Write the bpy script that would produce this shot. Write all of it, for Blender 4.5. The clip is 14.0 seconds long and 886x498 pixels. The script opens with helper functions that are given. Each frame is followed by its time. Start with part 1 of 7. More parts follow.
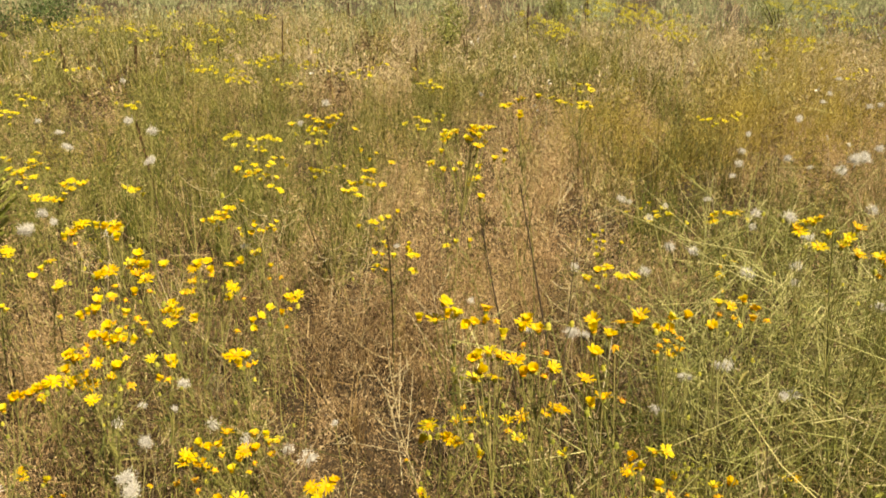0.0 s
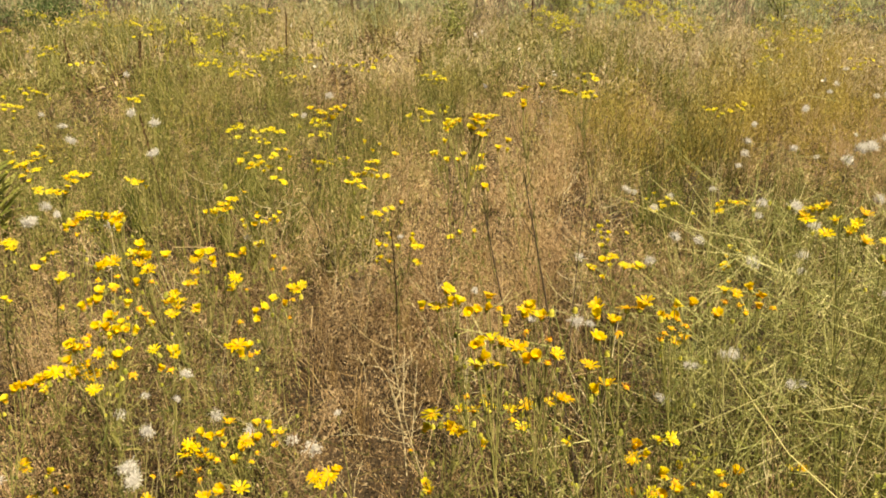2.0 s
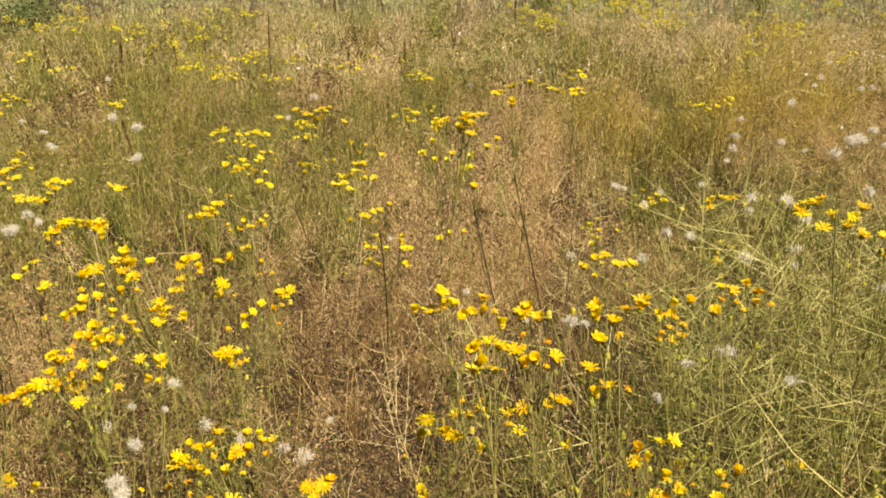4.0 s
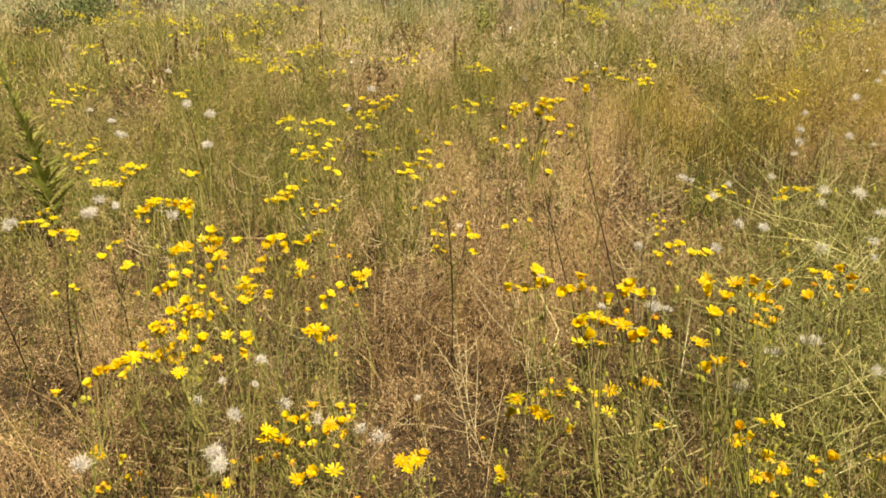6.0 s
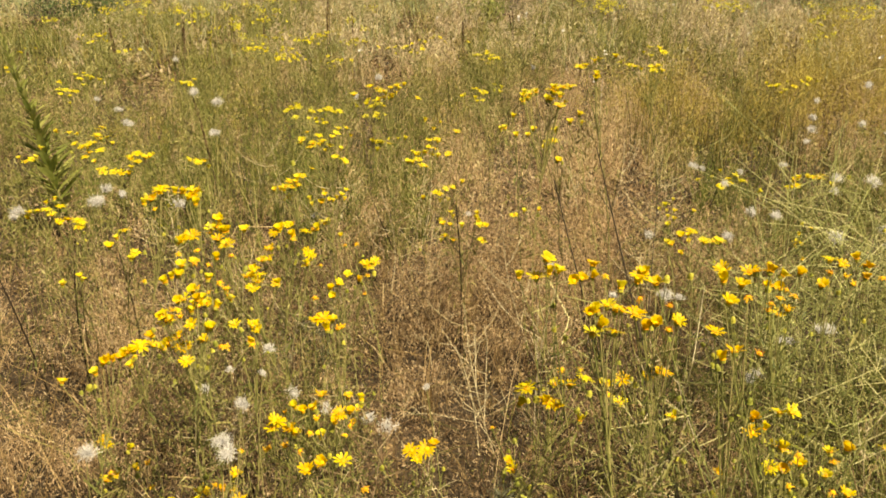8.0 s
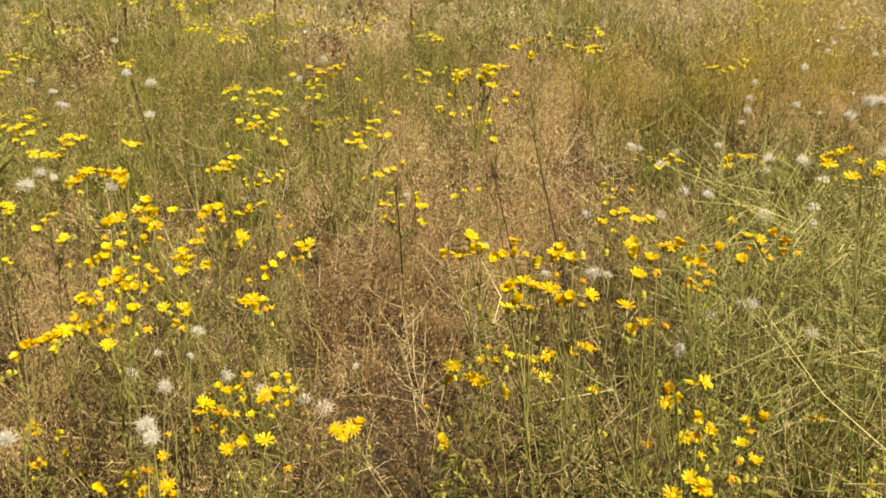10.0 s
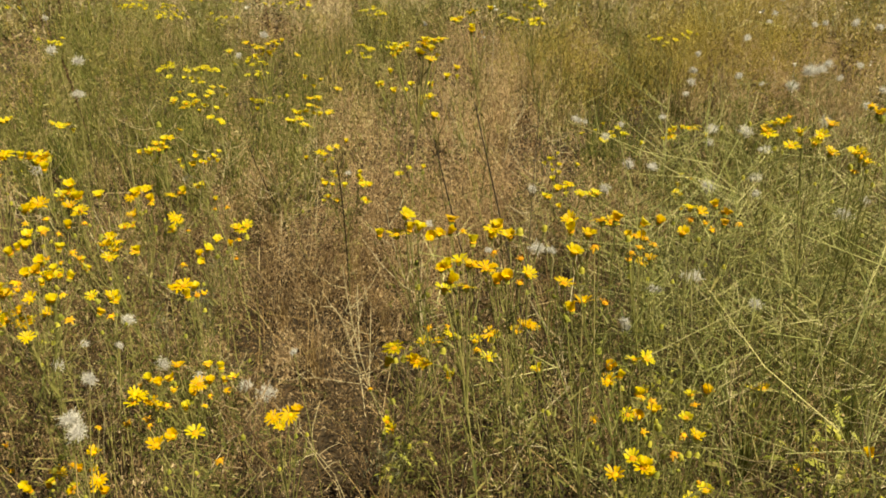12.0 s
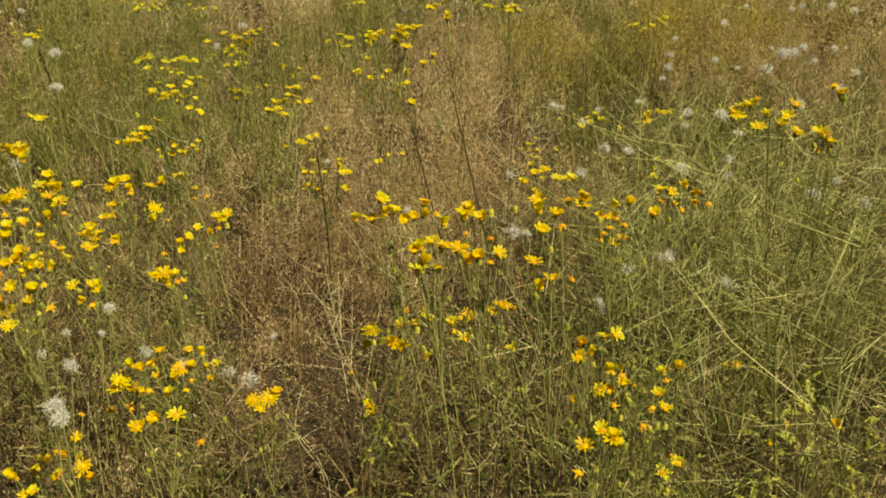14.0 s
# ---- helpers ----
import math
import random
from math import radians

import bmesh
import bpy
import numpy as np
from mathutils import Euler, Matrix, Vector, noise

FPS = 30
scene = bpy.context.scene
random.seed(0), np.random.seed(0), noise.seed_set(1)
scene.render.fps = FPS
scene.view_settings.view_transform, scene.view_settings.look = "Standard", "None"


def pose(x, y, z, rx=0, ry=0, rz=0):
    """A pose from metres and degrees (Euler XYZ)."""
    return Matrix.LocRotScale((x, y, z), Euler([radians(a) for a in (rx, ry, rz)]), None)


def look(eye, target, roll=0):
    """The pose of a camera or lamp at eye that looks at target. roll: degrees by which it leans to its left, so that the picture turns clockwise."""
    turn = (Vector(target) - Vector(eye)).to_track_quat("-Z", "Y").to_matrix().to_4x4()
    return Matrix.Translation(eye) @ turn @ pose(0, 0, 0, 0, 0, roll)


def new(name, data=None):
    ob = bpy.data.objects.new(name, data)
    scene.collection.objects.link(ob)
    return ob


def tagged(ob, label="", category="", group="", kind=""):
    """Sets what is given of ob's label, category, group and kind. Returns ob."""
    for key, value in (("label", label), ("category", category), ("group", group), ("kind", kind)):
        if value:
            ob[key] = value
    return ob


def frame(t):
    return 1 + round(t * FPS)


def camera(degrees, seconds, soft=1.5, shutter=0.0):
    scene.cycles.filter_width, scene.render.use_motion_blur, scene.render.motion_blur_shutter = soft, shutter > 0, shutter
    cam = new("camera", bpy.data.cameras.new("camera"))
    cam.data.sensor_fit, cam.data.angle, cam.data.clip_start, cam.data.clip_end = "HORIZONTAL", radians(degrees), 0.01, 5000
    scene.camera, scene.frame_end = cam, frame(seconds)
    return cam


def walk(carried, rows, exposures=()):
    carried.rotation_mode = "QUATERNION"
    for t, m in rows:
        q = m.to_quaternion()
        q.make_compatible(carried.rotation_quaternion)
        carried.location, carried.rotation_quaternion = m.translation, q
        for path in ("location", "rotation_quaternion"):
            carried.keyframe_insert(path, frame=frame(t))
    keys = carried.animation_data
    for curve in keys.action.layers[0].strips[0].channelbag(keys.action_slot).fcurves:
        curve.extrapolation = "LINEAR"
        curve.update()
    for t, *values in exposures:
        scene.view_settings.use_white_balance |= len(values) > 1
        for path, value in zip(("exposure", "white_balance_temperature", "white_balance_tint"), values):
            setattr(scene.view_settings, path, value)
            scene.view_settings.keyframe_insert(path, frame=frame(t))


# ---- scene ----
cam = camera(56.0, 14.0, soft=1.75)
PATH = [
    (0, (0.604, 0.802, 1.313), (0.247, 2.652, 0.642), 1.7),
    (0.5, (0.607, 0.804, 1.312), (0.247, 2.652, 0.638), 1.5),
    (1, (0.61, 0.814, 1.305), (0.251, 2.662, 0.629), 1.4),
    (1.5, (0.609, 0.815, 1.296), (0.246, 2.661, 0.617), 1.3),
    (2, (0.608, 0.81, 1.299), (0.239, 2.653, 0.615), 1.3),
    (4.3, (0.587, 0.838, 1.286), (0.25, 2.687, 0.604), 0.5),
    (4.5, (0.568, 0.831, 1.28), (0.226, 2.681, 0.604), 0.6),
    (5, (0.538, 0.816, 1.272), (0.151, 2.661, 0.602), 0.4),
    (5.5, (0.524, 0.805, 1.265), (0.108, 2.639, 0.584), 0.4),
    (6, (0.512, 0.8, 1.264), (0.084, 2.628, 0.576), 0.4),
    (6.5, (0.499, 0.808, 1.258), (0.063, 2.632, 0.563), 0.3),
    (7, (0.493, 0.815, 1.252), (0.048, 2.635, 0.55), 0.2),
    (7.2, (0.493, 0.814, 1.254), (0.047, 2.632, 0.55), 0.2),
    (9.3, (0.544, 0.817, 1.253), (0.14, 2.635, 0.523), 0.7),
    (9.5, (0.548, 0.817, 1.253), (0.164, 2.637, 0.518), 0.8),
    (10, (0.555, 0.818, 1.25), (0.218, 2.642, 0.503), 0.8),
    (10.5, (0.57, 0.83, 1.248), (0.267, 2.655, 0.487), 0.8),
    (11, (0.574, 0.851, 1.241), (0.312, 2.676, 0.467), 0.8),
    (11.5, (0.571, 0.857, 1.238), (0.335, 2.681, 0.453), 0.9),
    (12, (0.574, 0.86, 1.237), (0.35, 2.681, 0.441), 0.8),
    (12.5, (0.577, 0.851, 1.24), (0.358, 2.669, 0.437), 0.7),
    (13, (0.587, 0.838, 1.243), (0.368, 2.653, 0.433), 0.5),
    (13.5, (0.59, 0.835, 1.241), (0.382, 2.65, 0.428), 0.3),
    (14, (0.594, 0.835, 1.238), (0.405, 2.65, 0.419), 0.3),
]
EXPOSURES = [(0, 0.97, 7700, 8), (5, 1.0, 7700, 10), (9.8, 0.98, 7600, 8), (11, 0.78, 7700, 8), (12, 0.63, 7500, 2), (14, 0.46, 7700, -5)]
walk(cam, [(t, look(eye, target, roll)) for t, eye, target, roll in PATH], EXPOSURES)

# ---- light ----
world = bpy.data.worlds.new("world")
scene.world = world
world.use_nodes = True
wn = world.node_tree
sky = wn.nodes.new("ShaderNodeTexSky")
sky.sky_type, sky.sun_disc = "NISHITA", False
SUN_UP, SUN_ROUND = 54.0, 125.0
sky.sun_elevation, sky.sun_rotation = radians(SUN_UP), radians(SUN_ROUND)
sky.dust_density = 1.5
wn.links.new(sky.outputs[0], wn.nodes["Background"].inputs[0])
wn.nodes["Background"].inputs[1].default_value = 0.022
sun = new("sun", bpy.data.lights.new("sun", "SUN"))
sun.data.energy, sun.data.angle, sun.data.color = 5.0, radians(0.5), (1.0, 0.90, 0.68)
s_dir = Vector((math.sin(radians(SUN_ROUND)) * math.cos(radians(SUN_UP)), math.cos(radians(SUN_ROUND)) * math.cos(radians(SUN_UP)), math.sin(radians(SUN_UP))))
sun.matrix_world = look(s_dir * 30, (0, 0, 0))

# ---- materials ----
rng = np.random.default_rng(7)


def mat_plant(name, stops, rough=0.6, through_light=0.15, patch=0.25, scale=1.3, by_object=False, bump=0.0):
    """Leafy matter: a colour for each piece out of a ramp, drifting over the ground, partly letting light through."""
    m = bpy.data.materials.new(name)
    m.use_nodes = True
    nt = m.node_tree
    nd, lk = nt.nodes, nt.links
    nd.clear()
    out = nd.new("ShaderNodeOutputMaterial")
    ramp = nd.new("ShaderNodeValToRGB")
    el = ramp.color_ramp.elements
    while len(el) < len(stops):
        el.new(0.5)
    for e, (pos, col) in zip(el, stops):
        e.position, e.color = pos, (*col, 1)
    if by_object:
        rnd = nd.new("ShaderNodeObjectInfo").outputs["Random"]
    else:
        rnd = nd.new("ShaderNodeNewGeometry").outputs["Random Per Island"]
    tc = nd.new("ShaderNodeTexCoord")
    big = nd.new("ShaderNodeTexNoise")
    big.inputs["Scale"].default_value, big.inputs["Detail"].default_value = scale, 3.0
    lk.new(tc.outputs["Object"], big.inputs["Vector"])
    fine = nd.new("ShaderNodeTexNoise")
    fine.inputs["Scale"].default_value, fine.inputs["Detail"].default_value = 90.0, 2.0
    lk.new(tc.outputs["Object"], fine.inputs["Vector"])
    a = nd.new("ShaderNodeMath")
    a.operation = "MULTIPLY_ADD"
    a.inputs[1].default_value, a.inputs[2].default_value = patch * 2, -patch
    lk.new(big.outputs["Fac"], a.inputs[0])
    f = nd.new("ShaderNodeMath")
    f.operation = "MULTIPLY_ADD"
    f.inputs[1].default_value, f.inputs[2].default_value = 0.24, -0.12
    lk.new(fine.outputs["Fac"], f.inputs[0])
    b = nd.new("ShaderNodeMath")
    b.operation = "ADD"
    lk.new(a.outputs[0], b.inputs[0])
    lk.new(rnd, b.inputs[1])
    c = nd.new("ShaderNodeMath")
    c.operation = "ADD"
    c.use_clamp = True
    lk.new(b.outputs[0], c.inputs[0])
    lk.new(f.outputs[0], c.inputs[1])
    lk.new(c.outputs[0], ramp.inputs[0])
    p = nd.new("ShaderNodeBsdfPrincipled")
    p.inputs["Roughness"].default_value = rough
    p.inputs["Specular IOR Level"].default_value = 0.3
    lk.new(ramp.outputs[0], p.inputs["Base Color"])
    if bump:
        bp = nd.new("ShaderNodeBump")
        bp.inputs["Strength"].default_value, bp.inputs["Distance"].default_value = bump, 0.002
        lk.new(fine.outputs["Fac"], bp.inputs["Height"])
        lk.new(bp.outputs[0], p.inputs["Normal"])
    if through_light:
        t = nd.new("ShaderNodeBsdfTranslucent")
        lk.new(ramp.outputs[0], t.inputs["Color"])
        mix = nd.new("ShaderNodeMixShader")
        mix.inputs[0].default_value = through_light
        lk.new(p.outputs[0], mix.inputs[1])
        lk.new(t.outputs[0], mix.inputs[2])
        lk.new(mix.outputs[0], out.inputs[0])
    else:
        lk.new(p.outputs[0], out.inputs[0])
    return m


M_DRY = mat_plant("dry_grass", [(0.0, (0.15, 0.09, 0.037)), (0.35, (0.33, 0.22, 0.095)), (0.7, (0.47, 0.34, 0.165)), (1.0, (0.60, 0.47, 0.27))], patch=0.3, scale=2.2, through_light=0.25)
M_HAZE = mat_plant("seed_haze", [(0.0, (0.28, 0.185, 0.10)), (0.4, (0.49, 0.335, 0.19)), (0.8, (0.65, 0.475, 0.285)), (1.0, (0.77, 0.62, 0.41))], patch=0.38, scale=2.2, through_light=0.25)
M_PALE = mat_plant("pale_grass", [(0.0, (0.17, 0.13, 0.046)), (0.35, (0.34, 0.27, 0.11)), (0.7, (0.48, 0.40, 0.19)), (1.0, (0.64, 0.57, 0.34))], patch=0.35, scale=1.0)
M_MAUVE = mat_plant("pale_seed_haze", [(0.0, (0.35, 0.265, 0.155)), (0.4, (0.50, 0.395, 0.25)), (0.8, (0.62, 0.51, 0.35)), (1.0, (0.72, 0.62, 0.46))], patch=0.3, scale=1.0, through_light=0.3)
# Grass darkened in its colour, as if shaded at the foot of taller growth.
M_SHADEGRASS = mat_plant("shaded_grass", [(0.0, (0.04, 0.045, 0.012)), (0.5, (0.09, 0.085, 0.022)), (1.0, (0.19, 0.16, 0.045))])
M_OLIVE = mat_plant("olive_weed", [(0.0, (0.075, 0.08, 0.02)), (0.4, (0.175, 0.175, 0.05)), (0.75, (0.285, 0.265, 0.09)), (1.0, (0.40, 0.365, 0.16))], patch=0.35, scale=1.6, through_light=0.25)
M_SHRUB = mat_plant("shrub_leaf", [(0.0, (0.045, 0.08, 0.025)), (0.5, (0.085, 0.13, 0.042)), (1.0, (0.16, 0.20, 0.075))], through_light=0.3)
M_PALESHRUB = mat_plant("pale_shrub_leaf", [(0.0, (0.15, 0.18, 0.05)), (0.5, (0.26, 0.29, 0.085)), (1.0, (0.42, 0.41, 0.13))], through_light=0.35)
M_TALLWEED = mat_plant("tall_weed_leaf", [(0.0, (0.20, 0.24, 0.06)), (0.5, (0.31, 0.34, 0.09)), (1.0, (0.46, 0.45, 0.15))], by_object=True, through_light=0.5)
M_GREEN = mat_plant("green_grass", [(0.0, (0.055, 0.078, 0.016)), (0.4, (0.145, 0.165, 0.034)), (0.75, (0.25, 0.24, 0.06)), (1.0, (0.42, 0.37, 0.15))], patch=0.35, scale=2.2, through_light=0.2)
M_GOLD = mat_plant("gold_weed", [(0.0, (0.21, 0.155, 0.03)), (0.5, (0.42, 0.33, 0.08)), (1.0, (0.60, 0.49, 0.15))], through_light=0.3)
M_LITTER = mat_plant("litter", [(0.0, (0.045, 0.024, 0.012)), (0.5, (0.15, 0.09, 0.043)), (0.85, (0.29, 0.20, 0.11)), (1.0, (0.44, 0.35, 0.235))], through_light=0.1)
M_TANGLE = mat_plant("green_straw", [(0.0, (0.055, 0.068, 0.016)), (0.4, (0.13, 0.14, 0.036)), (0.75, (0.26, 0.26, 0.085)), (1.0, (0.47, 0.43, 0.20))])
M_WIRE = mat_plant("bright_green_straw", [(0.0, (0.26, 0.28, 0.085)), (0.5, (0.45, 0.45, 0.165)), (1.0, (0.68, 0.63, 0.34))], rough=0.45, through_light=0.1)
M_SAGE = mat_plant("grey_green_leaf", [(0.0, (0.11, 0.125, 0.07)), (0.5, (0.20, 0.215, 0.13)), (1.0, (0.32, 0.32, 0.21))], through_light=0.25)
# Distant green, paled and blued in the colour to stand for air haze.
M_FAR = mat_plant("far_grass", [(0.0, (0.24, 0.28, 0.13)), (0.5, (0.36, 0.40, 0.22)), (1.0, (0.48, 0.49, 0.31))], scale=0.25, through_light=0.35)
M_FARBLOOM = mat_plant("far_bloom", [(0.0, (0.50, 0.45, 0.03)), (0.5, (0.62, 0.56, 0.05)), (1.0, (0.68, 0.63, 0.12))], scale=0.5, through_light=0.3)
M_PETAL = mat_plant("petal", [(0.0, (0.64, 0.40, 0.005)), (0.3, (0.65, 0.48, 0.008)), (0.7, (0.66, 0.545, 0.014)), (1.0, (0.67, 0.60, 0.03))], rough=0.5, through_light=0.35, by_object=True, patch=0.05)
M_LEMON = mat_plant("lemon_petal", [(0.0, (0.64, 0.50, 0.012)), (0.5, (0.66, 0.57, 0.02)), (1.0, (0.68, 0.62, 0.045))], rough=0.5, through_light=0.35, by_object=True, patch=0.05)
M_DISC = mat_plant("disc", [(0.0, (0.55, 0.24, 0.008)), (1.0, (0.76, 0.42, 0.008))], rough=0.8, through_light=0.0, by_object=True, bump=0.8)
M_WILT = mat_plant("wilted_petal", [(0.0, (0.36, 0.18, 0.02)), (0.5, (0.58, 0.33, 0.015)), (1.0, (0.66, 0.48, 0.02))], by_object=True)
M_BUD = mat_plant("bud", [(0.0, (0.22, 0.24, 0.04)), (1.0, (0.48, 0.44, 0.06))], through_light=0.1, by_object=True)
M_STEM = mat_plant("stem", [(0.0, (0.13, 0.14, 0.04)), (0.6, (0.24, 0.235, 0.075)), (1.0, (0.38, 0.33, 0.14))], through_light=0.0, by_object=True, bump=0.4)
M_DARKSTEM = mat_plant("dark_stem", [(0.0, (0.022, 0.015, 0.009)), (0.6, (0.05, 0.034, 0.018)), (1.0, (0.10, 0.07, 0.035))], through_light=0.0, by_object=True, bump=0.5)
M_PALESTEM = mat_plant("pale_straw", [(0.0, (0.40, 0.33, 0.19)), (1.0, (0.60, 0.53, 0.36))], through_light=0.0, by_object=True, bump=0.5)
M_FLUFF = mat_plant("seed_fluff", [(0.0, (0.68, 0.66, 0.65)), (1.0, (0.84, 0.83, 0.82))], rough=0.8, through_light=0.4)


def mat_soil():
    m = bpy.data.materials.new("soil")
    m.use_nodes = True
    nt = m.node_tree
    nd, lk = nt.nodes, nt.links
    p = nd["Principled BSDF"]
    p.inputs["Roughness"].default_value = 0.95
    tc = nd.new("ShaderNodeTexCoord")
    n1, n2 = nd.new("ShaderNodeTexNoise"), nd.new("ShaderNodeTexNoise")
    n1.inputs["Scale"].default_value, n1.inputs["Detail"].default_value = 0.7, 6.0
    n2.inputs["Scale"].default_value, n2.inputs["Detail"].default_value = 45.0, 8.0
    for n in (n1, n2):
        lk.new(tc.outputs["Object"], n.inputs["Vector"])
    add = nd.new("ShaderNodeMath")
    add.operation = "ADD"
    lk.new(n1.outputs["Fac"], add.inputs[0])
    lk.new(n2.outputs["Fac"], add.inputs[1])
    ramp = nd.new("ShaderNodeValToRGB")
    ramp.color_ramp.elements[0].position, ramp.color_ramp.elements[0].color = 0.35, (0.02, 0.013, 0.007, 1)
    ramp.color_ramp.elements[1].position, ramp.color_ramp.elements[1].color = 0.75, (0.085, 0.056, 0.027, 1)
    half = nd.new("ShaderNodeMath")
    half.operation = "MULTIPLY"
    half.inputs[1].default_value = 0.5
    lk.new(add.outputs[0], half.inputs[0])
    lk.new(half.outputs[0], ramp.inputs[0])
    lk.new(ramp.outputs[0], p.inputs["Base Color"])
    bp = nd.new("ShaderNodeBump")
    bp.inputs["Distance"].default_value = 0.02
    lk.new(n2.outputs["Fac"], bp.inputs["Height"])
    lk.new(bp.outputs[0], p.inputs["Normal"])
    return m


M_SOIL = mat_soil()


# ---- builders ----
def mesh_object(name, verts, faces_by_size, material, parent=None):
    """One mesh from arrays: faces_by_size is a list of index arrays, each n x 3 or n x 4."""
    me = bpy.data.meshes.new(name)
    verts = np.asarray(verts, np.float32)
    me.vertices.add(len(verts))
    me.vertices.foreach_set("co", verts.ravel())
    loops = np.concatenate([f.ravel() for f in faces_by_size]).astype(np.int32)
    totals = np.concatenate([np.full(len(f), f.shape[1]) for f in faces_by_size])
    starts = np.concatenate([[0], np.cumsum(totals)[:-1]]).astype(np.int32)
    me.loops.add(len(loops))
    me.loops.foreach_set("vertex_index", loops)
    me.polygons.add(len(starts))
    me.polygons.foreach_set("loop_start", starts)
    me.update(calc_edges=True)
    me.materials.append(material)
    ob = new(name, me)
    ob.parent = parent
    return ob


def link_mesh(name, me, parent=None, m=None):
    ob = new(name, me)
    ob.parent = parent
    if m is not None:
        ob.matrix_basis = m
    return ob


def stuff(name, verts, faces, material, label, category):
    return tagged(mesh_object(name, verts, faces, material), label, category, kind="stuff")


def ribbons(base, height, width, lean, levels=4, droop=0.15):
    """Tapering blades: base n x 3, height and width n, lean n x 2 (share of the height)."""
    n = len(base)
    turn = rng.uniform(0, np.pi, n)
    side = np.stack([np.cos(turn), np.sin(turn), np.zeros(n)], 1)
    vs = []
    reach = np.hypot(lean[:, 0], lean[:, 1])
    for k in range(levels):
        s = k / (levels - 1)
        mid = base.copy()
        mid[:, :2] += lean * (height * s ** 1.6)[:, None]
        mid[:, 2] += height * s * (1 - droop * reach * s)
        if k == levels - 1:
            vs.append(mid[:, None])
        else:
            half = (width * (1 - 0.6 * s) * 0.5)[:, None] * side
            vs.append(np.stack([mid - half, mid + half], 1))
    v = np.concatenate(vs, 1)
    per = 2 * (levels - 1) + 1
    at = (np.arange(n) * per)[:, None]
    quads = np.concatenate([at + np.array([2 * k, 2 * k + 1, 2 * k + 3, 2 * k + 2]) for k in range(levels - 2)]) if levels > 2 else np.zeros((0, 4), int)
    tris = at + np.array([per - 3, per - 2, per - 1])
    return v.reshape(-1, 3), [quads, tris] if levels > 2 else [tris]


def flakes(mid, size, stretch=2.2, upright=0.0):
    """Small three-cornered scraps (husks, leaflets, petals) at mid, turned at random."""
    n = len(mid)
    d = rng.normal(size=(n, 3))
    d[:, 2] += upright * np.sign(d[:, 2])
    d /= np.linalg.norm(d, axis=1)[:, None]
    e = np.cross(d, rng.normal(size=(n, 3)))
    e /= np.linalg.norm(e, axis=1)[:, None] + 1e-9
    s = np.asarray(size)[:, None]
    v = np.stack([mid + d * s * stretch * 0.5, mid - d * s * stretch * 0.35 + e * s * 0.5, mid - d * s * stretch * 0.35 - e * s * 0.5], 1)
    return v.reshape(-1, 3), [np.arange(3 * n).reshape(-1, 3)]


def joined(parts):
    """Several (verts, faces) laid together."""
    vs, by, off = [], {}, 0
    for v, faces in parts:
        for f in faces:
            if len(f):
                by.setdefault(f.shape[1], []).append(f + off)
        vs.append(v)
        off += len(v)
    return np.concatenate(vs), [np.concatenate(by[k]) for k in sorted(by, reverse=True)]


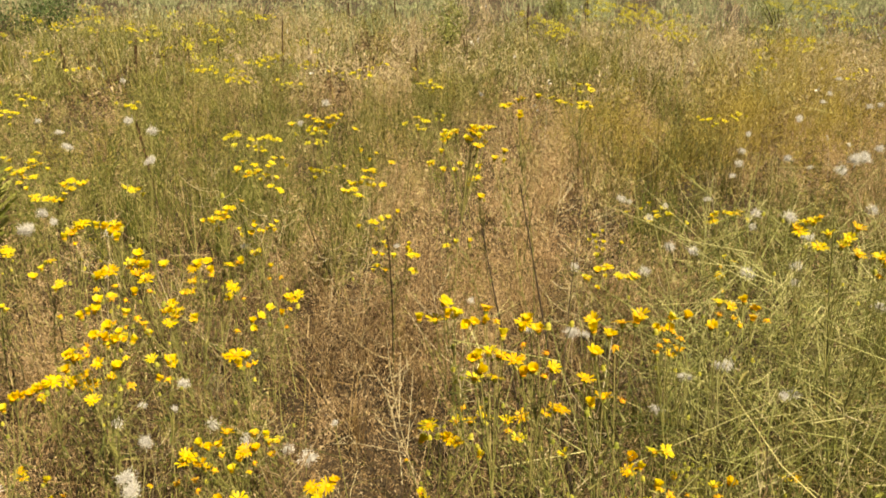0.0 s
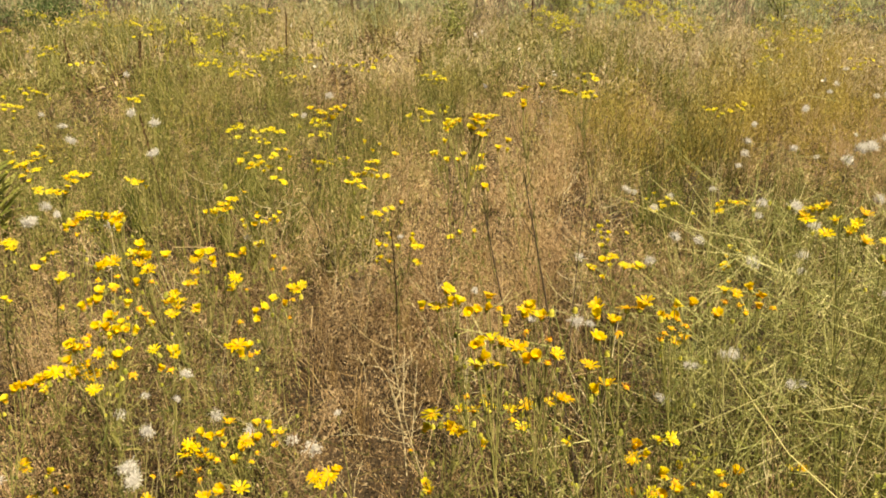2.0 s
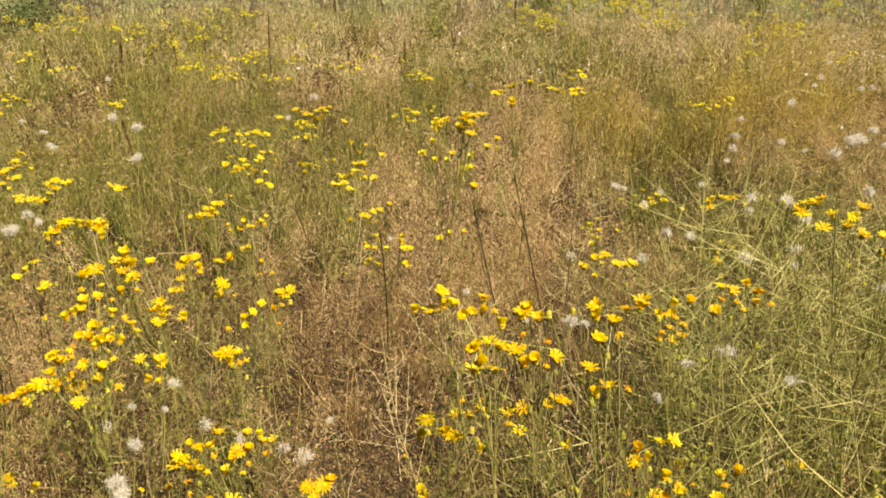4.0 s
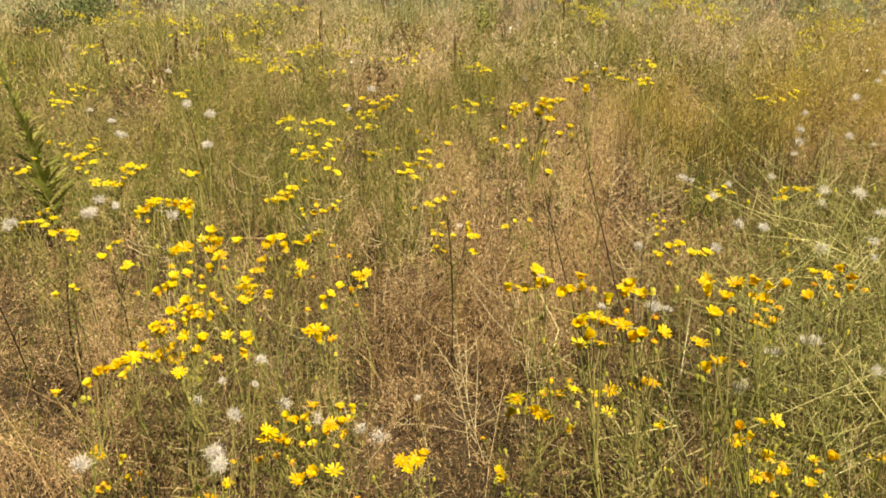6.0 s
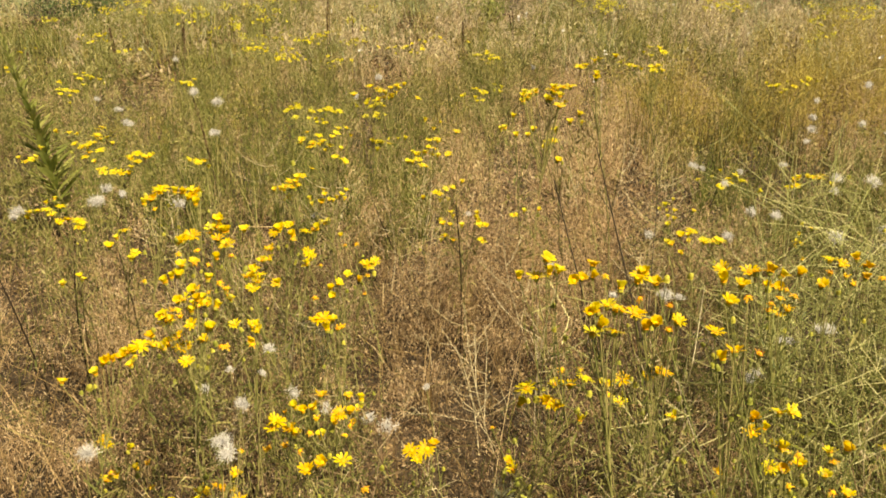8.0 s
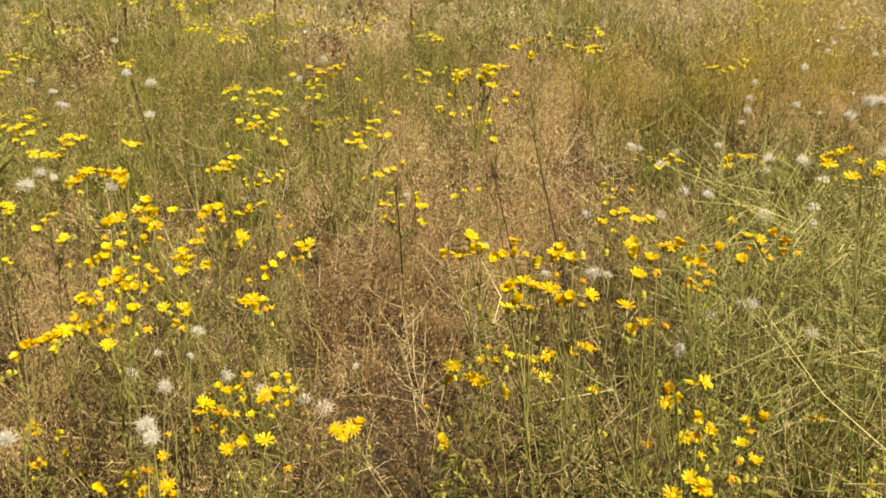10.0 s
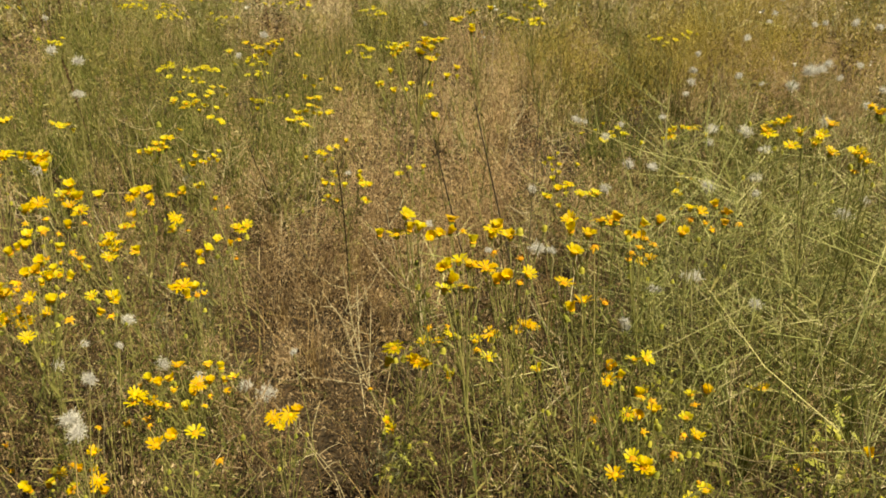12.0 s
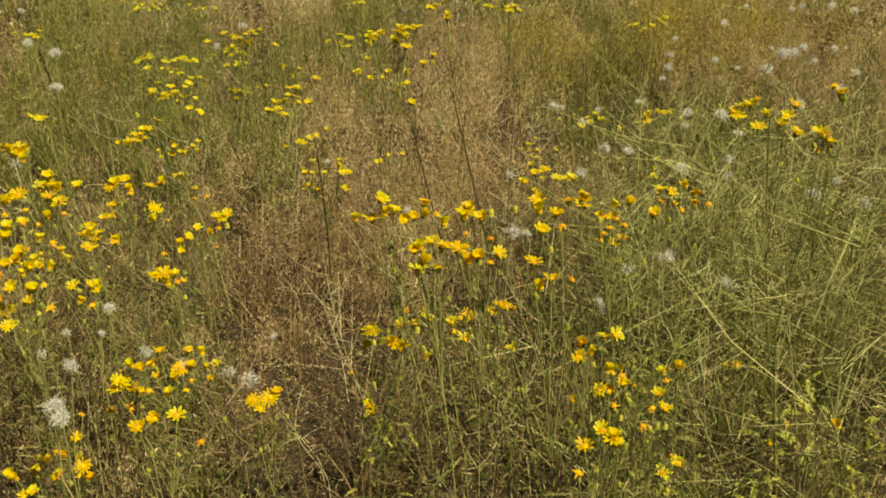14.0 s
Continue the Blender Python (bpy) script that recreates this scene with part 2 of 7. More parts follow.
# What grows where: mounds (x, y, spread across, spread in depth, weight) over an even share.
COVER = {
    "dry": (0.5, [(0.22, 2.4, 0.32, 0.45, -0.5), (-0.68, 2.84, 0.81, 0.81, 0.15), (-2.09, 4.19, 0.94, 0.94, 0.1), (0.85, 2.3, 0.4, 0.45, 0.25), (1.22, 2.97, 0.54, 1.08, -0.1), (-2.56, 7.29, 1.76, 1.22, -0.25), (1.62, 7.56, 1.22, 1.08, -0.3)]),
    "haze": (0.2, [(-0.29, 2.81, 0.14, 0.2, 0.6), (-0.22, 3.05, 0.14, 0.2, 0.6), (-0.10, 3.13, 0.14, 0.2, 0.5), (-1.09, 2.83, 0.14, 0.2, 0.5), (-1.29, 3.26, 0.14, 0.2, 0.5), (-0.34, 3.63, 0.14, 0.2, 0.5), (-0.07, 3.47, 0.14, 0.2, 0.4), (0.22, 2.35, 0.3, 0.35, -0.45), (0.0, 4.59, 0.57, 0.88, 0.9), (0.27, 5.27, 0.47, 0.68, 0.5), (-2.09, 4.25, 0.5, 0.5, 0.45), (0.75, 2.45, 0.35, 0.4, 0.3), (1.5, 2.6, 0.3, 0.4, 0.15), (1.0, 2.0, 0.45, 0.4, 0.4), (0.5, 1.8, 0.4, 0.3, 0.4), (1.98, 11.83, 0.8, 1.4, 1.0), (1.35, 9.63, 0.45, 0.7, 0.6), (1.95, 6.1, 0.35, 0.5, 0.9), (2.4, 7.1, 0.35, 0.6, 0.7), (-1.0, 12.2, 1.0, 1.2, 0.6), (-2.34, 6.02, 0.5, 0.7, 0.6), (3.2, 13.5, 1.0, 1.5, 0.5), (0.2, 7.2, 0.5, 0.7, 0.5), (-0.68, 2.6, 0.5, 0.5, 0.2), (-0.5, 2.05, 0.35, 0.25, 0.35), (0.14, 3.38, 0.54, 0.54, 0.35), (1.22, 2.84, 0.54, 1.08, -0.05), (-1.62, 9.72, 1.35, 1.62, 0.45), (3.51, 12.15, 1.22, 2.03, 0.5)]),
    "green": (0.34, [(-2.56, 7.16, 1.49, 1.22, 0.5), (-1.49, 7.16, 0.68, 1.08, 0.45), (-4.19, 8.37, 1.62, 1.89, 0.6), (1.62, 7.02, 0.94, 0.81, 0.5), (0.81, 9.72, 1.08, 1.35, 0.4), (1.22, 2.97, 0.54, 1.08, 0.12), (0.62, 2.5, 0.3, 0.4, -0.2), (0.0, 4.59, 0.61, 0.81, -0.2), (-0.81, 4.05, 0.47, 0.47, 0.4), (0.34, 2.29, 0.27, 0.34, 0.3), (-0.14, 2.03, 0.41, 0.34, 0.3)]),
    "gold": (0.03, [(0.65, 6.6, 0.25, 0.4, 0.9), (0.92, 6.3, 0.28, 0.35, 0.7), (1.3, 6.7, 0.35, 0.5, 0.5), (2.0, 7.6, 0.5, 0.7, 0.8), (1.67, 6.9, 0.35, 0.4, 0.6), (2.4, 8.6, 0.5, 0.8, 0.5), (1.9, 9.2, 0.4, 0.7, 0.3), (3.0, 10.5, 0.8, 1.2, 0.4)]),
    "litter": (0.32, [(0.2, 2.4, 0.35, 0.5, 0.6), (0.14, 2.63, 0.47, 0.54, 0.6), (-0.61, 2.56, 0.68, 0.68, 0.4), (0.8, 2.3, 0.4, 0.4, 0.3)]),
    "bloom": (0.0, [(-4.80, 8.31, 0.11, 0.25, 1.2), (-5.07, 9.38, 0.08, 0.32, 1.3), (-4.06, 8.39, 0.08, 0.25, 1.2), (-4.53, 7.49, 0.08, 0.25, 0.7), (-3.57, 6.40, 0.08, 0.25, 0.7), (-3.41, 7.54, 0.08, 0.25, 0.7), (-3.63, 10.61, 0.11, 0.41, 1.3), (-2.97, 7.99, 0.08, 0.25, 0.8), (-3.07, 8.75, 0.08, 0.27, 0.8), (-1.94, 7.87, 0.12, 0.25, 0.3), (-0.18, 14.07, 0.16, 0.76, 0.8), (-0.30, 11.61, 0.08, 0.50, 1.2), (-0.03, 9.94, 0.08, 0.36, 1.3), (0.50, 13.98, 0.24, 0.75, 1.3), (0.99, 13.52, 0.21, 0.70, 1.0), (1.29, 11.81, 0.11, 0.52, 0.9), (1.31, 10.53, 0.09, 0.41, 1.3), (2.46, 10.21, 0.09, 0.38, 1.2), (1.86, 9.14, 0.08, 0.30, 0.8), (3.54, 16.35, 0.22, 1.04, 1.3), (4.57, 18.88, 0.33, 1.40, 1.3), (3.69, 13.83, 0.08, 0.73, 1.3), (4.12, 13.77, 0.10, 0.72, 1.3), (0.29, 7.42, 0.08, 0.25, 0.9), (0.42, 6.81, 0.08, 0.25, 1.0), (-2.81, 7.20, 0.08, 0.25, 0.7)]),
    # foot: stretches of grass whose dark colour stands in for shade
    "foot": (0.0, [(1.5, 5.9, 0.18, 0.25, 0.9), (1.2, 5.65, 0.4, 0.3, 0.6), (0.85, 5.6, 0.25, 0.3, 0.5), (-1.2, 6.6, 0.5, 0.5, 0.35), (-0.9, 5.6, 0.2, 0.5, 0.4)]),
    "sage": (0.02, [(0.85, 2.0, 0.22, 0.2, 0.8), (1.0, 1.75, 0.2, 0.2, 0.6), (-0.1, 2.1, 0.16, 0.16, 0.4), (-0.45, 2.9, 0.14, 0.2, 0.5), (-0.7, 3.0, 0.2, 0.2, 0.3)]),
    "tangle": (0.0, [(1.26, 2.6, 0.36, 0.55, 0.9), (1.75, 3.4, 0.32, 0.5, 0.5), (0.94, 2.03, 0.24, 0.47, 0.6), (2.3, 4.9, 0.4, 0.8, 0.06), (0.9, 2.5, 0.14, 0.3, 0.2)]),
}


def drift(x, y, seed, wave):
    """Smooth uneven field of about -1 to 1 with hills of the given width and finer ones on them."""
    r = np.random.default_rng(seed)
    f = np.zeros(len(x))
    for octave, gain in ((1.0, 0.5), (0.43, 0.33), (0.19, 0.24)):
        for _ in range(4):
            a, ph = r.uniform(0, 2 * np.pi), r.uniform(0, 2 * np.pi)
            k = 2 * np.pi / (wave * octave * r.uniform(0.75, 1.35))
            f += gain * 0.75 * np.sin(k * (np.cos(a) * x + np.sin(a) * y) + ph)
    return f


SEED = {"dry": 31, "haze": 32, "green": 33, "gold": 34, "litter": 35, "bloom": 36, "foot": 39, "tangle": 37, "sage": 38}


# Where the growth is greener, and where it is drier: x, y, spread across, spread in depth, weight.
GREENER = [(-6.58, 10.4, 0.58, 1.99, 1), (-3.56, 7.07, 0.53, 1.4, 0.8), (-1.87, 6.08, 0.48, 0.89, 1), (-0.94, 5.57, 0.15, 0.68, 1), (-1.03, 3.44, 0.14, 0.26, 1), (0.69, 8.91, 0.38, 1.17, 0.7), (1.29, 5.17, 0.36, 0.72, 0.9), (0.76, 5.72, 0.21, 0.78, 0.6), (-0.23, 2.53, 0.06, 0.16, 0.6), (0.01, 2.45, 0.04, 0.12, 0.8), (1.22, 3.05, 0.23, 0.65, 0.25), (0.92, 2.9, 0.09, 0.27, 0.15), (0.42, 2.18, 0.04, 0.06, 0.6), (0.62, 2.33, 0.08, 0.1, 0.4), (0.9, 3.73, 0.09, 0.29, 0.4), (-0.91, 4.35, 0.23, 0.41, 0.4), (-5.24, 9.45, 0.71, 2.11, 0.6), (-2.49, 10.17, 0.39, 1.49, 0.4), (-1.65, 4.63, 0.4, 0.96, 0.9), (-1.79, 6.17, 0.41, 0.91, 0.7), (-0.23, 2.87, 0.05, 0.38, 0.3), (-1.05, 3.12, 0.16, 0.26, 0.5), (-2.29, 4.84, 0.24, 0.61, 0.7)]
DRIER = [(0.05, 3.83, 0.2, 0.76, 1.2), (0.33, 4.63, 0.16, 0.58, 1), (-1.73, 3.79, 0.12, 0.43, 0.6), (-1.62, 8.56, 0.53, 1.0, 0.9), (-0.06, 6.41, 0.26, 0.68, 0.7), (2.05, 11.75, 0.65, 2.45, 1.2), (2.51, 8.19, 0.31, 1.72, 0.9), (0.01, 2.77, 0.11, 0.24, 0.8), (0.24, 2.28, 0.09, 0.16, 1), (-0.95, 2.79, 0.14, 0.28, 0.4), (-0.43, 2.08, 0.09, 0.11, 0.7), (1.79, 6.08, 0.22, 0.57, 0.5), (0.81, 4.12, 0.12, 0.31, 0.6), (-0.46, 3.28, 0.11, 0.21, 0.5), (-0.15, 3.37, 0.1, 0.34, 0.6), (0.41, 3.16, 0.14, 0.28, 0.8), (0.42, 2.64, 0.13, 0.13, 0.5), (-0.46, 2.44, 0.12, 0.16, 0.5), (0.66, 3.43, 0.11, 0.24, 0.4), (0.65, 2.14, 0.11, 0.12, 0.7), (0.53, 2.01, 0.07, 0.07, 0.4), (0.16, 2.5, 0.12, 0.17, 0.3), (-0.43, 2.41, 0.14, 0.17, 0.4), (0.58, 2.46, 0.13, 0.17, 0.6), (0.79, 2.85, 0.13, 0.16, 0.5), (-0.71, 2.29, 0.18, 0.25, 0.5), (-0.55, 1.95, 0.12, 0.12, 0.5), (0.49, 2.12, 0.15, 0.14, 0.6), (0.79, 2.12, 0.09, 0.13, 0.35)]


def cover(kind, x, y):
    base, mounds = COVER[kind]
    w = np.full(len(x), base)
    for mx, my, sx, sy, k in mounds:
        w += k * np.exp(-0.5 * (((x - mx) / sx) ** 2 + ((y - my) / sy) ** 2))
    wave = 0.7 + 0.16 * np.maximum(y - 2.7, 0)
    w *= np.clip(0.8 + 0.7 * drift(x / wave, y / wave, SEED[kind], 1.0), 0.05, 1.5)
    lush = 0.45 * drift(x / (1.4 * wave), y / (1.4 * wave), 51, 1.0)
    for spots_of, sign in ((GREENER, 1.0), (DRIER, -1.0)):
        for mx, my, sx, sy, k in spots_of:
            lush += sign * k * np.exp(-0.5 * (((x - mx) / sx) ** 2 + ((y - my) / sy) ** 2))
    lush = 1 / (1 + np.exp(-6.0 * lush))
    if kind == "green":
        w *= 0.15 + 1.6 * lush
    elif kind in ("dry", "haze", "litter"):
        w *= 1.3 - 1.02 * lush
    return np.clip(w, 0, 1)


# Lower, thinner growth shaped in for dark pockets and to clear the shrub: x, y, spread across, spread in depth, depth.
HOLLOWS = [(0.04, 2.42, 0.11, 0.14, 0.42), (0.24, 2.22, 0.12, 0.11, 0.3), (0.10, 2.66, 0.10, 0.12, 0.35), (0.58, 2.2, 0.10, 0.12, 0.4), (1.25, 4.85, 0.3, 0.3, 0.4), (0.62, 4.5, 0.2, 0.3, 0.3), (-0.62, 3.4, 0.18, 0.22, 0.3), (1.0, 2.1, 0.10, 0.12, 0.3), (-6.2, 9.6, 0.8, 1.0, 0.5), (0.72, 1.85, 0.12, 0.12, 0.3), (0.4, 2.08, 0.1, 0.1, 0.3)]


def relief(p):
    """How high the growth stands, as a share: hollows and hummocks shared by all that grows."""
    wave = 0.6 + 0.12 * np.maximum(p[:, 1] - 2.7, 0)
    fine = drift(p[:, 0], p[:, 1], 78, 0.3) + 0.6 * drift(p[:, 0], p[:, 1], 79, 0.15)
    low = np.zeros(len(p))
    for mx, my, sx, sy, k in HOLLOWS:
        low += k * np.exp(-0.5 * (((p[:, 0] - mx) / sx) ** 2 + ((p[:, 1] - my) / sy) ** 2))
    return np.clip(0.76 + 0.5 * drift(p[:, 0] / wave, p[:, 1] / wave, 77, 1.0) + 0.34 * fine - low, np.clip(0.07 * p[:, 1], 0.14, 0.45), 1.2)


def spots(kind, per_m2, r0, r1, left=46.0, right=31.0):
    """Root points in a sector of the meadow, thinned by the cover."""
    a0, a1 = radians(-right), radians(left)
    n = int(per_m2 * 0.5 * (a1 - a0) * (r1 * r1 - r0 * r0))
    r, a = np.sqrt(rng.uniform(r0 * r0, r1 * r1, n)), rng.uniform(a0, a1, n)
    x, y = 0.54 - r * np.sin(a), 0.135 + r * np.cos(a)
    keep = rng.uniform(size=n) < cover(kind, x, y)
    p = np.stack([x, y, np.full(n, -0.01)], 1)[keep]
    return p[rng.uniform(size=len(p)) < np.clip(2.2 * relief(p) - 0.6, np.clip(0.06 * p[:, 1], 0.1, 0.5), 1.0)]


def clumped(p, step, pull):
    """Draw roots towards scattered tuft centres, on a turned and strongly jittered grid."""
    c, d = math.cos(0.61), math.sin(0.61)
    u = np.stack([c * p[:, 0] - d * p[:, 1], d * p[:, 0] + c * p[:, 1]], 1)
    g = np.floor(u / step)
    h = np.modf(np.sin(g @ np.array([[12.98, 39.35], [78.23, 11.13]])) * 43758.5)[0]
    to = (g + 0.5 + 0.85 * h) * step
    w = u + (to - u) * pull * rng.uniform(0.3, 1.0, (len(p), 1))
    q = p.copy()
    q[:, 0], q[:, 1] = c * w[:, 0] + d * w[:, 1], -d * w[:, 0] + c * w[:, 1]
    return q


def crossed_straws(name, kind, per_m2, r0, r1, low, high, length, width, material, label, category):
    """Long straight straws lying across one another at all angles."""
    p = spots(kind, per_m2, r0, r1)
    n = len(p)
    p[:, 2] = rng.uniform(low, high, n) * relief(p)
    a, e = rng.uniform(0, 2 * np.pi, n), np.radians(rng.uniform(-5, 80, n))
    d = np.stack([np.cos(a) * np.cos(e), np.sin(a) * np.cos(e), np.sin(e)], 1) * rng.uniform(length[0], length[1], n)[:, None] * 0.5
    up = np.cross(d, rng.normal(size=(n, 3)))
    up /= np.linalg.norm(up, axis=1)[:, None] + 1e-9
    w = up * (rng.uniform(width[0], width[1], n) * 0.5)[:, None]
    bow = rng.normal(size=(n, 3)) * 0.02
    v = np.stack([p - d - w, p - d + w, p + bow - w, p + bow + w, p + d - 0.4 * w, p + d + 0.4 * w], 1)
    v[:, :, 2] = np.maximum(v[:, :, 2], 0.01)
    at = (np.arange(n) * 6)[:, None]
    f = np.concatenate([at + np.array([0, 1, 3, 2]), at + np.array([2, 3, 5, 4])])
    return stuff(name, v.reshape(-1, 3), [f], material, label, category)


def blades(name, kind, per_m2, r0, r1, h, w, lean, levels, material, label, category, tuft=0.0):
    p = spots(kind, per_m2, r0, r1)
    if tuft:
        p = clumped(p, tuft, 0.55)
    n = len(p)
    ln = rng.normal(size=(n, 2)) * lean
    v, f = ribbons(p, rng.uniform(h[0], h[1], n) * relief(p), rng.uniform(w[0], w[1], n), ln, levels)
    return stuff(name, v, f, material, label, category)


def panicles(name, kind, per_m2, r0, r1, h, each, size, spread, material, label, category, stalks=True, stalk_w=0.0012, low=0.45, slim=2.2, even=False):
    """Airy seed heads: a thin stalk and many husks about its upper part."""
    p = spots(kind, per_m2, r0, r1)
    n = len(p)
    ht = rng.uniform(h[0], h[1], n) * (1.0 if even else relief(p))
    ln = rng.normal(size=(n, 2)) * (0.42 if r0 < 3.5 else 0.24)
    s = rng.uniform(low, 1.0, (n, each))
    mid = np.repeat(p[:, None], each, 1)
    mid[:, :, :2] += ln[:, None] * (ht[:, None] * s ** 1.6)[..., None]
    mid[:, :, 2] += ht[:, None] * s
    mid += rng.normal(size=mid.shape) * (spread * ht[:, None] * (1.15 - s) * 1.6)[..., None] * np.array([1, 1, 0.5])
    mid[:, :, 2] = np.maximum(mid[:, :, 2], 0.005)
    parts = [flakes(mid.reshape(-1, 3), rng.uniform(size[0], size[1], n * each), slim)]
    if stalks:
        parts.append(ribbons(p, ht, np.full(n, stalk_w), ln, 3))
    v, f = joined(parts)
    return stuff(name, v, f, material, label, category)


def feathery_clumps(name, kind, per_m2, r0, r1, wide, tall, each, size, material, label, category, slim=3.0, core=0.55):
    """Low domes of fine twigs and leaflets, each standing a little proud, open and ragged outside."""
    p = spots(kind, per_m2, r0, r1)
    n = len(p)
    w, h = rng.uniform(wide[0], wide[1], n), rng.uniform(tall[0], tall[1], n) * relief(p)
    d = rng.normal(size=(n, each, 3))
    d[..., 2] = np.abs(d[..., 2]) + 0.15
    d /= np.linalg.norm(d, axis=2)[..., None]
    lobes = 1 + 0.28 * np.sin(3 * np.arctan2(d[..., 1], d[..., 0]) + rng.uniform(0, 6.28, (n, 1))) * np.sin(2.5 * d[..., 2] + rng.uniform(0, 6.28, (n, 1)))
    rad = (core + (1 - core) * rng.uniform(0, 1, (n, each)) ** 0.7) * lobes + rng.normal(size=(n, each)) * 0.08
    q = d * rad[..., None] * np.stack([w * 0.5, w * 0.5, h], 1)[:, None]
    q = q + p[:, None]
    q[..., 2] = np.maximum(q[..., 2], 0.01)
    parts = [flakes(q.reshape(-1, 3), rng.uniform(size[0], size[1], n * each), slim, 0.5)]
    twigs = 7
    base = np.repeat(p, twigs, 0)
    lean = rng.normal(size=(n * twigs, 2)) * np.repeat(0.5 * w / np.maximum(h, 0.05), twigs)[:, None] * 0.7
    parts.append(ribbons(base, np.repeat(h, twigs) * rng.uniform(0.7, 1.25, n * twigs), np.full(n * twigs, size[0] * 0.9), lean, 3))
    v, f = joined(parts)
    return stuff(name, v, f, material, label, category)


# ---- the ground ----
gx = np.concatenate([-np.geomspace(400, 3, 24), np.linspace(-2.5, 3.5, 25), np.geomspace(4, 400, 24)])
gy = np.concatenate([-np.geomspace(400, 2, 20), np.linspace(-1.5, 8, 39), np.geomspace(8.5, 400, 26)])
GX, GY = np.meshgrid(gx, gy)
GZ = 0.012 * np.sin(GX * 5.1 + GY * 2.2) * np.sin(GY * 4.3) + 0.008 * np.sin(GX * 11 + 2) * np.sin(GY * 13) - 0.02
cols = len(gx)
idx = (np.arange(len(gy) - 1)[:, None] * cols + np.arange(cols - 1)).ravel()[:, None]
ground = mesh_object("ground", np.stack([GX.ravel(), GY.ravel(), GZ.ravel()], 1), [idx + np.array([0, 1, cols + 1, cols])], M_SOIL)
tagged(ground, "dry sandy meadow soil under weeds and grass", "ground", kind="structure")

# ---- ground cover, from near to far ----
DRYL, GRL = "sun-bleached dry grass blades of the meadow", "green and yellowing meadow grass blades"
HZL, LTL = "hazy pinkish-tan dry seed heads of fine grass", "crumbled brown dead stalks and leaves on soil"
blades("dry_grass", "dry", 1200, 1.22, 3.78, (0.06, 0.38), (0.001, 0.0026), 0.85, 4, M_DRY, DRYL, "dry grass", 0.18)
blades("green_grass", "green", 1700, 1.22, 3.78, (0.07, 0.42), (0.0011, 0.003), 0.6, 4, M_GREEN, GRL, "grass", 0.22)
panicles("dry_seed_heads", "haze", 130, 1.22, 3.78, (0.14, 0.4), 155, (0.0008, 0.0021), 0.1, M_HAZE, HZL, "dry seed heads", low=0.4, slim=6.5)
panicles("dead_litter", "litter", 170, 1.22, 3.78, (0.06, 0.3), 102, (0.0011, 0.0034), 0.14, M_LITTER, LTL, "plant litter", low=0.05, slim=6.0)
panicles("weed_leaves", "green", 150, 1.22, 3.78, (0.1, 0.4), 93, (0.0013, 0.0032), 0.11, M_GREEN, "small green leaves of low meadow weeds", "weeds", low=0.15, slim=8.0)
panicles("dry_weeds", "dry", 120, 1.22, 3.78, (0.1, 0.38), 99, (0.0011, 0.0029), 0.12, M_DRY, "straw-coloured withered weeds with curled leaves", "dry weeds", low=0.12, slim=7.0)
crossed_straws("fallen_straws", "dry", 520, 1.5, 3.78, 0.04, 0.36, (0.05, 0.24), (0.0008, 0.0019), M_DRY, "bleached straws lying across the weeds", "straws")
crossed_straws("green_straws", "tangle", 1900, 1.6, 6.75, 0.06, 0.6, (0.06, 0.36), (0.0009, 0.0019), M_TANGLE, "tangle of long straight yellow-green straws", "straws")
crossed_straws("bright_straws", "tangle", 950, 2.1, 4.6, 0.1, 0.62, (0.06, 0.3), (0.0009, 0.0018), M_WIRE, "stiff pale green straws crossing over the tangle", "straws")
panicles("straw_leaves", "tangle", 120, 1.5, 6.75, (0.2, 0.6), 56, (0.0011, 0.0028), 0.08, M_GREEN, "thin yellow-green leaves among tangled straws", "weeds", low=0.15, slim=11.0)

feathery_clumps("olive_clumps", "green", 62, 1.15, 3.9, (0.08, 0.24), (0.08, 0.32), 335, (0.0013, 0.0031), M_OLIVE, "feathery olive-green weeds in low rounded clumps", "weeds", 8.0)
feathery_clumps("grey_clumps", "sage", 46, 1.15, 3.9, (0.08, 0.2), (0.1, 0.3), 347, (0.0013, 0.0029), M_SAGE, "feathery grey-green leaves in low clumps", "weeds", 7.0)
feathery_clumps("tan_clumps", "haze", 130, 1.15, 3.9, (0.07, 0.24), (0.07, 0.3), 372, (0.0010, 0.0025), M_HAZE, "fine pinkish-tan dry weeds in low rounded clumps", "dry weeds", 7.0, 0.6)
feathery_clumps("brown_clumps", "litter", 56, 1.15, 3.9, (0.06, 0.18), (0.06, 0.26), 267, (0.0013, 0.0034), M_LITTER, "crumbled brown weeds in low dead clumps", "dead weeds", 6.5)

def scraps(name, per_m2, r0, r1, size, material, label):
    """Broken bits of stalk and leaf lying loose on the soil."""
    a0, a1 = radians(-31), radians(46)
    n = int(per_m2 * 0.5 * (a1 - a0) * (r1 * r1 - r0 * r0))
    r, a = np.sqrt(rng.uniform(r0 * r0, r1 * r1, n)), rng.uniform(a0, a1, n)
    q = np.stack([0.54 - r * np.sin(a), 0.135 + r * np.cos(a), rng.uniform(0.0, 0.07, n) ** 1.3], 1)
    v, f = flakes(q, rng.uniform(size[0], size[1], n), 5.0, -0.4)
    return stuff(name, v, f, material, label, "plant litter")


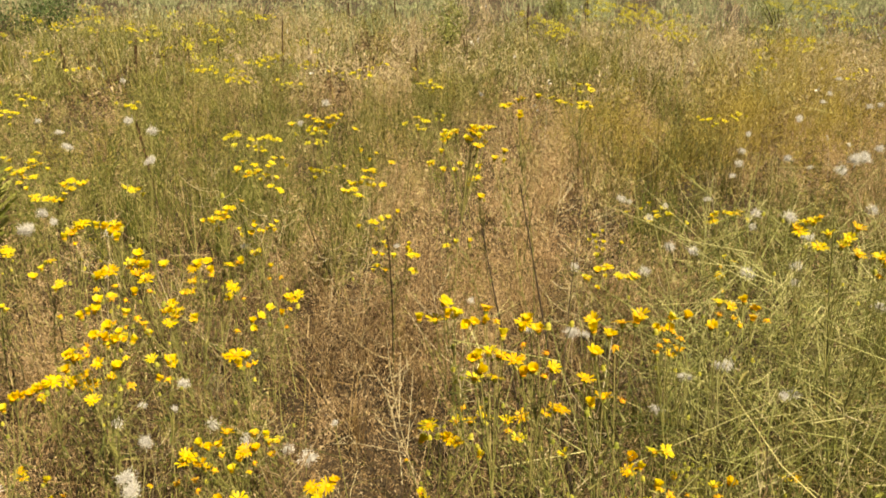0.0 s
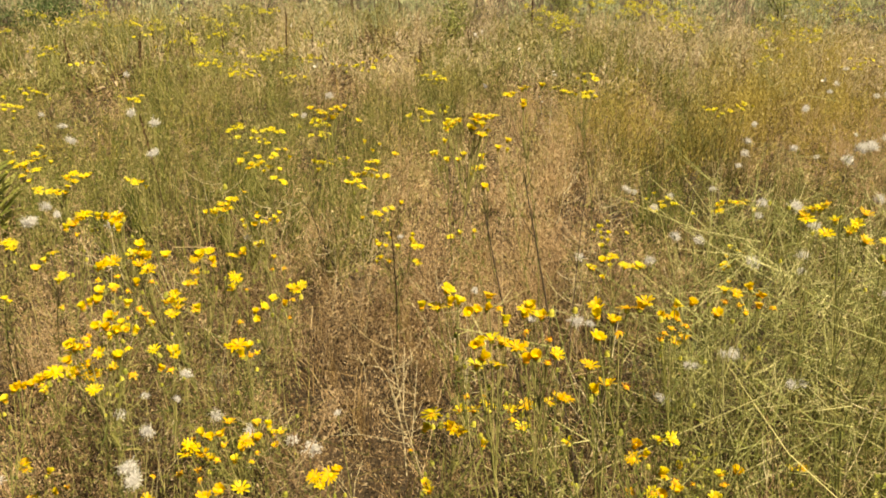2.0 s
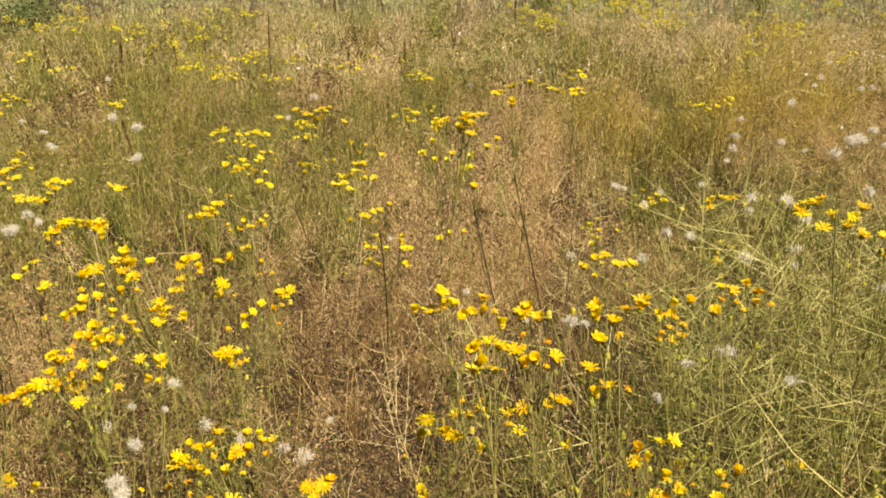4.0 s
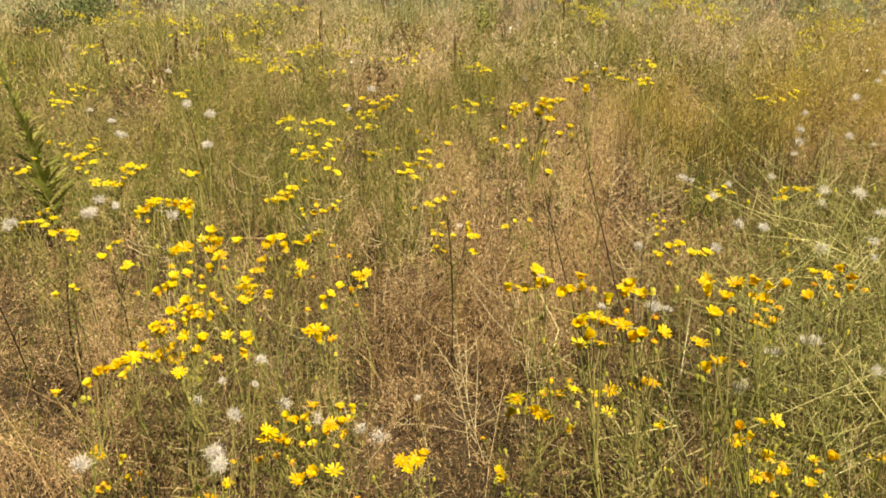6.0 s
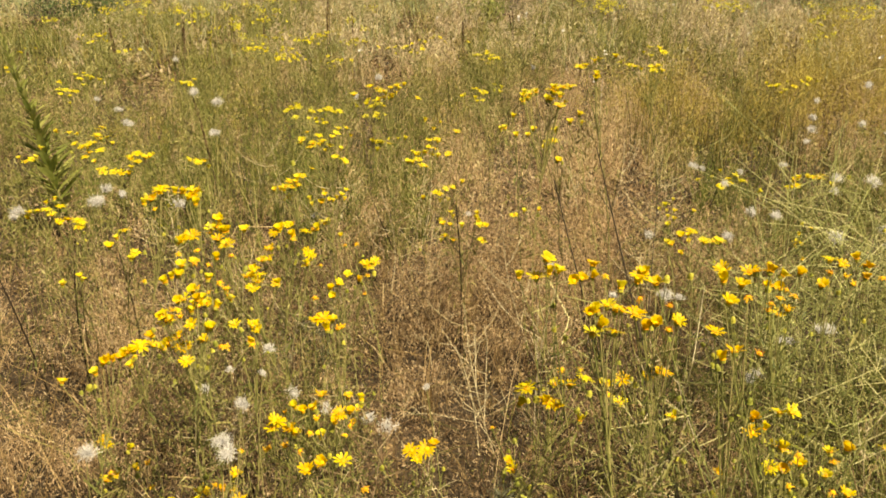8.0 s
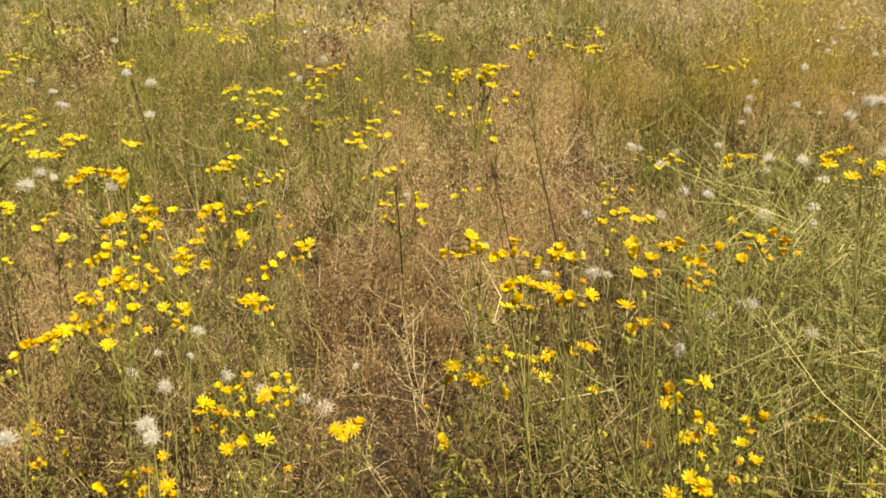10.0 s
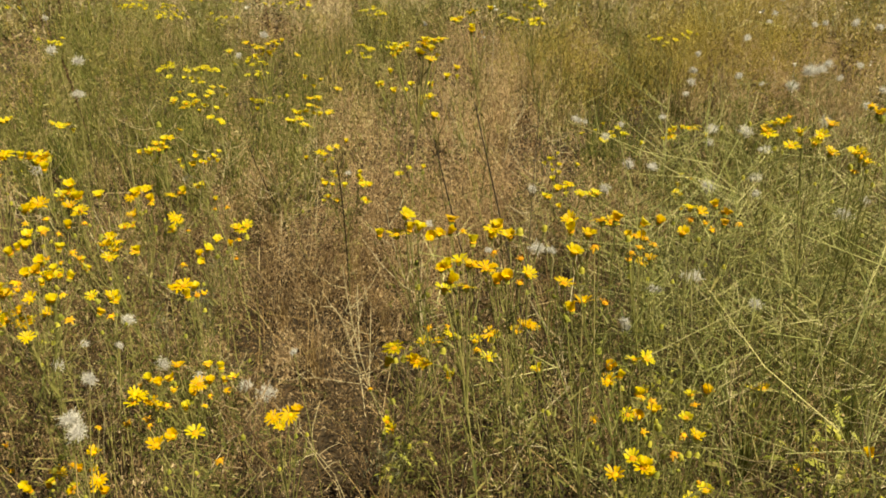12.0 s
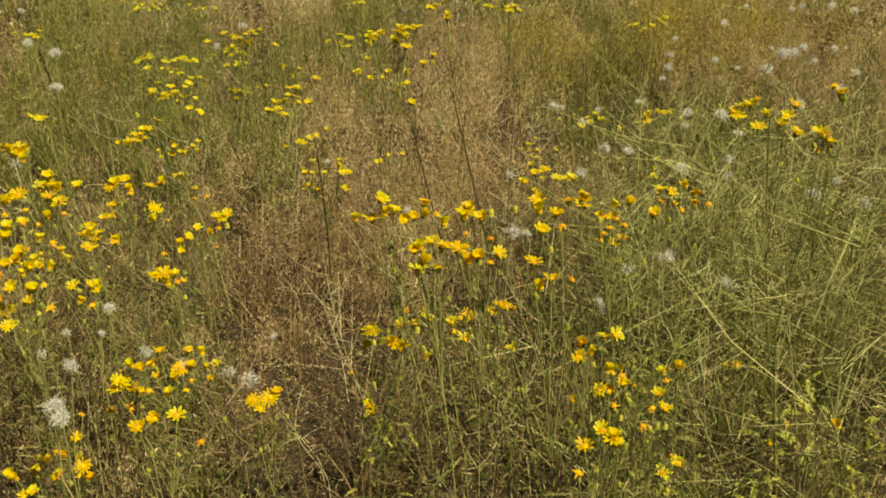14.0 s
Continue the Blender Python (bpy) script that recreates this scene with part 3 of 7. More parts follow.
scraps("soil_litter", 10500, 1.3, 3.9, (0.0015, 0.0045), M_LITTER, "broken brown stalks and leaf scraps lying on soil")
scraps("soil_litter", 350, 8.2, 15.0, (0.0150, 0.0312), M_LITTER, "broken brown stalks and leaf scraps lying on soil")
scraps("soil_litter", 2100, 3.9, 8.2, (0.0037, 0.0100), M_LITTER, "broken brown stalks and leaf scraps lying on soil")
blades("dry_grass", "dry", 380, 3.78, 8.2, (0.095, 0.42), (0.0014, 0.003), 0.9, 3, M_DRY, DRYL, "dry grass", 0.24)
blades("green_grass", "green", 820, 3.78, 8.2, (0.133, 0.54), (0.0016, 0.0036), 0.36, 3, M_GREEN, GRL, "grass", 0.3)
panicles("dry_seed_heads", "haze", 42, 3.78, 8.2, (0.16, 0.42), 160, (0.0014, 0.0033), 0.09, M_HAZE, HZL, "dry seed heads", stalk_w=0.0012, low=0.4, slim=6.0)
panicles("dead_litter", "litter", 60, 3.78, 8.2, (0.076, 0.34), 81, (0.0020, 0.0053), 0.11, M_LITTER, LTL, "plant litter", low=0.05, slim=5.0)
panicles("weed_leaves", "green", 60, 3.78, 8.2, (0.142, 0.5), 74, (0.0022, 0.0059), 0.085, M_GREEN, "small green leaves of low meadow weeds", "weeds", low=0.15, slim=7.0)
panicles("dry_weeds", "dry", 45, 3.78, 8.2, (0.13, 0.4), 87, (0.0018, 0.0050), 0.11, M_PALE, "straw-coloured withered weeds with curled leaves", "dry weeds", low=0.15, slim=6.0)
feathery_clumps("olive_clumps", "green", 26, 3.7, 8.2, (0.12, 0.34), (0.16, 0.5), 248, (0.0024, 0.0053), M_OLIVE, "feathery olive-green weeds in low rounded clumps", "weeds", 8.0)
feathery_clumps("tan_clumps", "haze", 66, 3.7, 8.2, (0.12, 0.36), (0.12, 0.4), 360, (0.0015, 0.0037), M_HAZE, "fine pinkish-tan dry weeds in low rounded clumps", "dry weeds", 7.0, 0.6)
feathery_clumps("straw_clumps", "dry", 20, 3.7, 8.2, (0.12, 0.3), (0.12, 0.44), 300, (0.0017, 0.0041), M_PALE, "pale straw-coloured weeds in low feathery clumps", "dry weeds", 8.0)
panicles("golden_weeds", "gold", 60, 5.0, 15.53, (0.3, 0.58), 90, (0.002, 0.0048), 0.12, M_GOLD, "golden-olive flowering weeds gone half dry", "weeds", stalk_w=0.003, low=0.6, slim=4.0)
feathery_clumps("golden_clumps", "gold", 20, 5.0, 13.0, (0.2, 0.5), (0.34, 0.6), 420, (0.0027, 0.006), M_GOLD, "golden-olive bushy weeds in rounded clumps", "weeds", 5.0, 0.75)
blades("golden_grass", "gold", 240, 5.0, 15.53, (0.2, 0.5), (0.0025, 0.005), 0.3, 3, M_GOLD, "tall golden grass with dark bases", "grass", 0.35)
# Dark blades paint the shade below the golden heads.
blades("shade_dark_grass", "foot", 1500, 4.4, 8.2, (0.25, 0.5), (0.0022, 0.0045), 0.18, 3, M_SHADEGRASS, "upright olive grass coloured dark for the shade under golden weeds", "grass", 0.3)

blades("dry_grass", "dry", 230, 8.2, 18.0, (0.142, 0.46), (0.0037, 0.0075), 0.5, 3, M_PALE, DRYL, "dry grass", 0.54)
blades("green_grass", "green", 420, 8.2, 13.0, (0.171, 0.54), (0.003, 0.006), 0.3, 3, M_GREEN, GRL, "grass", 0.68)
panicles("dry_seed_heads", "haze", 44, 8.2, 19.0, (0.22, 0.5), 56, (0.0042, 0.0098), 0.085, M_MAUVE, HZL, "dry seed heads", stalk_w=0.002, slim=4.5)
panicles("weed_leaves", "green", 14, 8.2, 17.0, (0.142, 0.5), 56, (0.0042, 0.0098), 0.09, M_OLIVE, "small green leaves of low meadow weeds", "weeds", low=0.2, stalk_w=0.003, slim=4.0)
feathery_clumps("olive_clumps", "green", 4.5, 8.0, 18.0, (0.22, 0.7), (0.16, 0.5), 174, (0.0063, 0.0140), M_OLIVE, "feathery olive-green weeds in low rounded clumps", "weeds", 6.0)
feathery_clumps("pale_clumps", "haze", 9, 8.0, 16.5, (0.22, 0.7), (0.14, 0.5), 167, (0.0063, 0.0133), M_MAUVE, "hazy greyish-pink seeding weeds in low clumps", "dry weeds", 6.0, 0.4)
feathery_clumps("straw_clumps", "dry", 5.5, 8.0, 15.5, (0.22, 0.6), (0.14, 0.46), 155, (0.0063, 0.0140), M_PALE, "pale straw-coloured weeds in low feathery clumps", "dry weeds", 6.0)
panicles("distant_blossom", "bloom", 42, 7.7, 29.7, (0.46, 0.68), 34, (0.008, 0.017), 0.15, M_FARBLOOM, "yellow blossom of far meadow flowers", "wildflowers", low=0.95, stalk_w=0.003, slim=1.6, even=True)

panicles("white_seed_tufts", "haze", 2.2, 5.5, 15.0, (0.4, 0.58), 4, (0.011, 0.022), 0.03, M_FLUFF, "tiny white seed tufts on far dry weeds", "seed heads", low=0.92, stalk_w=0.002, slim=1.6)
blades("far_grass", "dry", 240, 9.0, 17.0, (0.142, 0.5), (0.005, 0.009), 0.45, 3, M_FAR, "pale green distant meadow grass, haze put into its colour", "grass", 1.0)
blades("far_grass", "dry", 120, 17.0, 45.9, (0.142, 0.5), (0.01, 0.0225), 0.5, 3, M_FAR, "pale green distant meadow grass, haze put into its colour", "grass", 1.22)
panicles("far_weeds", "dry", 18, 14.0, 45.9, (0.19, 0.5), 9, (0.0175, 0.0375), 0.2, M_FAR, "pale green distant meadow weeds, haze put into their colour", "weeds", low=0.3, stalks=False)
blades("far_dry_grass", "haze", 80, 18.0, 30.0, (0.142, 0.46), (0.01, 0.02), 0.5, 3, M_MAUVE, DRYL, "dry grass", 1.08)

# ---- the meadow goes on beside and behind ----
def around(kind, per_m2, r0, r1):
    """Root points all round, outside the sector that is grown more thickly."""
    n = int(per_m2 * np.pi * (r1 * r1 - r0 * r0))
    r, a = np.sqrt(rng.uniform(r0 * r0, r1 * r1, n)), rng.uniform(-np.pi, np.pi, n)
    keep = (a > radians(45.5)) | (a < radians(-30.5)) | (r < 1.0)
    x, y = 0.54 - r * np.sin(a), 0.135 + r * np.cos(a)
    keep &= np.hypot(x - 0.57, y - 0.83) > 0.42
    keep &= rng.uniform(size=n) < 0.25 + 0.75 * cover(kind, x, y)
    return np.stack([x, y, np.full(n, -0.01)], 1)[keep]


def surround(name, kind, per_m2, r0, r1, h, w, lean, material, label, category, leaf=0):
    p = around(kind, per_m2, r0, r1)
    n = len(p)
    ht, ln = rng.uniform(h[0], h[1], n) * relief(p), rng.normal(size=(n, 2)) * lean
    parts = [ribbons(p, ht, rng.uniform(w[0], w[1], n), ln, 3)]
    if leaf:
        q = np.repeat(p, leaf, 0)
        q[:, 2] += np.repeat(ht, leaf) * rng.uniform(0.2, 1.0, n * leaf)
        q[:, :2] += rng.normal(size=(n * leaf, 2)) * 0.05
        parts.append(flakes(q, rng.uniform(w[0], w[1], n * leaf) * 1.6, 3.0))
    v, f = joined(parts)
    return stuff(name, v, f, material, label, category)


surround("dry_grass", "dry", 420, 0.35, 6.0, (0.1, 0.5), (0.004, 0.009), 0.6, M_DRY, DRYL, "dry grass", 5)
surround("green_grass", "green", 420, 0.35, 6.0, (0.12, 0.5), (0.004, 0.009), 0.5, M_GREEN, GRL, "grass", 5)
surround("dry_grass", "dry", 40, 6.0, 22.0, (0.15, 0.5), (0.012, 0.024), 0.5, M_DRY, DRYL, "dry grass", 1)
surround("green_grass", "green", 34, 6.0, 22.0, (0.15, 0.5), (0.012, 0.024), 0.4, M_GREEN, GRL, "grass", 1)

# ---- builders of single plants ----
def tube(points, radii, sides=5):
    """A round stem along points."""
    pts = np.asarray(points, float)
    t = np.gradient(pts, axis=0)
    t /= np.linalg.norm(t, axis=1)[:, None] + 1e-9
    ref = np.where(np.abs(t[:, 2:3]) > 0.8, np.array([[1.0, 0, 0]]), np.array([[0, 0, 1.0]]))
    a = np.cross(t, ref)
    a /= np.linalg.norm(a, axis=1)[:, None] + 1e-9
    b = np.cross(t, a)
    ang = np.arange(sides) * 2 * np.pi / sides
    ring = a[:, None] * np.cos(ang)[None, :, None] + b[:, None] * np.sin(ang)[None, :, None]
    v = pts[:, None] + ring * np.asarray(radii)[:, None, None]
    k, n = np.arange(sides), len(pts)
    quads = np.concatenate([np.stack([i * sides + k, i * sides + (k + 1) % sides, (i + 1) * sides + (k + 1) % sides, (i + 1) * sides + k], 1) for i in range(n - 1)])
    return v.reshape(-1, 3), [quads]


def bowed(a, b, bow, n=5):
    """Points from a to b, bowed sideways."""
    a, b = np.asarray(a, float), np.asarray(b, float)
    s = np.linspace(0, 1, n)[:, None]
    return a + (b - a) * s + np.asarray(bow) * (4 * s * (1 - s))


def small_mesh(name, verts, faces, materials, slots=None):
    me = bpy.data.meshes.new(name)
    me.from_pydata([tuple(v) for v in verts], [], faces)
    for m in materials:
        me.materials.append(m)
    if slots is not None:
        me.polygons.foreach_set("material_index", slots)
    me.update()
    return me


def petals_mesh(count, length, width, rise, ragged, seed, petal_mat):
    """Ray petals round a small green cup; rise: degrees above level."""
    r = random.Random(seed)
    verts, faces, slots = [], [], []
    for i in range(count):
        a = 2 * math.pi * (i + r.uniform(-0.3, 0.3) * ragged) / count
        ln = length * r.uniform(1 - 0.35 * ragged, 1.08)
        up = radians(rise + r.uniform(-22, 22) * ragged)
        w = width * r.uniform(0.8, 1.15)
        c, s = math.cos(a), math.sin(a)
        o = len(verts)
        for k, (d, half, sag) in enumerate(((0.0028, 0.3, 0), (0.5, 1.0, 0.0006), (0.85, 0.85, -0.0002), (1.0, 0.25, -0.0012))):
            rad = d if k == 0 else 0.0028 + (ln - 0.0028) * d * math.cos(up)
            z = 0.0004 if k == 0 else (ln - 0.0028) * d * math.sin(up) + sag
            for e in (-1, 1):
                verts.append((rad * c - e * half * w / 2 * s, rad * s + e * half * w / 2 * c, z))
        for k in range(3):
            faces.append((o + 2 * k, o + 2 * k + 1, o + 2 * k + 3, o + 2 * k + 2))
            slots.append(0)
    o, n = len(verts), 7
    for z, rad in ((-0.006, 0.0016), (-0.004, 0.0036), (0.0006, 0.0034)):
        for k in range(n):
            verts.append((rad * math.cos(k * 2 * math.pi / n), rad * math.sin(k * 2 * math.pi / n), z))
    for j in range(2):
        for k in range(n):
            faces.append((o + j * n + k, o + j * n + (k + 1) % n, o + (j + 1) * n + (k + 1) % n, o + (j + 1) * n + k))
            slots.append(1)
    return small_mesh("flower_head", verts, faces, [petal_mat, M_BUD], slots)


def dome_mesh(name, rad, height, rings, n, material, bumps=0.0, low=0.0):
    r = random.Random(5)
    verts, faces = [], []
    for j in range(rings):
        a = (math.pi / 2) * j / rings
        for k in range(n):
            q = rad * math.cos(a) * (1 + bumps * r.uniform(-1, 1))
            t = 2 * math.pi * (k + 0.5 * (j % 2)) / n
            verts.append((q * math.cos(t), q * math.sin(t), low + height * math.sin(a) * (1 + bumps * r.uniform(-1, 1))))
    verts.append((0, 0, low + height))
    for j in range(rings - 1):
        for k in range(n):
            faces.append((j * n + k, j * n + (k + 1) % n, (j + 1) * n + (k + 1) % n, (j + 1) * n + k))
    for k in range(n):
        faces.append(((rings - 1) * n + k, (rings - 1) * n + (k + 1) % n, rings * n))
    return small_mesh(name, verts, faces, [material])


OPEN = [petals_mesh(c, ln, 0.0035, up, 0.6, i, M_PETAL) for i, (c, ln, up) in enumerate(((13, 0.0145, 20), (12, 0.0135, 36), (14, 0.015, 12), (11, 0.014, 44), (10, 0.0145, 30)))]
FLAT = [petals_mesh(c, ln, 0.0036, up, 0.5, 60 + i, M_LEMON) for i, (c, ln, up) in enumerate(((13, 0.0145, 12), (12, 0.0135, 22), (11, 0.014, 30)))]
CLOSED = [petals_mesh(c, ln, 0.0042, up, 0.4, 70 + i, M_LEMON) for i, (c, ln, up) in enumerate(((12, 0.0125, 50), (10, 0.012, 62)))]
CUP = [petals_mesh(c, ln, 0.0046, up, 0.4, 20 + i, M_PETAL) for i, (c, ln, up) in enumerate(((12, 0.0135, 62), (11, 0.013, 50), (13, 0.014, 72)))]
WILT = [petals_mesh(c, ln, 0.003, up, 1.5, 40 + i, M_WILT) for i, (c, ln, up) in enumerate(((9, 0.010, 25), (8, 0.011, 70), (10, 0.010, -25)))]
DISC = dome_mesh("disc", 0.0042, 0.0026, 3, 9, M_DISC, 0.12)
BUD = dome_mesh("bud", 0.0042, 0.0085, 4, 7, M_BUD, 0.06, -0.004)


def leaf_mesh(length, width, lobes, seed, material, curl=0.25):
    """A narrow leaf along +x with a bent midrib and lobed margins."""
    r = random.Random(seed)
    n = 3 + 2 * lobes
    verts, faces = [], []
    for i in range(n + 1):
        s = i / n
        w = width * math.sin(math.pi * min(1, 0.08 + 0.92 * s)) ** 0.7
        if lobes and i % 2:
            w *= 0.4
        z = -curl * length * s * s
        w2 = w * r.uniform(0.8, 1.2)
        verts += [(length * s, -w2 / 2, z + 0.15 * w), (length * s, 0, z), (length * s, w2 / 2, z + 0.15 * w)]
    for i in range(n):
        o = 3 * i
        faces += [(o, o + 1, o + 4, o + 3), (o + 1, o + 2, o + 5, o + 4)]
    return small_mesh("leaf", verts, faces, [material])


M_LEAFO = mat_plant("leaf_green", [(0.0, (0.07, 0.085, 0.022)), (0.5, (0.15, 0.15, 0.042)), (1.0, (0.29, 0.25, 0.09))], by_object=True)
LEAVES = [leaf_mesh(0.042, 0.0085, 3, 1, M_LEAFO), leaf_mesh(0.034, 0.007, 2, 2, M_LEAFO, 0.4), leaf_mesh(0.052, 0.008, 4, 3, M_LEAFO, 0.15)]
NARROW = [leaf_mesh(0.075, 0.0105, 0, 11, M_LEAFO, 0.22), leaf_mesh(0.095, 0.012, 0, 12, M_LEAFO, 0.35)]
BROAD = [leaf_mesh(0.082, 0.019, 0, 13, M_TALLWEED, 0.08), leaf_mesh(0.10, 0.021, 0, 14, M_TALLWEED, 0.16)]
rnd = random.Random(11)


def facing(at, axis, spin, size=1.0):
    """A pose at a point with local z along axis."""
    q = Vector(axis).normalized().to_track_quat("Z", "Y").to_matrix().to_4x4()
    return Matrix.Translation(at) @ q @ pose(0, 0, 0, 0, 0, spin) @ Matrix.Scale(size, 4)


def thing(name, at, label, category, group):
    e = new(name)
    e.empty_display_size = 0.05
    e.location = (at[0], at[1], 0)
    return tagged(e, label, category, group)


def ragwort(root, heads):
    """A branching yellow daisy-like weed; heads: (state, x, y, z) of each flower."""
    states = [h[0] for h in heads]
    wilted = sum(s in ("wilted", "bud") for s in states)
    if wilted == len(states):
        label = "half-grown meadow weed with greenish-yellow buds and spent heads"
    elif wilted * 2 > len(states):
        label = "yellow daisy-like meadow weed with mostly wilted orange heads"
    elif len(states) <= 2:
        label = "thin-stemmed meadow weed with single bright yellow daisy heads"
    elif states.count("cup") > states.count("open"):
        label = "branching meadow weed with half-closed golden yellow daisy heads"
    else:
        label = "branching meadow weed with open bright yellow daisy heads"
    top = thing("daisy_weed", root, label, "wildflower", "yellow wildflowers of the meadow")
    org = np.array([root[0], root[1], 0.0])
    pts = np.array([h[1:] for h in heads]) - org
    mid = pts.mean(0)
    near = root[1] < 2.6
    fork = mid * np.array([0.9, 0.9, 1]) * np.array([1, 1, 0.86])
    bow = np.array([rnd.uniform(-0.06, 0.06), rnd.uniform(-0.05, 0.05), 0])
    trunk = bowed((0, 0, -0.01), fork, bow, 6)
    thick = 0.0011 if near else 0.0016
    far = root[1] > 6.0
    stems = [tube(trunk, np.linspace(thick, thick * 0.7, 6), 6)]
    if not far:
        mesh_object("stem", *stems[0], M_STEM, top)
    for state, p in zip(states, pts):
        base = trunk[4] + (trunk[5] - trunk[4]) * rnd.uniform(0.35, 1.0)
        drop = 0.005
        end = p - np.array([0, 0, drop])
        sag = np.array([0, 0, -0.12 * np.linalg.norm((p - base)[:2])])
        stems.append(tube(bowed(base, end, sag, 4), np.linspace(thick * 0.6, 0.0007, 4), 4))
        if not far:
            mesh_object("stalk", *stems[-1], M_STEM, top)
        out = Vector((p[0] - mid[0], p[1] - mid[1], 0))
        tilt = 0.26 if near else 0.16
        axis = Vector((0, 0, 1)) + Vector(s_dir) * 0.2 + out * 4 + Vector((rnd.gauss(0, tilt), rnd.gauss(0, tilt) - (0.12 if near else 0.04), 0))
        size = rnd.uniform(1.08, 1.38) * (0.85 if root[1] < 1.95 else 1.0)
        if state == "bud":
            link_mesh("bud", BUD, top, facing(p, axis, rnd.uniform(0, 360), size * rnd.uniform(0.8, 1.15)))
            continue
        pool = {"open": OPEN, "cup": CUP, "wilted": WILT}[state] if near else {"open": FLAT, "cup": CLOSED, "wilted": CLOSED}[state]
        head = link_mesh("flower_head", rnd.choice(pool), top, facing(p, axis, rnd.uniform(0, 360), size * (0.8 if state == "wilted" else 1.0)))
        if root[1] < 3.6:
            link_mesh("disc", DISC, head)
    if far:
        tagged(mesh_object("stem", *joined(stems), M_STEM, top), kind="stuff")
    for i in range(rnd.randint(9, 14) if near else 3):
        s = rnd.uniform(0.3, 0.98)
        k = min(int(s * 5), 4)
        at = trunk[k] + (trunk[k + 1] - trunk[k]) * (s * 5 - k)
        m = Matrix.Translation(at) @ pose(0, 0, 0, 0, rnd.uniform(-40, 5), rnd.uniform(0, 360)) @ Matrix.Scale(rnd.uniform(0.5, 1.0), 4)
        link_mesh("leaf", rnd.choice(LEAVES), top, m)
    n = 420 if near else 110
    i, s = rng.integers(0, len(pts), n), rng.uniform(0, 1, n)
    q = trunk[2] + (pts[i] - trunk[2]) * (0.15 + 0.8 * s[:, None]) + rng.normal(size=(n, 3)) * 0.03 * (1.1 - 0.6 * s[:, None])
    leafage = mesh_object("foliage", *flakes(q, rng.uniform(0.001, 0.0028, n) * (1.0 if near else 1.6), 8.0, 0.5), M_GREEN if rnd.random() < 0.45 else M_OLIVE, top)
    tagged(leafage, kind="stuff")
    for i in range(rnd.randint(2, 4) if near else 0):
        at = fork + np.array([rnd.gauss(0, 0.025), rnd.gauss(0, 0.025), rnd.uniform(0.0, 0.09)])
        mesh_object("stalk", *tube(bowed(trunk[4], at, (0, 0, -0.004), 3), np.linspace(0.001, 0.0006, 3), 4), M_STEM, top)
        link_mesh("bud", BUD, top, facing(at, (rnd.gauss(0, 0.3), rnd.gauss(0, 0.3), 1), 0, rnd.uniform(0.6, 1.0)))
    return top


def puff_mesh(seed, n=720):
    """A loose tuft of fine hairs in a few uneven locks, thick at the heart and ragged outside."""
    r = np.random.default_rng(seed)
    locks = r.normal(size=(18, 3))
    locks[:, 2] = np.abs(locks[:, 2]) * 0.9 + 0.1
    locks /= np.linalg.norm(locks, axis=1)[:, None]
    far = r.uniform(0.5, 1.1, 18)
    k = r.integers(0, 18, n)
    d = locks[k] + r.normal(size=(n, 3)) * 0.5
    d /= np.linalg.norm(d, axis=1)[:, None]
    ln = (0.5 * far[k] * r.uniform(0.3, 1.0, n) ** 0.6)[:, None]
    e = np.cross(d, r.normal(size=(n, 3)))
    e /= np.linalg.norm(e, axis=1)[:, None]
    w = r.uniform(0.006, 0.016, n)[:, None]
    off = r.normal(size=(n, 3)) * 0.09
    bend = r.normal(size=(n, 3)) * 0.14
    v = np.stack([off + d * 0.02, off + d * ln + bend + e * w, off + d * ln + bend - e * w], 1).reshape(-1, 3)
    return small_mesh("fluff", v, [tuple(int(q) for q in f) for f in np.arange(3 * n).reshape(-1, 3)], [M_FLUFF])


PUFFS = [puff_mesh(i) for i in range(6)]


def seed_head(x, y, z, size):
    size = min(size, 0.042)
    root = (x + rnd.uniform(-0.04, 0.06), y + rnd.uniform(-0.05, 0.03))
    top = thing("seed_head", root, "fluffy whitish seed head on a thin dry stalk", "seed head", "white seed heads of the meadow")
    p = np.array([x - root[0], y - root[1], z])
    mesh_object("stalk", *tube(bowed((0, 0, -0.01), p - np.array([0, 0, size * 0.1]), (rnd.uniform(-0.02, 0.02), 0, 0), 5), np.linspace(0.0011, 0.0007, 5), 4), M_STEM, top)
    m = facing(p, (rnd.gauss(0, 0.3), rnd.gauss(0, 0.3), 1), rnd.uniform(0, 360), size)
    link_mesh("fluff", rnd.choice(PUFFS), top, m @ Matrix.Diagonal((rnd.uniform(0.85, 1.15), rnd.uniform(0.85, 1.1), rnd.uniform(0.75, 1.0), 1)))
    return top


def spike(name, root, tip, width, stem_mat, seed_mat, label, fill):
    top = thing(name, root, label, "dry stalk", "standing dry stalks")
    p = np.array(tip) - np.array([root[0], root[1], 0])
    line = bowed((0, 0, -0.02), p, (rnd.uniform(-0.01, 0.01), 0, 0), 6)
    mesh_object("stem", *tube(line, np.linspace(width * 0.22, width * 0.1, 6), 5), stem_mat, top)
    n = int(150 * fill)
    s = rng.uniform(0.45, 1.0, n)
    q = np.stack([np.interp(s * 5, range(6), line[:, k]) for k in range(3)], 1)
    q += rng.normal(size=q.shape) * width * 0.26 * (1.25 - s)[:, None] * np.array([1, 1, 1.5])
    tagged(mesh_object("seed_spike", *flakes(q, rng.uniform(0.3, 0.75, n) * width, 1.6, 1.0), seed_mat, top), kind="stuff")
    return top


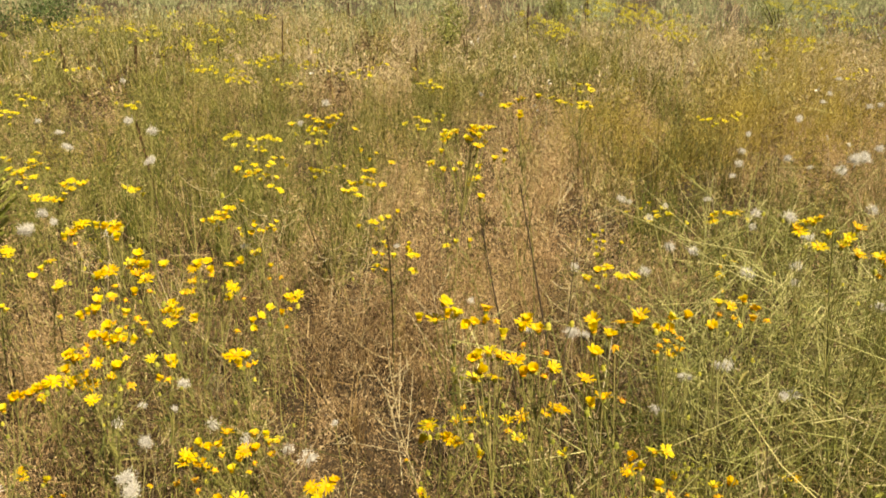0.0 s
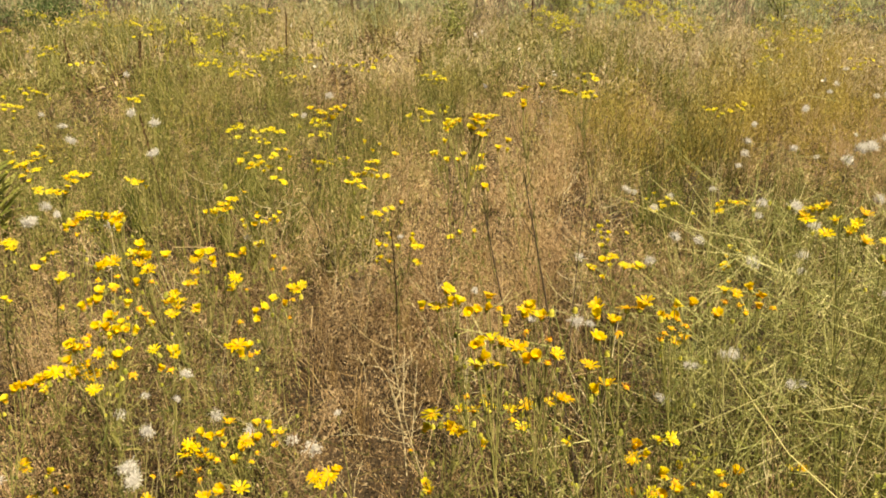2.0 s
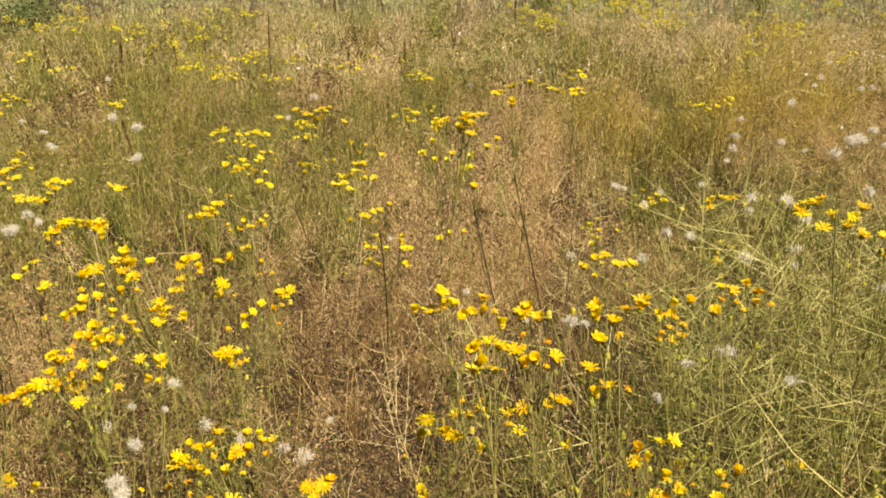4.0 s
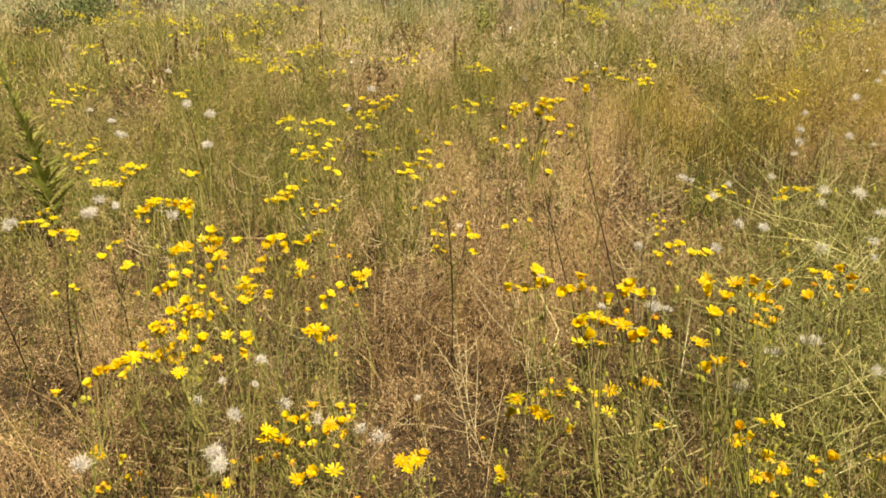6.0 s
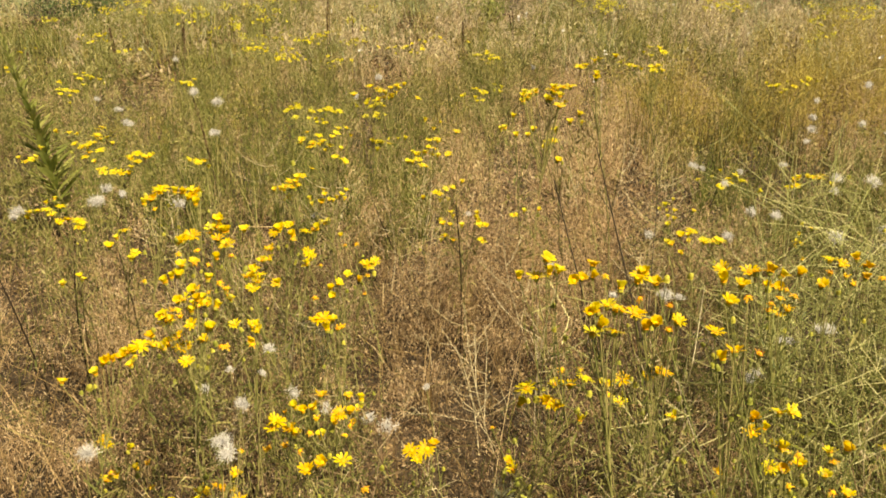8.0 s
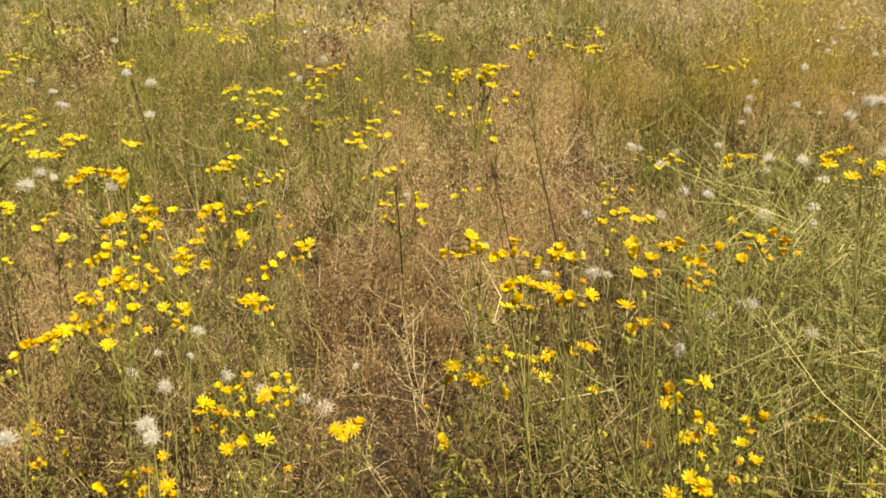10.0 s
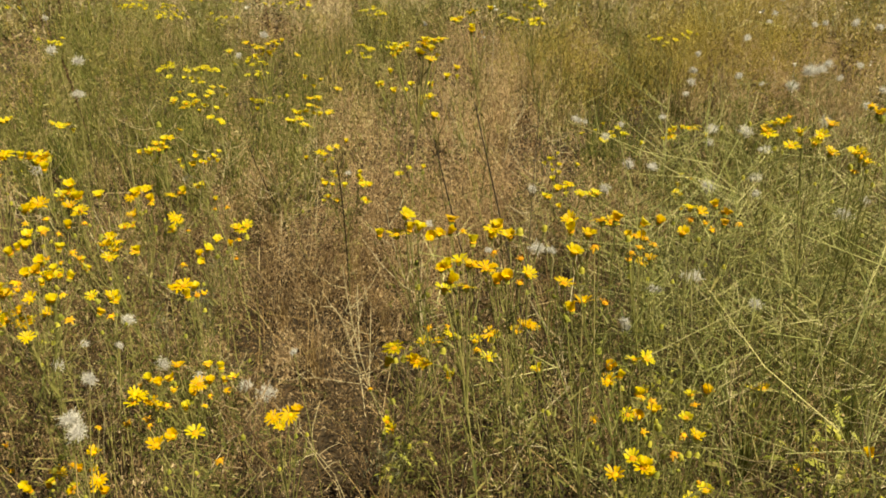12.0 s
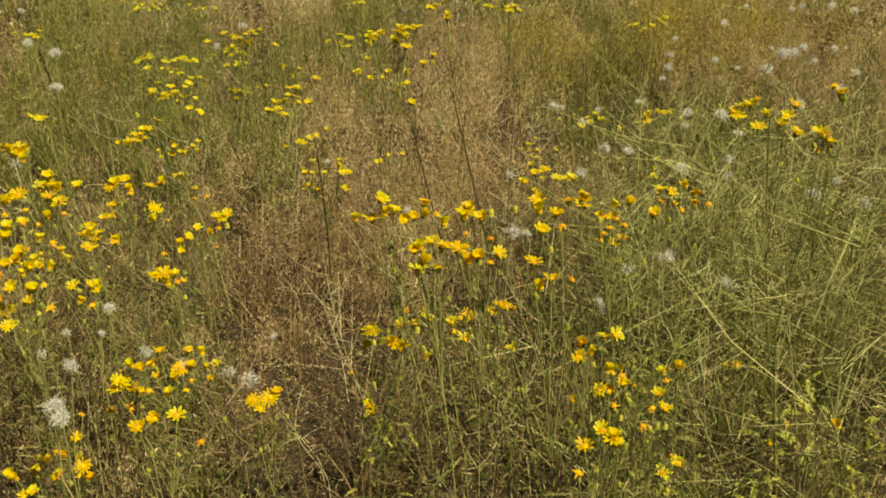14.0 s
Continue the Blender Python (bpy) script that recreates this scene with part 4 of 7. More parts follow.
M_RUST = mat_plant("rusty_spike", [(0.0, (0.05, 0.028, 0.014)), (0.6, (0.12, 0.07, 0.032)), (1.0, (0.22, 0.14, 0.07))], through_light=0.1)


def dry_stalk(root, tip, width):
    return spike("dry_stalk", root, tip, width, M_DARKSTEM, M_RUST, "tall brown dead stalk with a rusty seed spike", 1.0)


def pale_stalk(root, tip, width):
    return spike("grass_plume", root, tip, width, M_PALESTEM, M_DRY, "tall pale straw stalk with a bleached grass plume", 0.8)


def weed_stem(root, tip, width):
    """A thin dark weed stem with short side twigs and a few small leaves."""
    top = thing("weed_stem", root, "thin dark bare weed stem with short side twigs", "weed", "dark weed stems")
    p = np.array(tip) - np.array([root[0], root[1], 0])
    line = bowed((0, 0, -0.02), p, (rnd.uniform(-0.02, 0.02), 0, 0), 7)
    r0 = min(width * 0.55, 0.0036)
    mesh_object("stem", *tube(line, np.linspace(r0, r0 * 0.45, 7), 5), M_DARKSTEM if root[0] < 0.85 else M_STEM, top)
    for i in range(7):
        s = rnd.uniform(0.35, 0.98)
        k = min(int(s * 6), 5)
        at = line[k] + (line[k + 1] - line[k]) * (s * 6 - k)
        a, ln = rnd.uniform(0, 6.28), rnd.uniform(0.03, 0.10) * (1.2 - s * 0.5)
        end = at + np.array([math.cos(a) * ln * 0.6, math.sin(a) * ln * 0.6, ln * 0.8])
        mesh_object("twig", *tube(bowed(at, end, (0, 0, -0.005), 3), np.linspace(r0 * 0.4, r0 * 0.2, 3), 4), M_DARKSTEM, top)
        link_mesh("leaf", rnd.choice(NARROW), top, Matrix.Translation(at) @ pose(0, 0, 0, 0, rnd.uniform(-50, 10), rnd.uniform(0, 360)) @ Matrix.Scale(rnd.uniform(0.25, 0.5), 4))
    return top


def bent_straw(points):
    """A pale dead straw that rises from the soil, kinked, with a few twigs."""
    pts = [np.array(p) for p in points]
    foot = pts[-1] + (pts[-1] - pts[-2]) * 0.4
    foot[2] = -0.01
    org = np.array([foot[0], foot[1], 0.0])
    top = thing("dry_straw", foot, "pale bleached straw lying bent among the weeds", "straw", "pale bent straws")
    line = np.array(pts + [foot]) - org
    n = len(line)
    mesh_object("stem", *tube(line, np.linspace(0.0006, 0.0011, n), 5), M_PALESTEM, top)
    for i in range(3):
        k = rnd.randrange(max(1, n - 2))
        at = line[k] + (line[k + 1] - line[k]) * rnd.random()
        end = at + np.array([rnd.gauss(0, 0.03), rnd.gauss(0, 0.02), rnd.uniform(0.005, 0.03)])
        mesh_object("twig", *tube([at, (at + end) / 2 + np.array([0, 0, 0.004]), end], [0.0009, 0.0007, 0.0005], 4), M_PALESTEM, top)
    return top


def bush(at, width, height, dark=False):
    """A low shrub at the back of the meadow: stems and a ragged crown of small leaves."""
    label = "low dark green leafy shrub at the back of the meadow" if dark else "low yellow-green leafy shrub among far meadow flowers"
    top = thing("shrub", at, label, "shrub", "shrubs behind the meadow")
    tips = []
    for i in range(11):
        tip = np.array([rnd.uniform(-0.5, 0.5) * width, rnd.uniform(-0.35, 0.35) * width, height * rnd.uniform(0.4, 0.95)])
        line = bowed((tip[0] * 0.2, tip[1] * 0.2, -0.02), tip, (rnd.uniform(-0.04, 0.04), 0, 0.03), 5)
        mesh_object("branch", *tube(line, np.linspace(0.012, 0.004, 5), 5), M_DARKSTEM, top)
        tips.append(line)
    line = np.array(tips)
    n = 3600 if dark else 1300
    i, s = rng.integers(0, len(line), n), rng.uniform(0.25, 1.0, n)
    k = np.minimum((s * 4).astype(int), 3)
    q = line[i, k] + (line[i, k + 1] - line[i, k]) * (s * 4 - k)[:, None]
    q += rng.normal(size=q.shape) * 0.12 * width ** 0.5
    q[:, 2] = np.maximum(q[:, 2], 0.02)
    tagged(mesh_object("foliage", *flakes(q, rng.uniform(0.012, 0.03, n), 1.9), M_SHRUB if dark else M_PALESHRUB, top), kind="stuff")
    return top


def leafy_weed(root, tip):
    """A tall single weed, its stem set with rising lance-shaped leaves, longest below."""
    top = thing("tall_leafy_weed", root, "tall leaning green weed set with lance-shaped rising leaves", "weed", "")
    p = np.array(tip) - np.array([root[0], root[1], 0])
    line = bowed((0, 0, -0.02), p, (0.02, 0, 0), 9)
    mesh_object("stem", *tube(line, np.linspace(0.005, 0.0022, 9), 6), M_STEM, top)
    for i in range(120):
        s = 0.1 + 0.9 * (i / 119) ** 0.85
        k = min(int(s * 8), 7)
        at = line[k] + (line[k + 1] - line[k]) * (s * 8 - k)
        size = (2.3 * math.sin(min(1.0, s / 0.32) * math.pi / 2) * (1.0 - s) ** 1.3 + 0.3) * rnd.uniform(0.8, 1.15)
        m = Matrix.Translation(at) @ pose(0, 0, 0, 0, -28 - 42 * s + rnd.uniform(-18, 18), i * 137.5 + rnd.uniform(-20, 20)) @ Matrix.Scale(size, 4)
        link_mesh("leaf", BROAD[i % 2], top, m)
    return top


def sprig(name, root, height, stem_mat, tip_mat, label, category, group, twigs, spread, straight, tips, tip_size):
    """A branching weed: a stem, side branches that fork once, and small husks or leaves at the ends."""
    top = thing(name, root, label, category, group)
    lean = np.array([rnd.gauss(0, 0.18), rnd.gauss(0, 0.18), 1.0]) * height
    line = bowed((0, 0, -0.01), lean, (rnd.gauss(0, 0.02), rnd.gauss(0, 0.02), 0), 6)
    mesh_object("stem", *tube(line, np.linspace(0.0017, 0.0008, 6), 5), stem_mat, top)
    ends = [line[-1]]
    for i in range(twigs):
        s = rnd.uniform(0.2, 0.95)
        k = min(int(s * 5), 4)
        at = line[k] + (line[k + 1] - line[k]) * (s * 5 - k)
        a, up = rnd.uniform(0, 6.283), rnd.uniform(0.25, 1.0)
        ln = height * rnd.uniform(0.25, 0.6) * (1.15 - 0.5 * s)
        d = np.array([math.cos(a) * spread, math.sin(a) * spread, up])
        end = at + d / np.linalg.norm(d) * ln
        end[2] = max(end[2], 0.02)
        mid = bowed(at, end, np.array([0, 0, -ln * (0.0 if straight else 0.12)]), 4)
        fork = mid[2] + np.array([rnd.gauss(0, 0.4), rnd.gauss(0, 0.4), rnd.uniform(0.2, 0.9)]) * ln * 0.4
        v, f = joined([tube(mid, np.linspace(0.0011, 0.0006, 4), 4), tube([mid[2], (mid[2] + fork) / 2, fork], [0.0008, 0.0007, 0.0005], 4)])
        mesh_object("branch", v, f, stem_mat, top)
        ends += [end, fork]
    ends = np.array(ends)
    n = tips * len(ends)
    q = np.repeat(ends, tips, 0) + rng.normal(size=(n, 3)) * 0.011
    q[:, 2] = np.maximum(q[:, 2], 0.01)
    tagged(mesh_object("husk_mass" if tip_mat is not M_TANGLE else "leafage", *flakes(q, rng.uniform(0.5, 1.0, n) * tip_size, 2.6), tip_mat, top), kind="stuff")
    return top


def wiry_weed(root, height):
    return sprig("wiry_weed", root, height, M_PALEGREEN, M_TANGLE, "wiry yellow-green weed with stiff crossing branches", "weed", "wiry green weeds", 13, 1.3, True, 4, 0.003)


def dead_weed(root, height):
    return sprig("dead_weed", root, height, M_DEADSTEM, M_LITTER, "brown dead branching weed with crumbled seed husks", "dead weed", "dead brown weeds", 11, 0.9, False, 12, 0.0046)


def straw_weed(root, height):
    return sprig("withered_weed", root, height, M_PALESTEM, M_DRY, "bleached withered weed with thin straw-coloured branches", "dry weed", "withered pale weeds", 9, 0.9, False, 10, 0.0042)


def blade_mesh(seed, blades_n, material):
    """A tuft of arching blades, about 0.4 high."""
    ang = rng.uniform(0, 6.283, blades_n)
    lean = np.stack([np.cos(ang), np.sin(ang)], 1) * rng.uniform(0.08, 0.6, blades_n)[:, None]
    base = np.concatenate([rng.normal(size=(blades_n, 2)) * 0.014, np.full((blades_n, 1), -0.01)], 1)
    v, f = ribbons(base, rng.uniform(0.16, 0.42, blades_n), rng.uniform(0.0016, 0.0036, blades_n), lean, 5, 0.35)
    me = bpy.data.meshes.new("grass_tuft")
    me.from_pydata([tuple(map(float, p)) for p in v], [], [tuple(map(int, q)) for k in f for q in k])
    me.materials.append(material)
    return me


M_PALEGREEN = mat_plant("wiry_stem", [(0.0, (0.20, 0.225, 0.07)), (0.5, (0.34, 0.35, 0.13)), (1.0, (0.52, 0.48, 0.25))], rough=0.45, through_light=0.0, by_object=True, bump=0.3)
M_DEADSTEM = mat_plant("dead_stem", [(0.0, (0.09, 0.055, 0.03)), (0.5, (0.20, 0.13, 0.07)), (1.0, (0.36, 0.28, 0.17))], through_light=0.0, by_object=True, bump=0.5)
TUFTS = [blade_mesh(i, 46, M_GREEN) for i in range(4)]
DRYTUFTS = [blade_mesh(i, 40, M_DRY) for i in range(4)]


def grass_tuft(root, size, dry):
    label = "arching tuft of dry straw-coloured grass" if dry else "arching tuft of green meadow grass"
    ob = link_mesh("grass_tuft", rnd.choice(DRYTUFTS if dry else TUFTS), None, Matrix.Translation((root[0], root[1], 0)) @ pose(0, 0, 0, 0, 0, rnd.uniform(0, 360)) @ Matrix.Scale(size, 4))
    return tagged(ob, label, "grass tuft", "grass tufts of the near meadow")


def herb(root, size):
    """A small yellow-green leafy herb: a rosette of lobed leaves on short stems."""
    top = thing("leafy_herb", root, "low yellow-green leafy herb close to the soil", "herb", "leafy herbs")
    for i in range(22):
        at = np.array([rnd.gauss(0, 0.03), rnd.gauss(0, 0.03), rnd.uniform(0.02, 0.26)]) * size
        m = Matrix.Translation(at) @ pose(0, 0, 0, 0, rnd.uniform(-35, 20), i * 137.5) @ Matrix.Scale(rnd.uniform(0.5, 0.95) * size, 4)
        link_mesh("leaf", HERBLEAVES[i % 2], top, m)
    mesh_object("stem", *tube(bowed((0, 0, -0.01), (0, 0, 0.26 * size), (0.01, 0, 0), 4), np.linspace(0.002, 0.001, 4), 5), M_STEM, top)
    return top


M_HERB = mat_plant("herb_leaf", [(0.0, (0.20, 0.23, 0.04)), (0.5, (0.33, 0.34, 0.06)), (1.0, (0.46, 0.43, 0.10))], by_object=True)
HERBLEAVES = [leaf_mesh(0.045, 0.02, 2, 31, M_HERB), leaf_mesh(0.055, 0.018, 3, 32, M_HERB, 0.35)]


def scatter(make, kind, count, x0, x1, y0, y1, floor=0.25):
    """Set plants in a stretch of the meadow, thicker where their kind grows."""
    made = 0
    for _ in range(count * 30):
        x, y = rnd.uniform(x0, x1), rnd.uniform(y0, y1)
        if abs(x - 0.55) > 0.62 * (y - 0.5):
            continue
        if rnd.random() < max(float(cover(kind, np.array([x]), np.array([y]))[0]), 0.0) * (1 if rnd.random() > floor else 0.5):
            make((x, y))
            made += 1
            if made >= count:
                return


scatter(lambda p: wiry_weed(p, rnd.uniform(0.45, 0.8)), "tangle", 58, 0.85, 2.6, 2.0, 4.4)
scatter(lambda p: dead_weed(p, rnd.uniform(0.22, 0.46)), "litter", 46, -1.2, 0.9, 1.7, 3.8)
scatter(lambda p: straw_weed(p, rnd.uniform(0.25, 0.5)), "dry", 42, -2.2, 2.0, 2.2, 4.6)
scatter(lambda p: grass_tuft(p, rnd.uniform(0.7, 1.25), False), "green", 90, -2.4, 2.4, 1.7, 5.0)
scatter(lambda p: grass_tuft(p, rnd.uniform(0.45, 0.8), True), "dry", 44, -2.4, 2.2, 2.0, 5.0)

# ---- the plants, one by one ----
ragwort((0.681, 1.733), [("open", 0.61, 1.78, 0.881), ("cup", 0.612, 1.773, 0.871), ("open", 0.647, 1.78, 0.883), ("cup", 0.663, 1.781, 0.885), ("cup", 0.632, 1.769, 0.869), ("wilted", 0.64, 1.761, 0.858), ("cup", 0.615, 1.717, 0.868)])
ragwort((0.769, 2.066), [("cup", 0.738, 2.128, 0.747), ("cup", 0.764, 2.129, 0.753), ("cup", 0.72, 2.117, 0.729), ("wilted", 0.745, 2.113, 0.729), ("wilted", 0.723, 2.1, 0.709), ("wilted", 0.758, 2.106, 0.723), ("open", 0.69, 2.134, 0.745), ("wilted", 0.728, 2.13, 0.727), ("wilted", 0.732, 2.081, 0.727), ("bud", 0.714, 2.092, 0.737), ("wilted", 0.718, 2.077, 0.706)])
ragwort((0.867, 2.183), [("open", 0.832, 2.253, 0.734), ("open", 0.849, 2.247, 0.73), ("wilted", 0.833, 2.239, 0.716), ("cup", 0.82, 2.226, 0.697), ("wilted", 0.857, 2.233, 0.715), ("wilted", 0.868, 2.224, 0.706), ("cup", 0.747, 2.177, 0.705)])
ragwort((0.951, 2.269), [("cup", 0.876, 2.265, 0.737), ("cup", 0.893, 2.253, 0.727), ("cup", 0.89, 2.242, 0.712), ("wilted", 0.915, 2.239, 0.716), ("wilted", 0.891, 2.267, 0.725)])
ragwort((0.786, 2.104), [("open", 0.75, 2.177, 0.657), ("open", 0.765, 2.181, 0.665)])
ragwort((0.663, 1.753), [("open", 0.608, 1.753, 0.812), ("open", 0.631, 1.74, 0.796), ("cup", 0.618, 1.734, 0.788), ("wilted", 0.653, 1.709, 0.812)])
ragwort((0.746, 1.847), [("open", 0.679, 1.836, 0.632), ("cup", 0.68, 1.848, 0.647), ("cup", 0.695, 1.839, 0.639), ("open", 0.713, 1.852, 0.658), ("open", 0.728, 1.853, 0.661)])
ragwort((0.6, 1.889), [("cup", 0.524, 1.869, 0.834), ("cup", 0.514, 1.859, 0.823), ("cup", 0.538, 1.86, 0.823), ("open", 0.517, 1.865, 0.83), ("wilted", 0.519, 1.846, 0.806), ("wilted", 0.521, 1.836, 0.793), ("wilted", 0.516, 1.83, 0.786), ("bud", 0.582, 1.877, 0.832), ("bud", 0.551, 1.857, 0.833)])
ragwort((0.579, 1.756), [("cup", 0.54, 1.77, 0.807), ("cup", 0.528, 1.766, 0.802), ("open", 0.565, 1.774, 0.811), ("wilted", 0.555, 1.786, 0.826), ("wilted", 0.556, 1.767, 0.802), ("open", 0.514, 1.773, 0.816)])
ragwort((0.446, 1.954), [("open", 0.365, 1.993, 0.76), ("cup", 0.382, 2.0, 0.766), ("cup", 0.395, 2.003, 0.768), ("cup", 0.336, 2.004, 0.753), ("cup", 0.379, 1.991, 0.792)])
ragwort((0.512, 1.904), [("cup", 0.427, 1.918, 0.791), ("cup", 0.438, 1.923, 0.794), ("cup", 0.453, 1.926, 0.797), ("wilted", 0.47, 1.93, 0.799), ("cup", 0.45, 1.963, 0.799)])
ragwort((0.552, 1.694), [("cup", 0.459, 1.781, 0.807), ("cup", 0.468, 1.784, 0.81), ("open", 0.479, 1.79, 0.816), ("open", 0.465, 1.765, 0.787), ("open", 0.492, 1.77, 0.79), ("wilted", 0.499, 1.789, 0.812), ("cup", 0.49, 1.814, 0.799), ("cup", 0.494, 1.812, 0.832), ("cup", 0.474, 1.753, 0.806)])
ragwort((0.423, 1.994), [("open", 0.4, 2.021, 0.562), ("open", 0.424, 2.024, 0.563), ("open", 0.446, 2.035, 0.572), ("wilted", 0.409, 2.037, 0.581), ("wilted", 0.437, 2.043, 0.584), ("open", 0.355, 2.01, 0.554), ("open", 0.394, 2.001, 0.538), ("open", 0.408, 2.0, 0.534), ("bud", 0.35, 1.999, 0.542), ("bud", 0.373, 2.002, 0.543), ("bud", 0.36, 1.998, 0.54), ("bud", 0.395, 2.038, 0.556), ("bud", 0.44, 2.007, 0.529), ("cup", 0.445, 2.005, 0.511), ("cup", 0.389, 1.999, 0.542), ("cup", 0.349, 1.98, 0.542)])
ragwort((0.571, 2.033), [("open", 0.546, 2.088, 0.559), ("open", 0.562, 2.095, 0.567), ("open", 0.573, 2.095, 0.567), ("open", 0.481, 2.074, 0.542), ("open", 0.506, 2.082, 0.552), ("open", 0.505, 2.058, 0.521), ("wilted", 0.485, 2.065, 0.531)])
ragwort((0.616, 1.943), [("open", 0.586, 1.958, 0.567)])
ragwort((0.321, 2.229), [("cup", 0.297, 2.232, 0.25), ("open", 0.308, 2.224, 0.238), ("bud", 0.32, 2.21, 0.218), ("bud", 0.346, 2.211, 0.214), ("bud", 0.304, 2.261, 0.284), ("wilted", 0.255, 2.272, 0.3)])
ragwort((0.886, 2.025), [("open", 0.838, 2.056, 0.481), ("wilted", 0.844, 2.046, 0.47), ("cup", 0.831, 2.033, 0.452), ("cup", 0.862, 2.057, 0.489)])
ragwort((0.801, 1.797), [("open", 0.789, 1.767, 0.603), ("wilted", 0.774, 1.77, 0.602), ("bud", 0.78, 1.755, 0.586), ("bud", 0.79, 1.753, 0.587), ("bud", 0.77, 1.754, 0.581), ("wilted", 0.759, 1.742, 0.593)])
ragwort((0.771, 1.862), [("cup", 0.72, 1.809, 0.597), ("cup", 0.74, 1.814, 0.607), ("bud", 0.746, 1.801, 0.591), ("wilted", 0.724, 1.826, 0.618), ("bud", 0.73, 1.793, 0.578), ("wilted", 0.728, 1.797, 0.583), ("wilted", 0.735, 1.804, 0.628), ("cup", 0.72, 1.838, 0.613), ("open", 0.712, 1.85, 0.572)])
ragwort((0.76, 1.698), [("open", 0.701, 1.684, 0.623), ("cup", 0.715, 1.678, 0.619), ("open", 0.681, 1.673, 0.606), ("bud", 0.729, 1.671, 0.614), ("open", 0.713, 1.677, 0.617), ("wilted", 0.676, 1.676, 0.564)])
ragwort((0.736, 2.365), [("cup", 0.719, 2.382, 0.191), ("bud", 0.709, 2.36, 0.161), ("bud", 0.715, 2.354, 0.155), ("bud", 0.728, 2.349, 0.15), ("bud", 0.738, 2.39, 0.189)])
ragwort((1.091, 2.511), [("open", 1.074, 2.538, 0.207), ("open", 1.098, 2.535, 0.212), ("bud", 1.055, 2.522, 0.18), ("bud", 1.076, 2.515, 0.18)])
ragwort((1.05, 2.31), [("open", 0.993, 2.3, 0.839), ("open", 1.007, 2.31, 0.862), ("open", 1.027, 2.29, 0.848), ("open", 1.038, 2.3, 0.861), ("open", 1.054, 2.31, 0.877), ("open", 1.056, 2.29, 0.833), ("cup", 1.046, 2.33, 0.84)])
ragwort((1.03, 2.5), [("open", 0.983, 2.45, 0.827), ("open", 0.99, 2.44, 0.822), ("open", 1.014, 2.45, 0.842), ("open", 1.003, 2.46, 0.838), ("wilted", 1.024, 2.45, 0.853), ("bud", 0.967, 2.5, 0.826)])
ragwort((-0.051, 2.016), [("open", -0.084, 1.988, 0.437), ("open", -0.089, 1.977, 0.428), ("cup", -0.061, 1.987, 0.423), ("cup", -0.051, 1.987, 0.416), ("wilted", -0.063, 1.968, 0.403), ("wilted", -0.092, 1.951, 0.401), ("open", -0.087, 1.981, 0.443), ("cup", -0.014, 2.014, 0.401), ("wilted", -0.074, 1.926, 0.423)])
ragwort((0.09, 1.921), [("open", 0.074, 1.892, 0.535), ("cup", 0.069, 1.881, 0.526), ("cup", 0.088, 1.899, 0.536), ("wilted", 0.092, 1.886, 0.52), ("wilted", 0.088, 1.875, 0.509), ("cup", 0.034, 1.882, 0.545), ("cup", 0.019, 1.873, 0.543), ("open", 0.04, 1.898, 0.56), ("wilted", 0.036, 1.857, 0.516), ("wilted", 0.041, 1.874, 0.532), ("wilted", 0.081, 1.914, 0.557), ("cup", 0.078, 1.919, 0.549), ("wilted", -0.017, 1.884, 0.529), ("cup", 0.009, 1.867, 0.553), ("bud", 0.078, 1.832, 0.498), ("cup", 0.105, 1.909, 0.555)])
ragwort((-0.055, 2.362), [("open", -0.061, 2.337, 0.256), ("cup", -0.077, 2.328, 0.252), ("cup", -0.066, 2.314, 0.232)])
ragwort((0.17, 1.714), [("open", 0.099, 1.698, 0.567), ("cup", 0.116, 1.712, 0.572), ("open", 0.142, 1.724, 0.572), ("wilted", 0.079, 1.724, 0.578), ("wilted", 0.182, 1.701, 0.55)])
ragwort((0.233, 1.848), [("bud", 0.166, 1.821, 0.499), ("open", 0.203, 1.852, 0.514), ("open", 0.213, 1.847, 0.503), ("open", 0.225, 1.862, 0.514), ("cup", 0.234, 1.87, 0.519)])
ragwort((-0.1, 1.87), [("open", -0.124, 1.895, 0.382), ("cup", -0.137, 1.872, 0.366), ("open", -0.108, 1.872, 0.347), ("cup", -0.169, 1.845, 0.359), ("cup", -0.14, 1.846, 0.341), ("wilted", -0.124, 1.923, 0.413), ("bud", -0.167, 1.872, 0.387), ("bud", -0.171, 1.857, 0.374), ("cup", -0.105, 1.875, 0.32), ("wilted", -0.108, 1.855, 0.34)])
ragwort((-0.453, 2.028), [("open", -0.491, 2.024, 0.212), ("open", -0.478, 2.039, 0.216), ("cup", -0.448, 2.067, 0.219), ("cup", -0.513, 2.073, 0.277), ("open", -0.509, 2.065, 0.266), ("wilted", -0.413, 2.06, 0.184), ("wilted", -0.433, 2.084, 0.223), ("bud", -0.478, 2.0, 0.208), ("wilted", -0.477, 2.024, 0.235), ("bud", -0.442, 2.058, 0.21), ("open", -0.513, 2.066, 0.28), ("bud", -0.513, 2.04, 0.265), ("bud", -0.368, 2.023, 0.191), ("cup", -0.488, 2.105, 0.236)])
ragwort((-0.286, 1.832), [("cup", -0.344, 1.862, 0.567), ("cup", -0.339, 1.878, 0.578), ("cup", -0.334, 1.885, 0.58), ("cup", -0.327, 1.89, 0.58), ("cup", -0.319, 1.898, 0.581), ("cup", -0.383, 1.828, 0.563), ("bud", -0.316, 1.81, 0.575), ("bud", -0.258, 1.918, 0.582)])
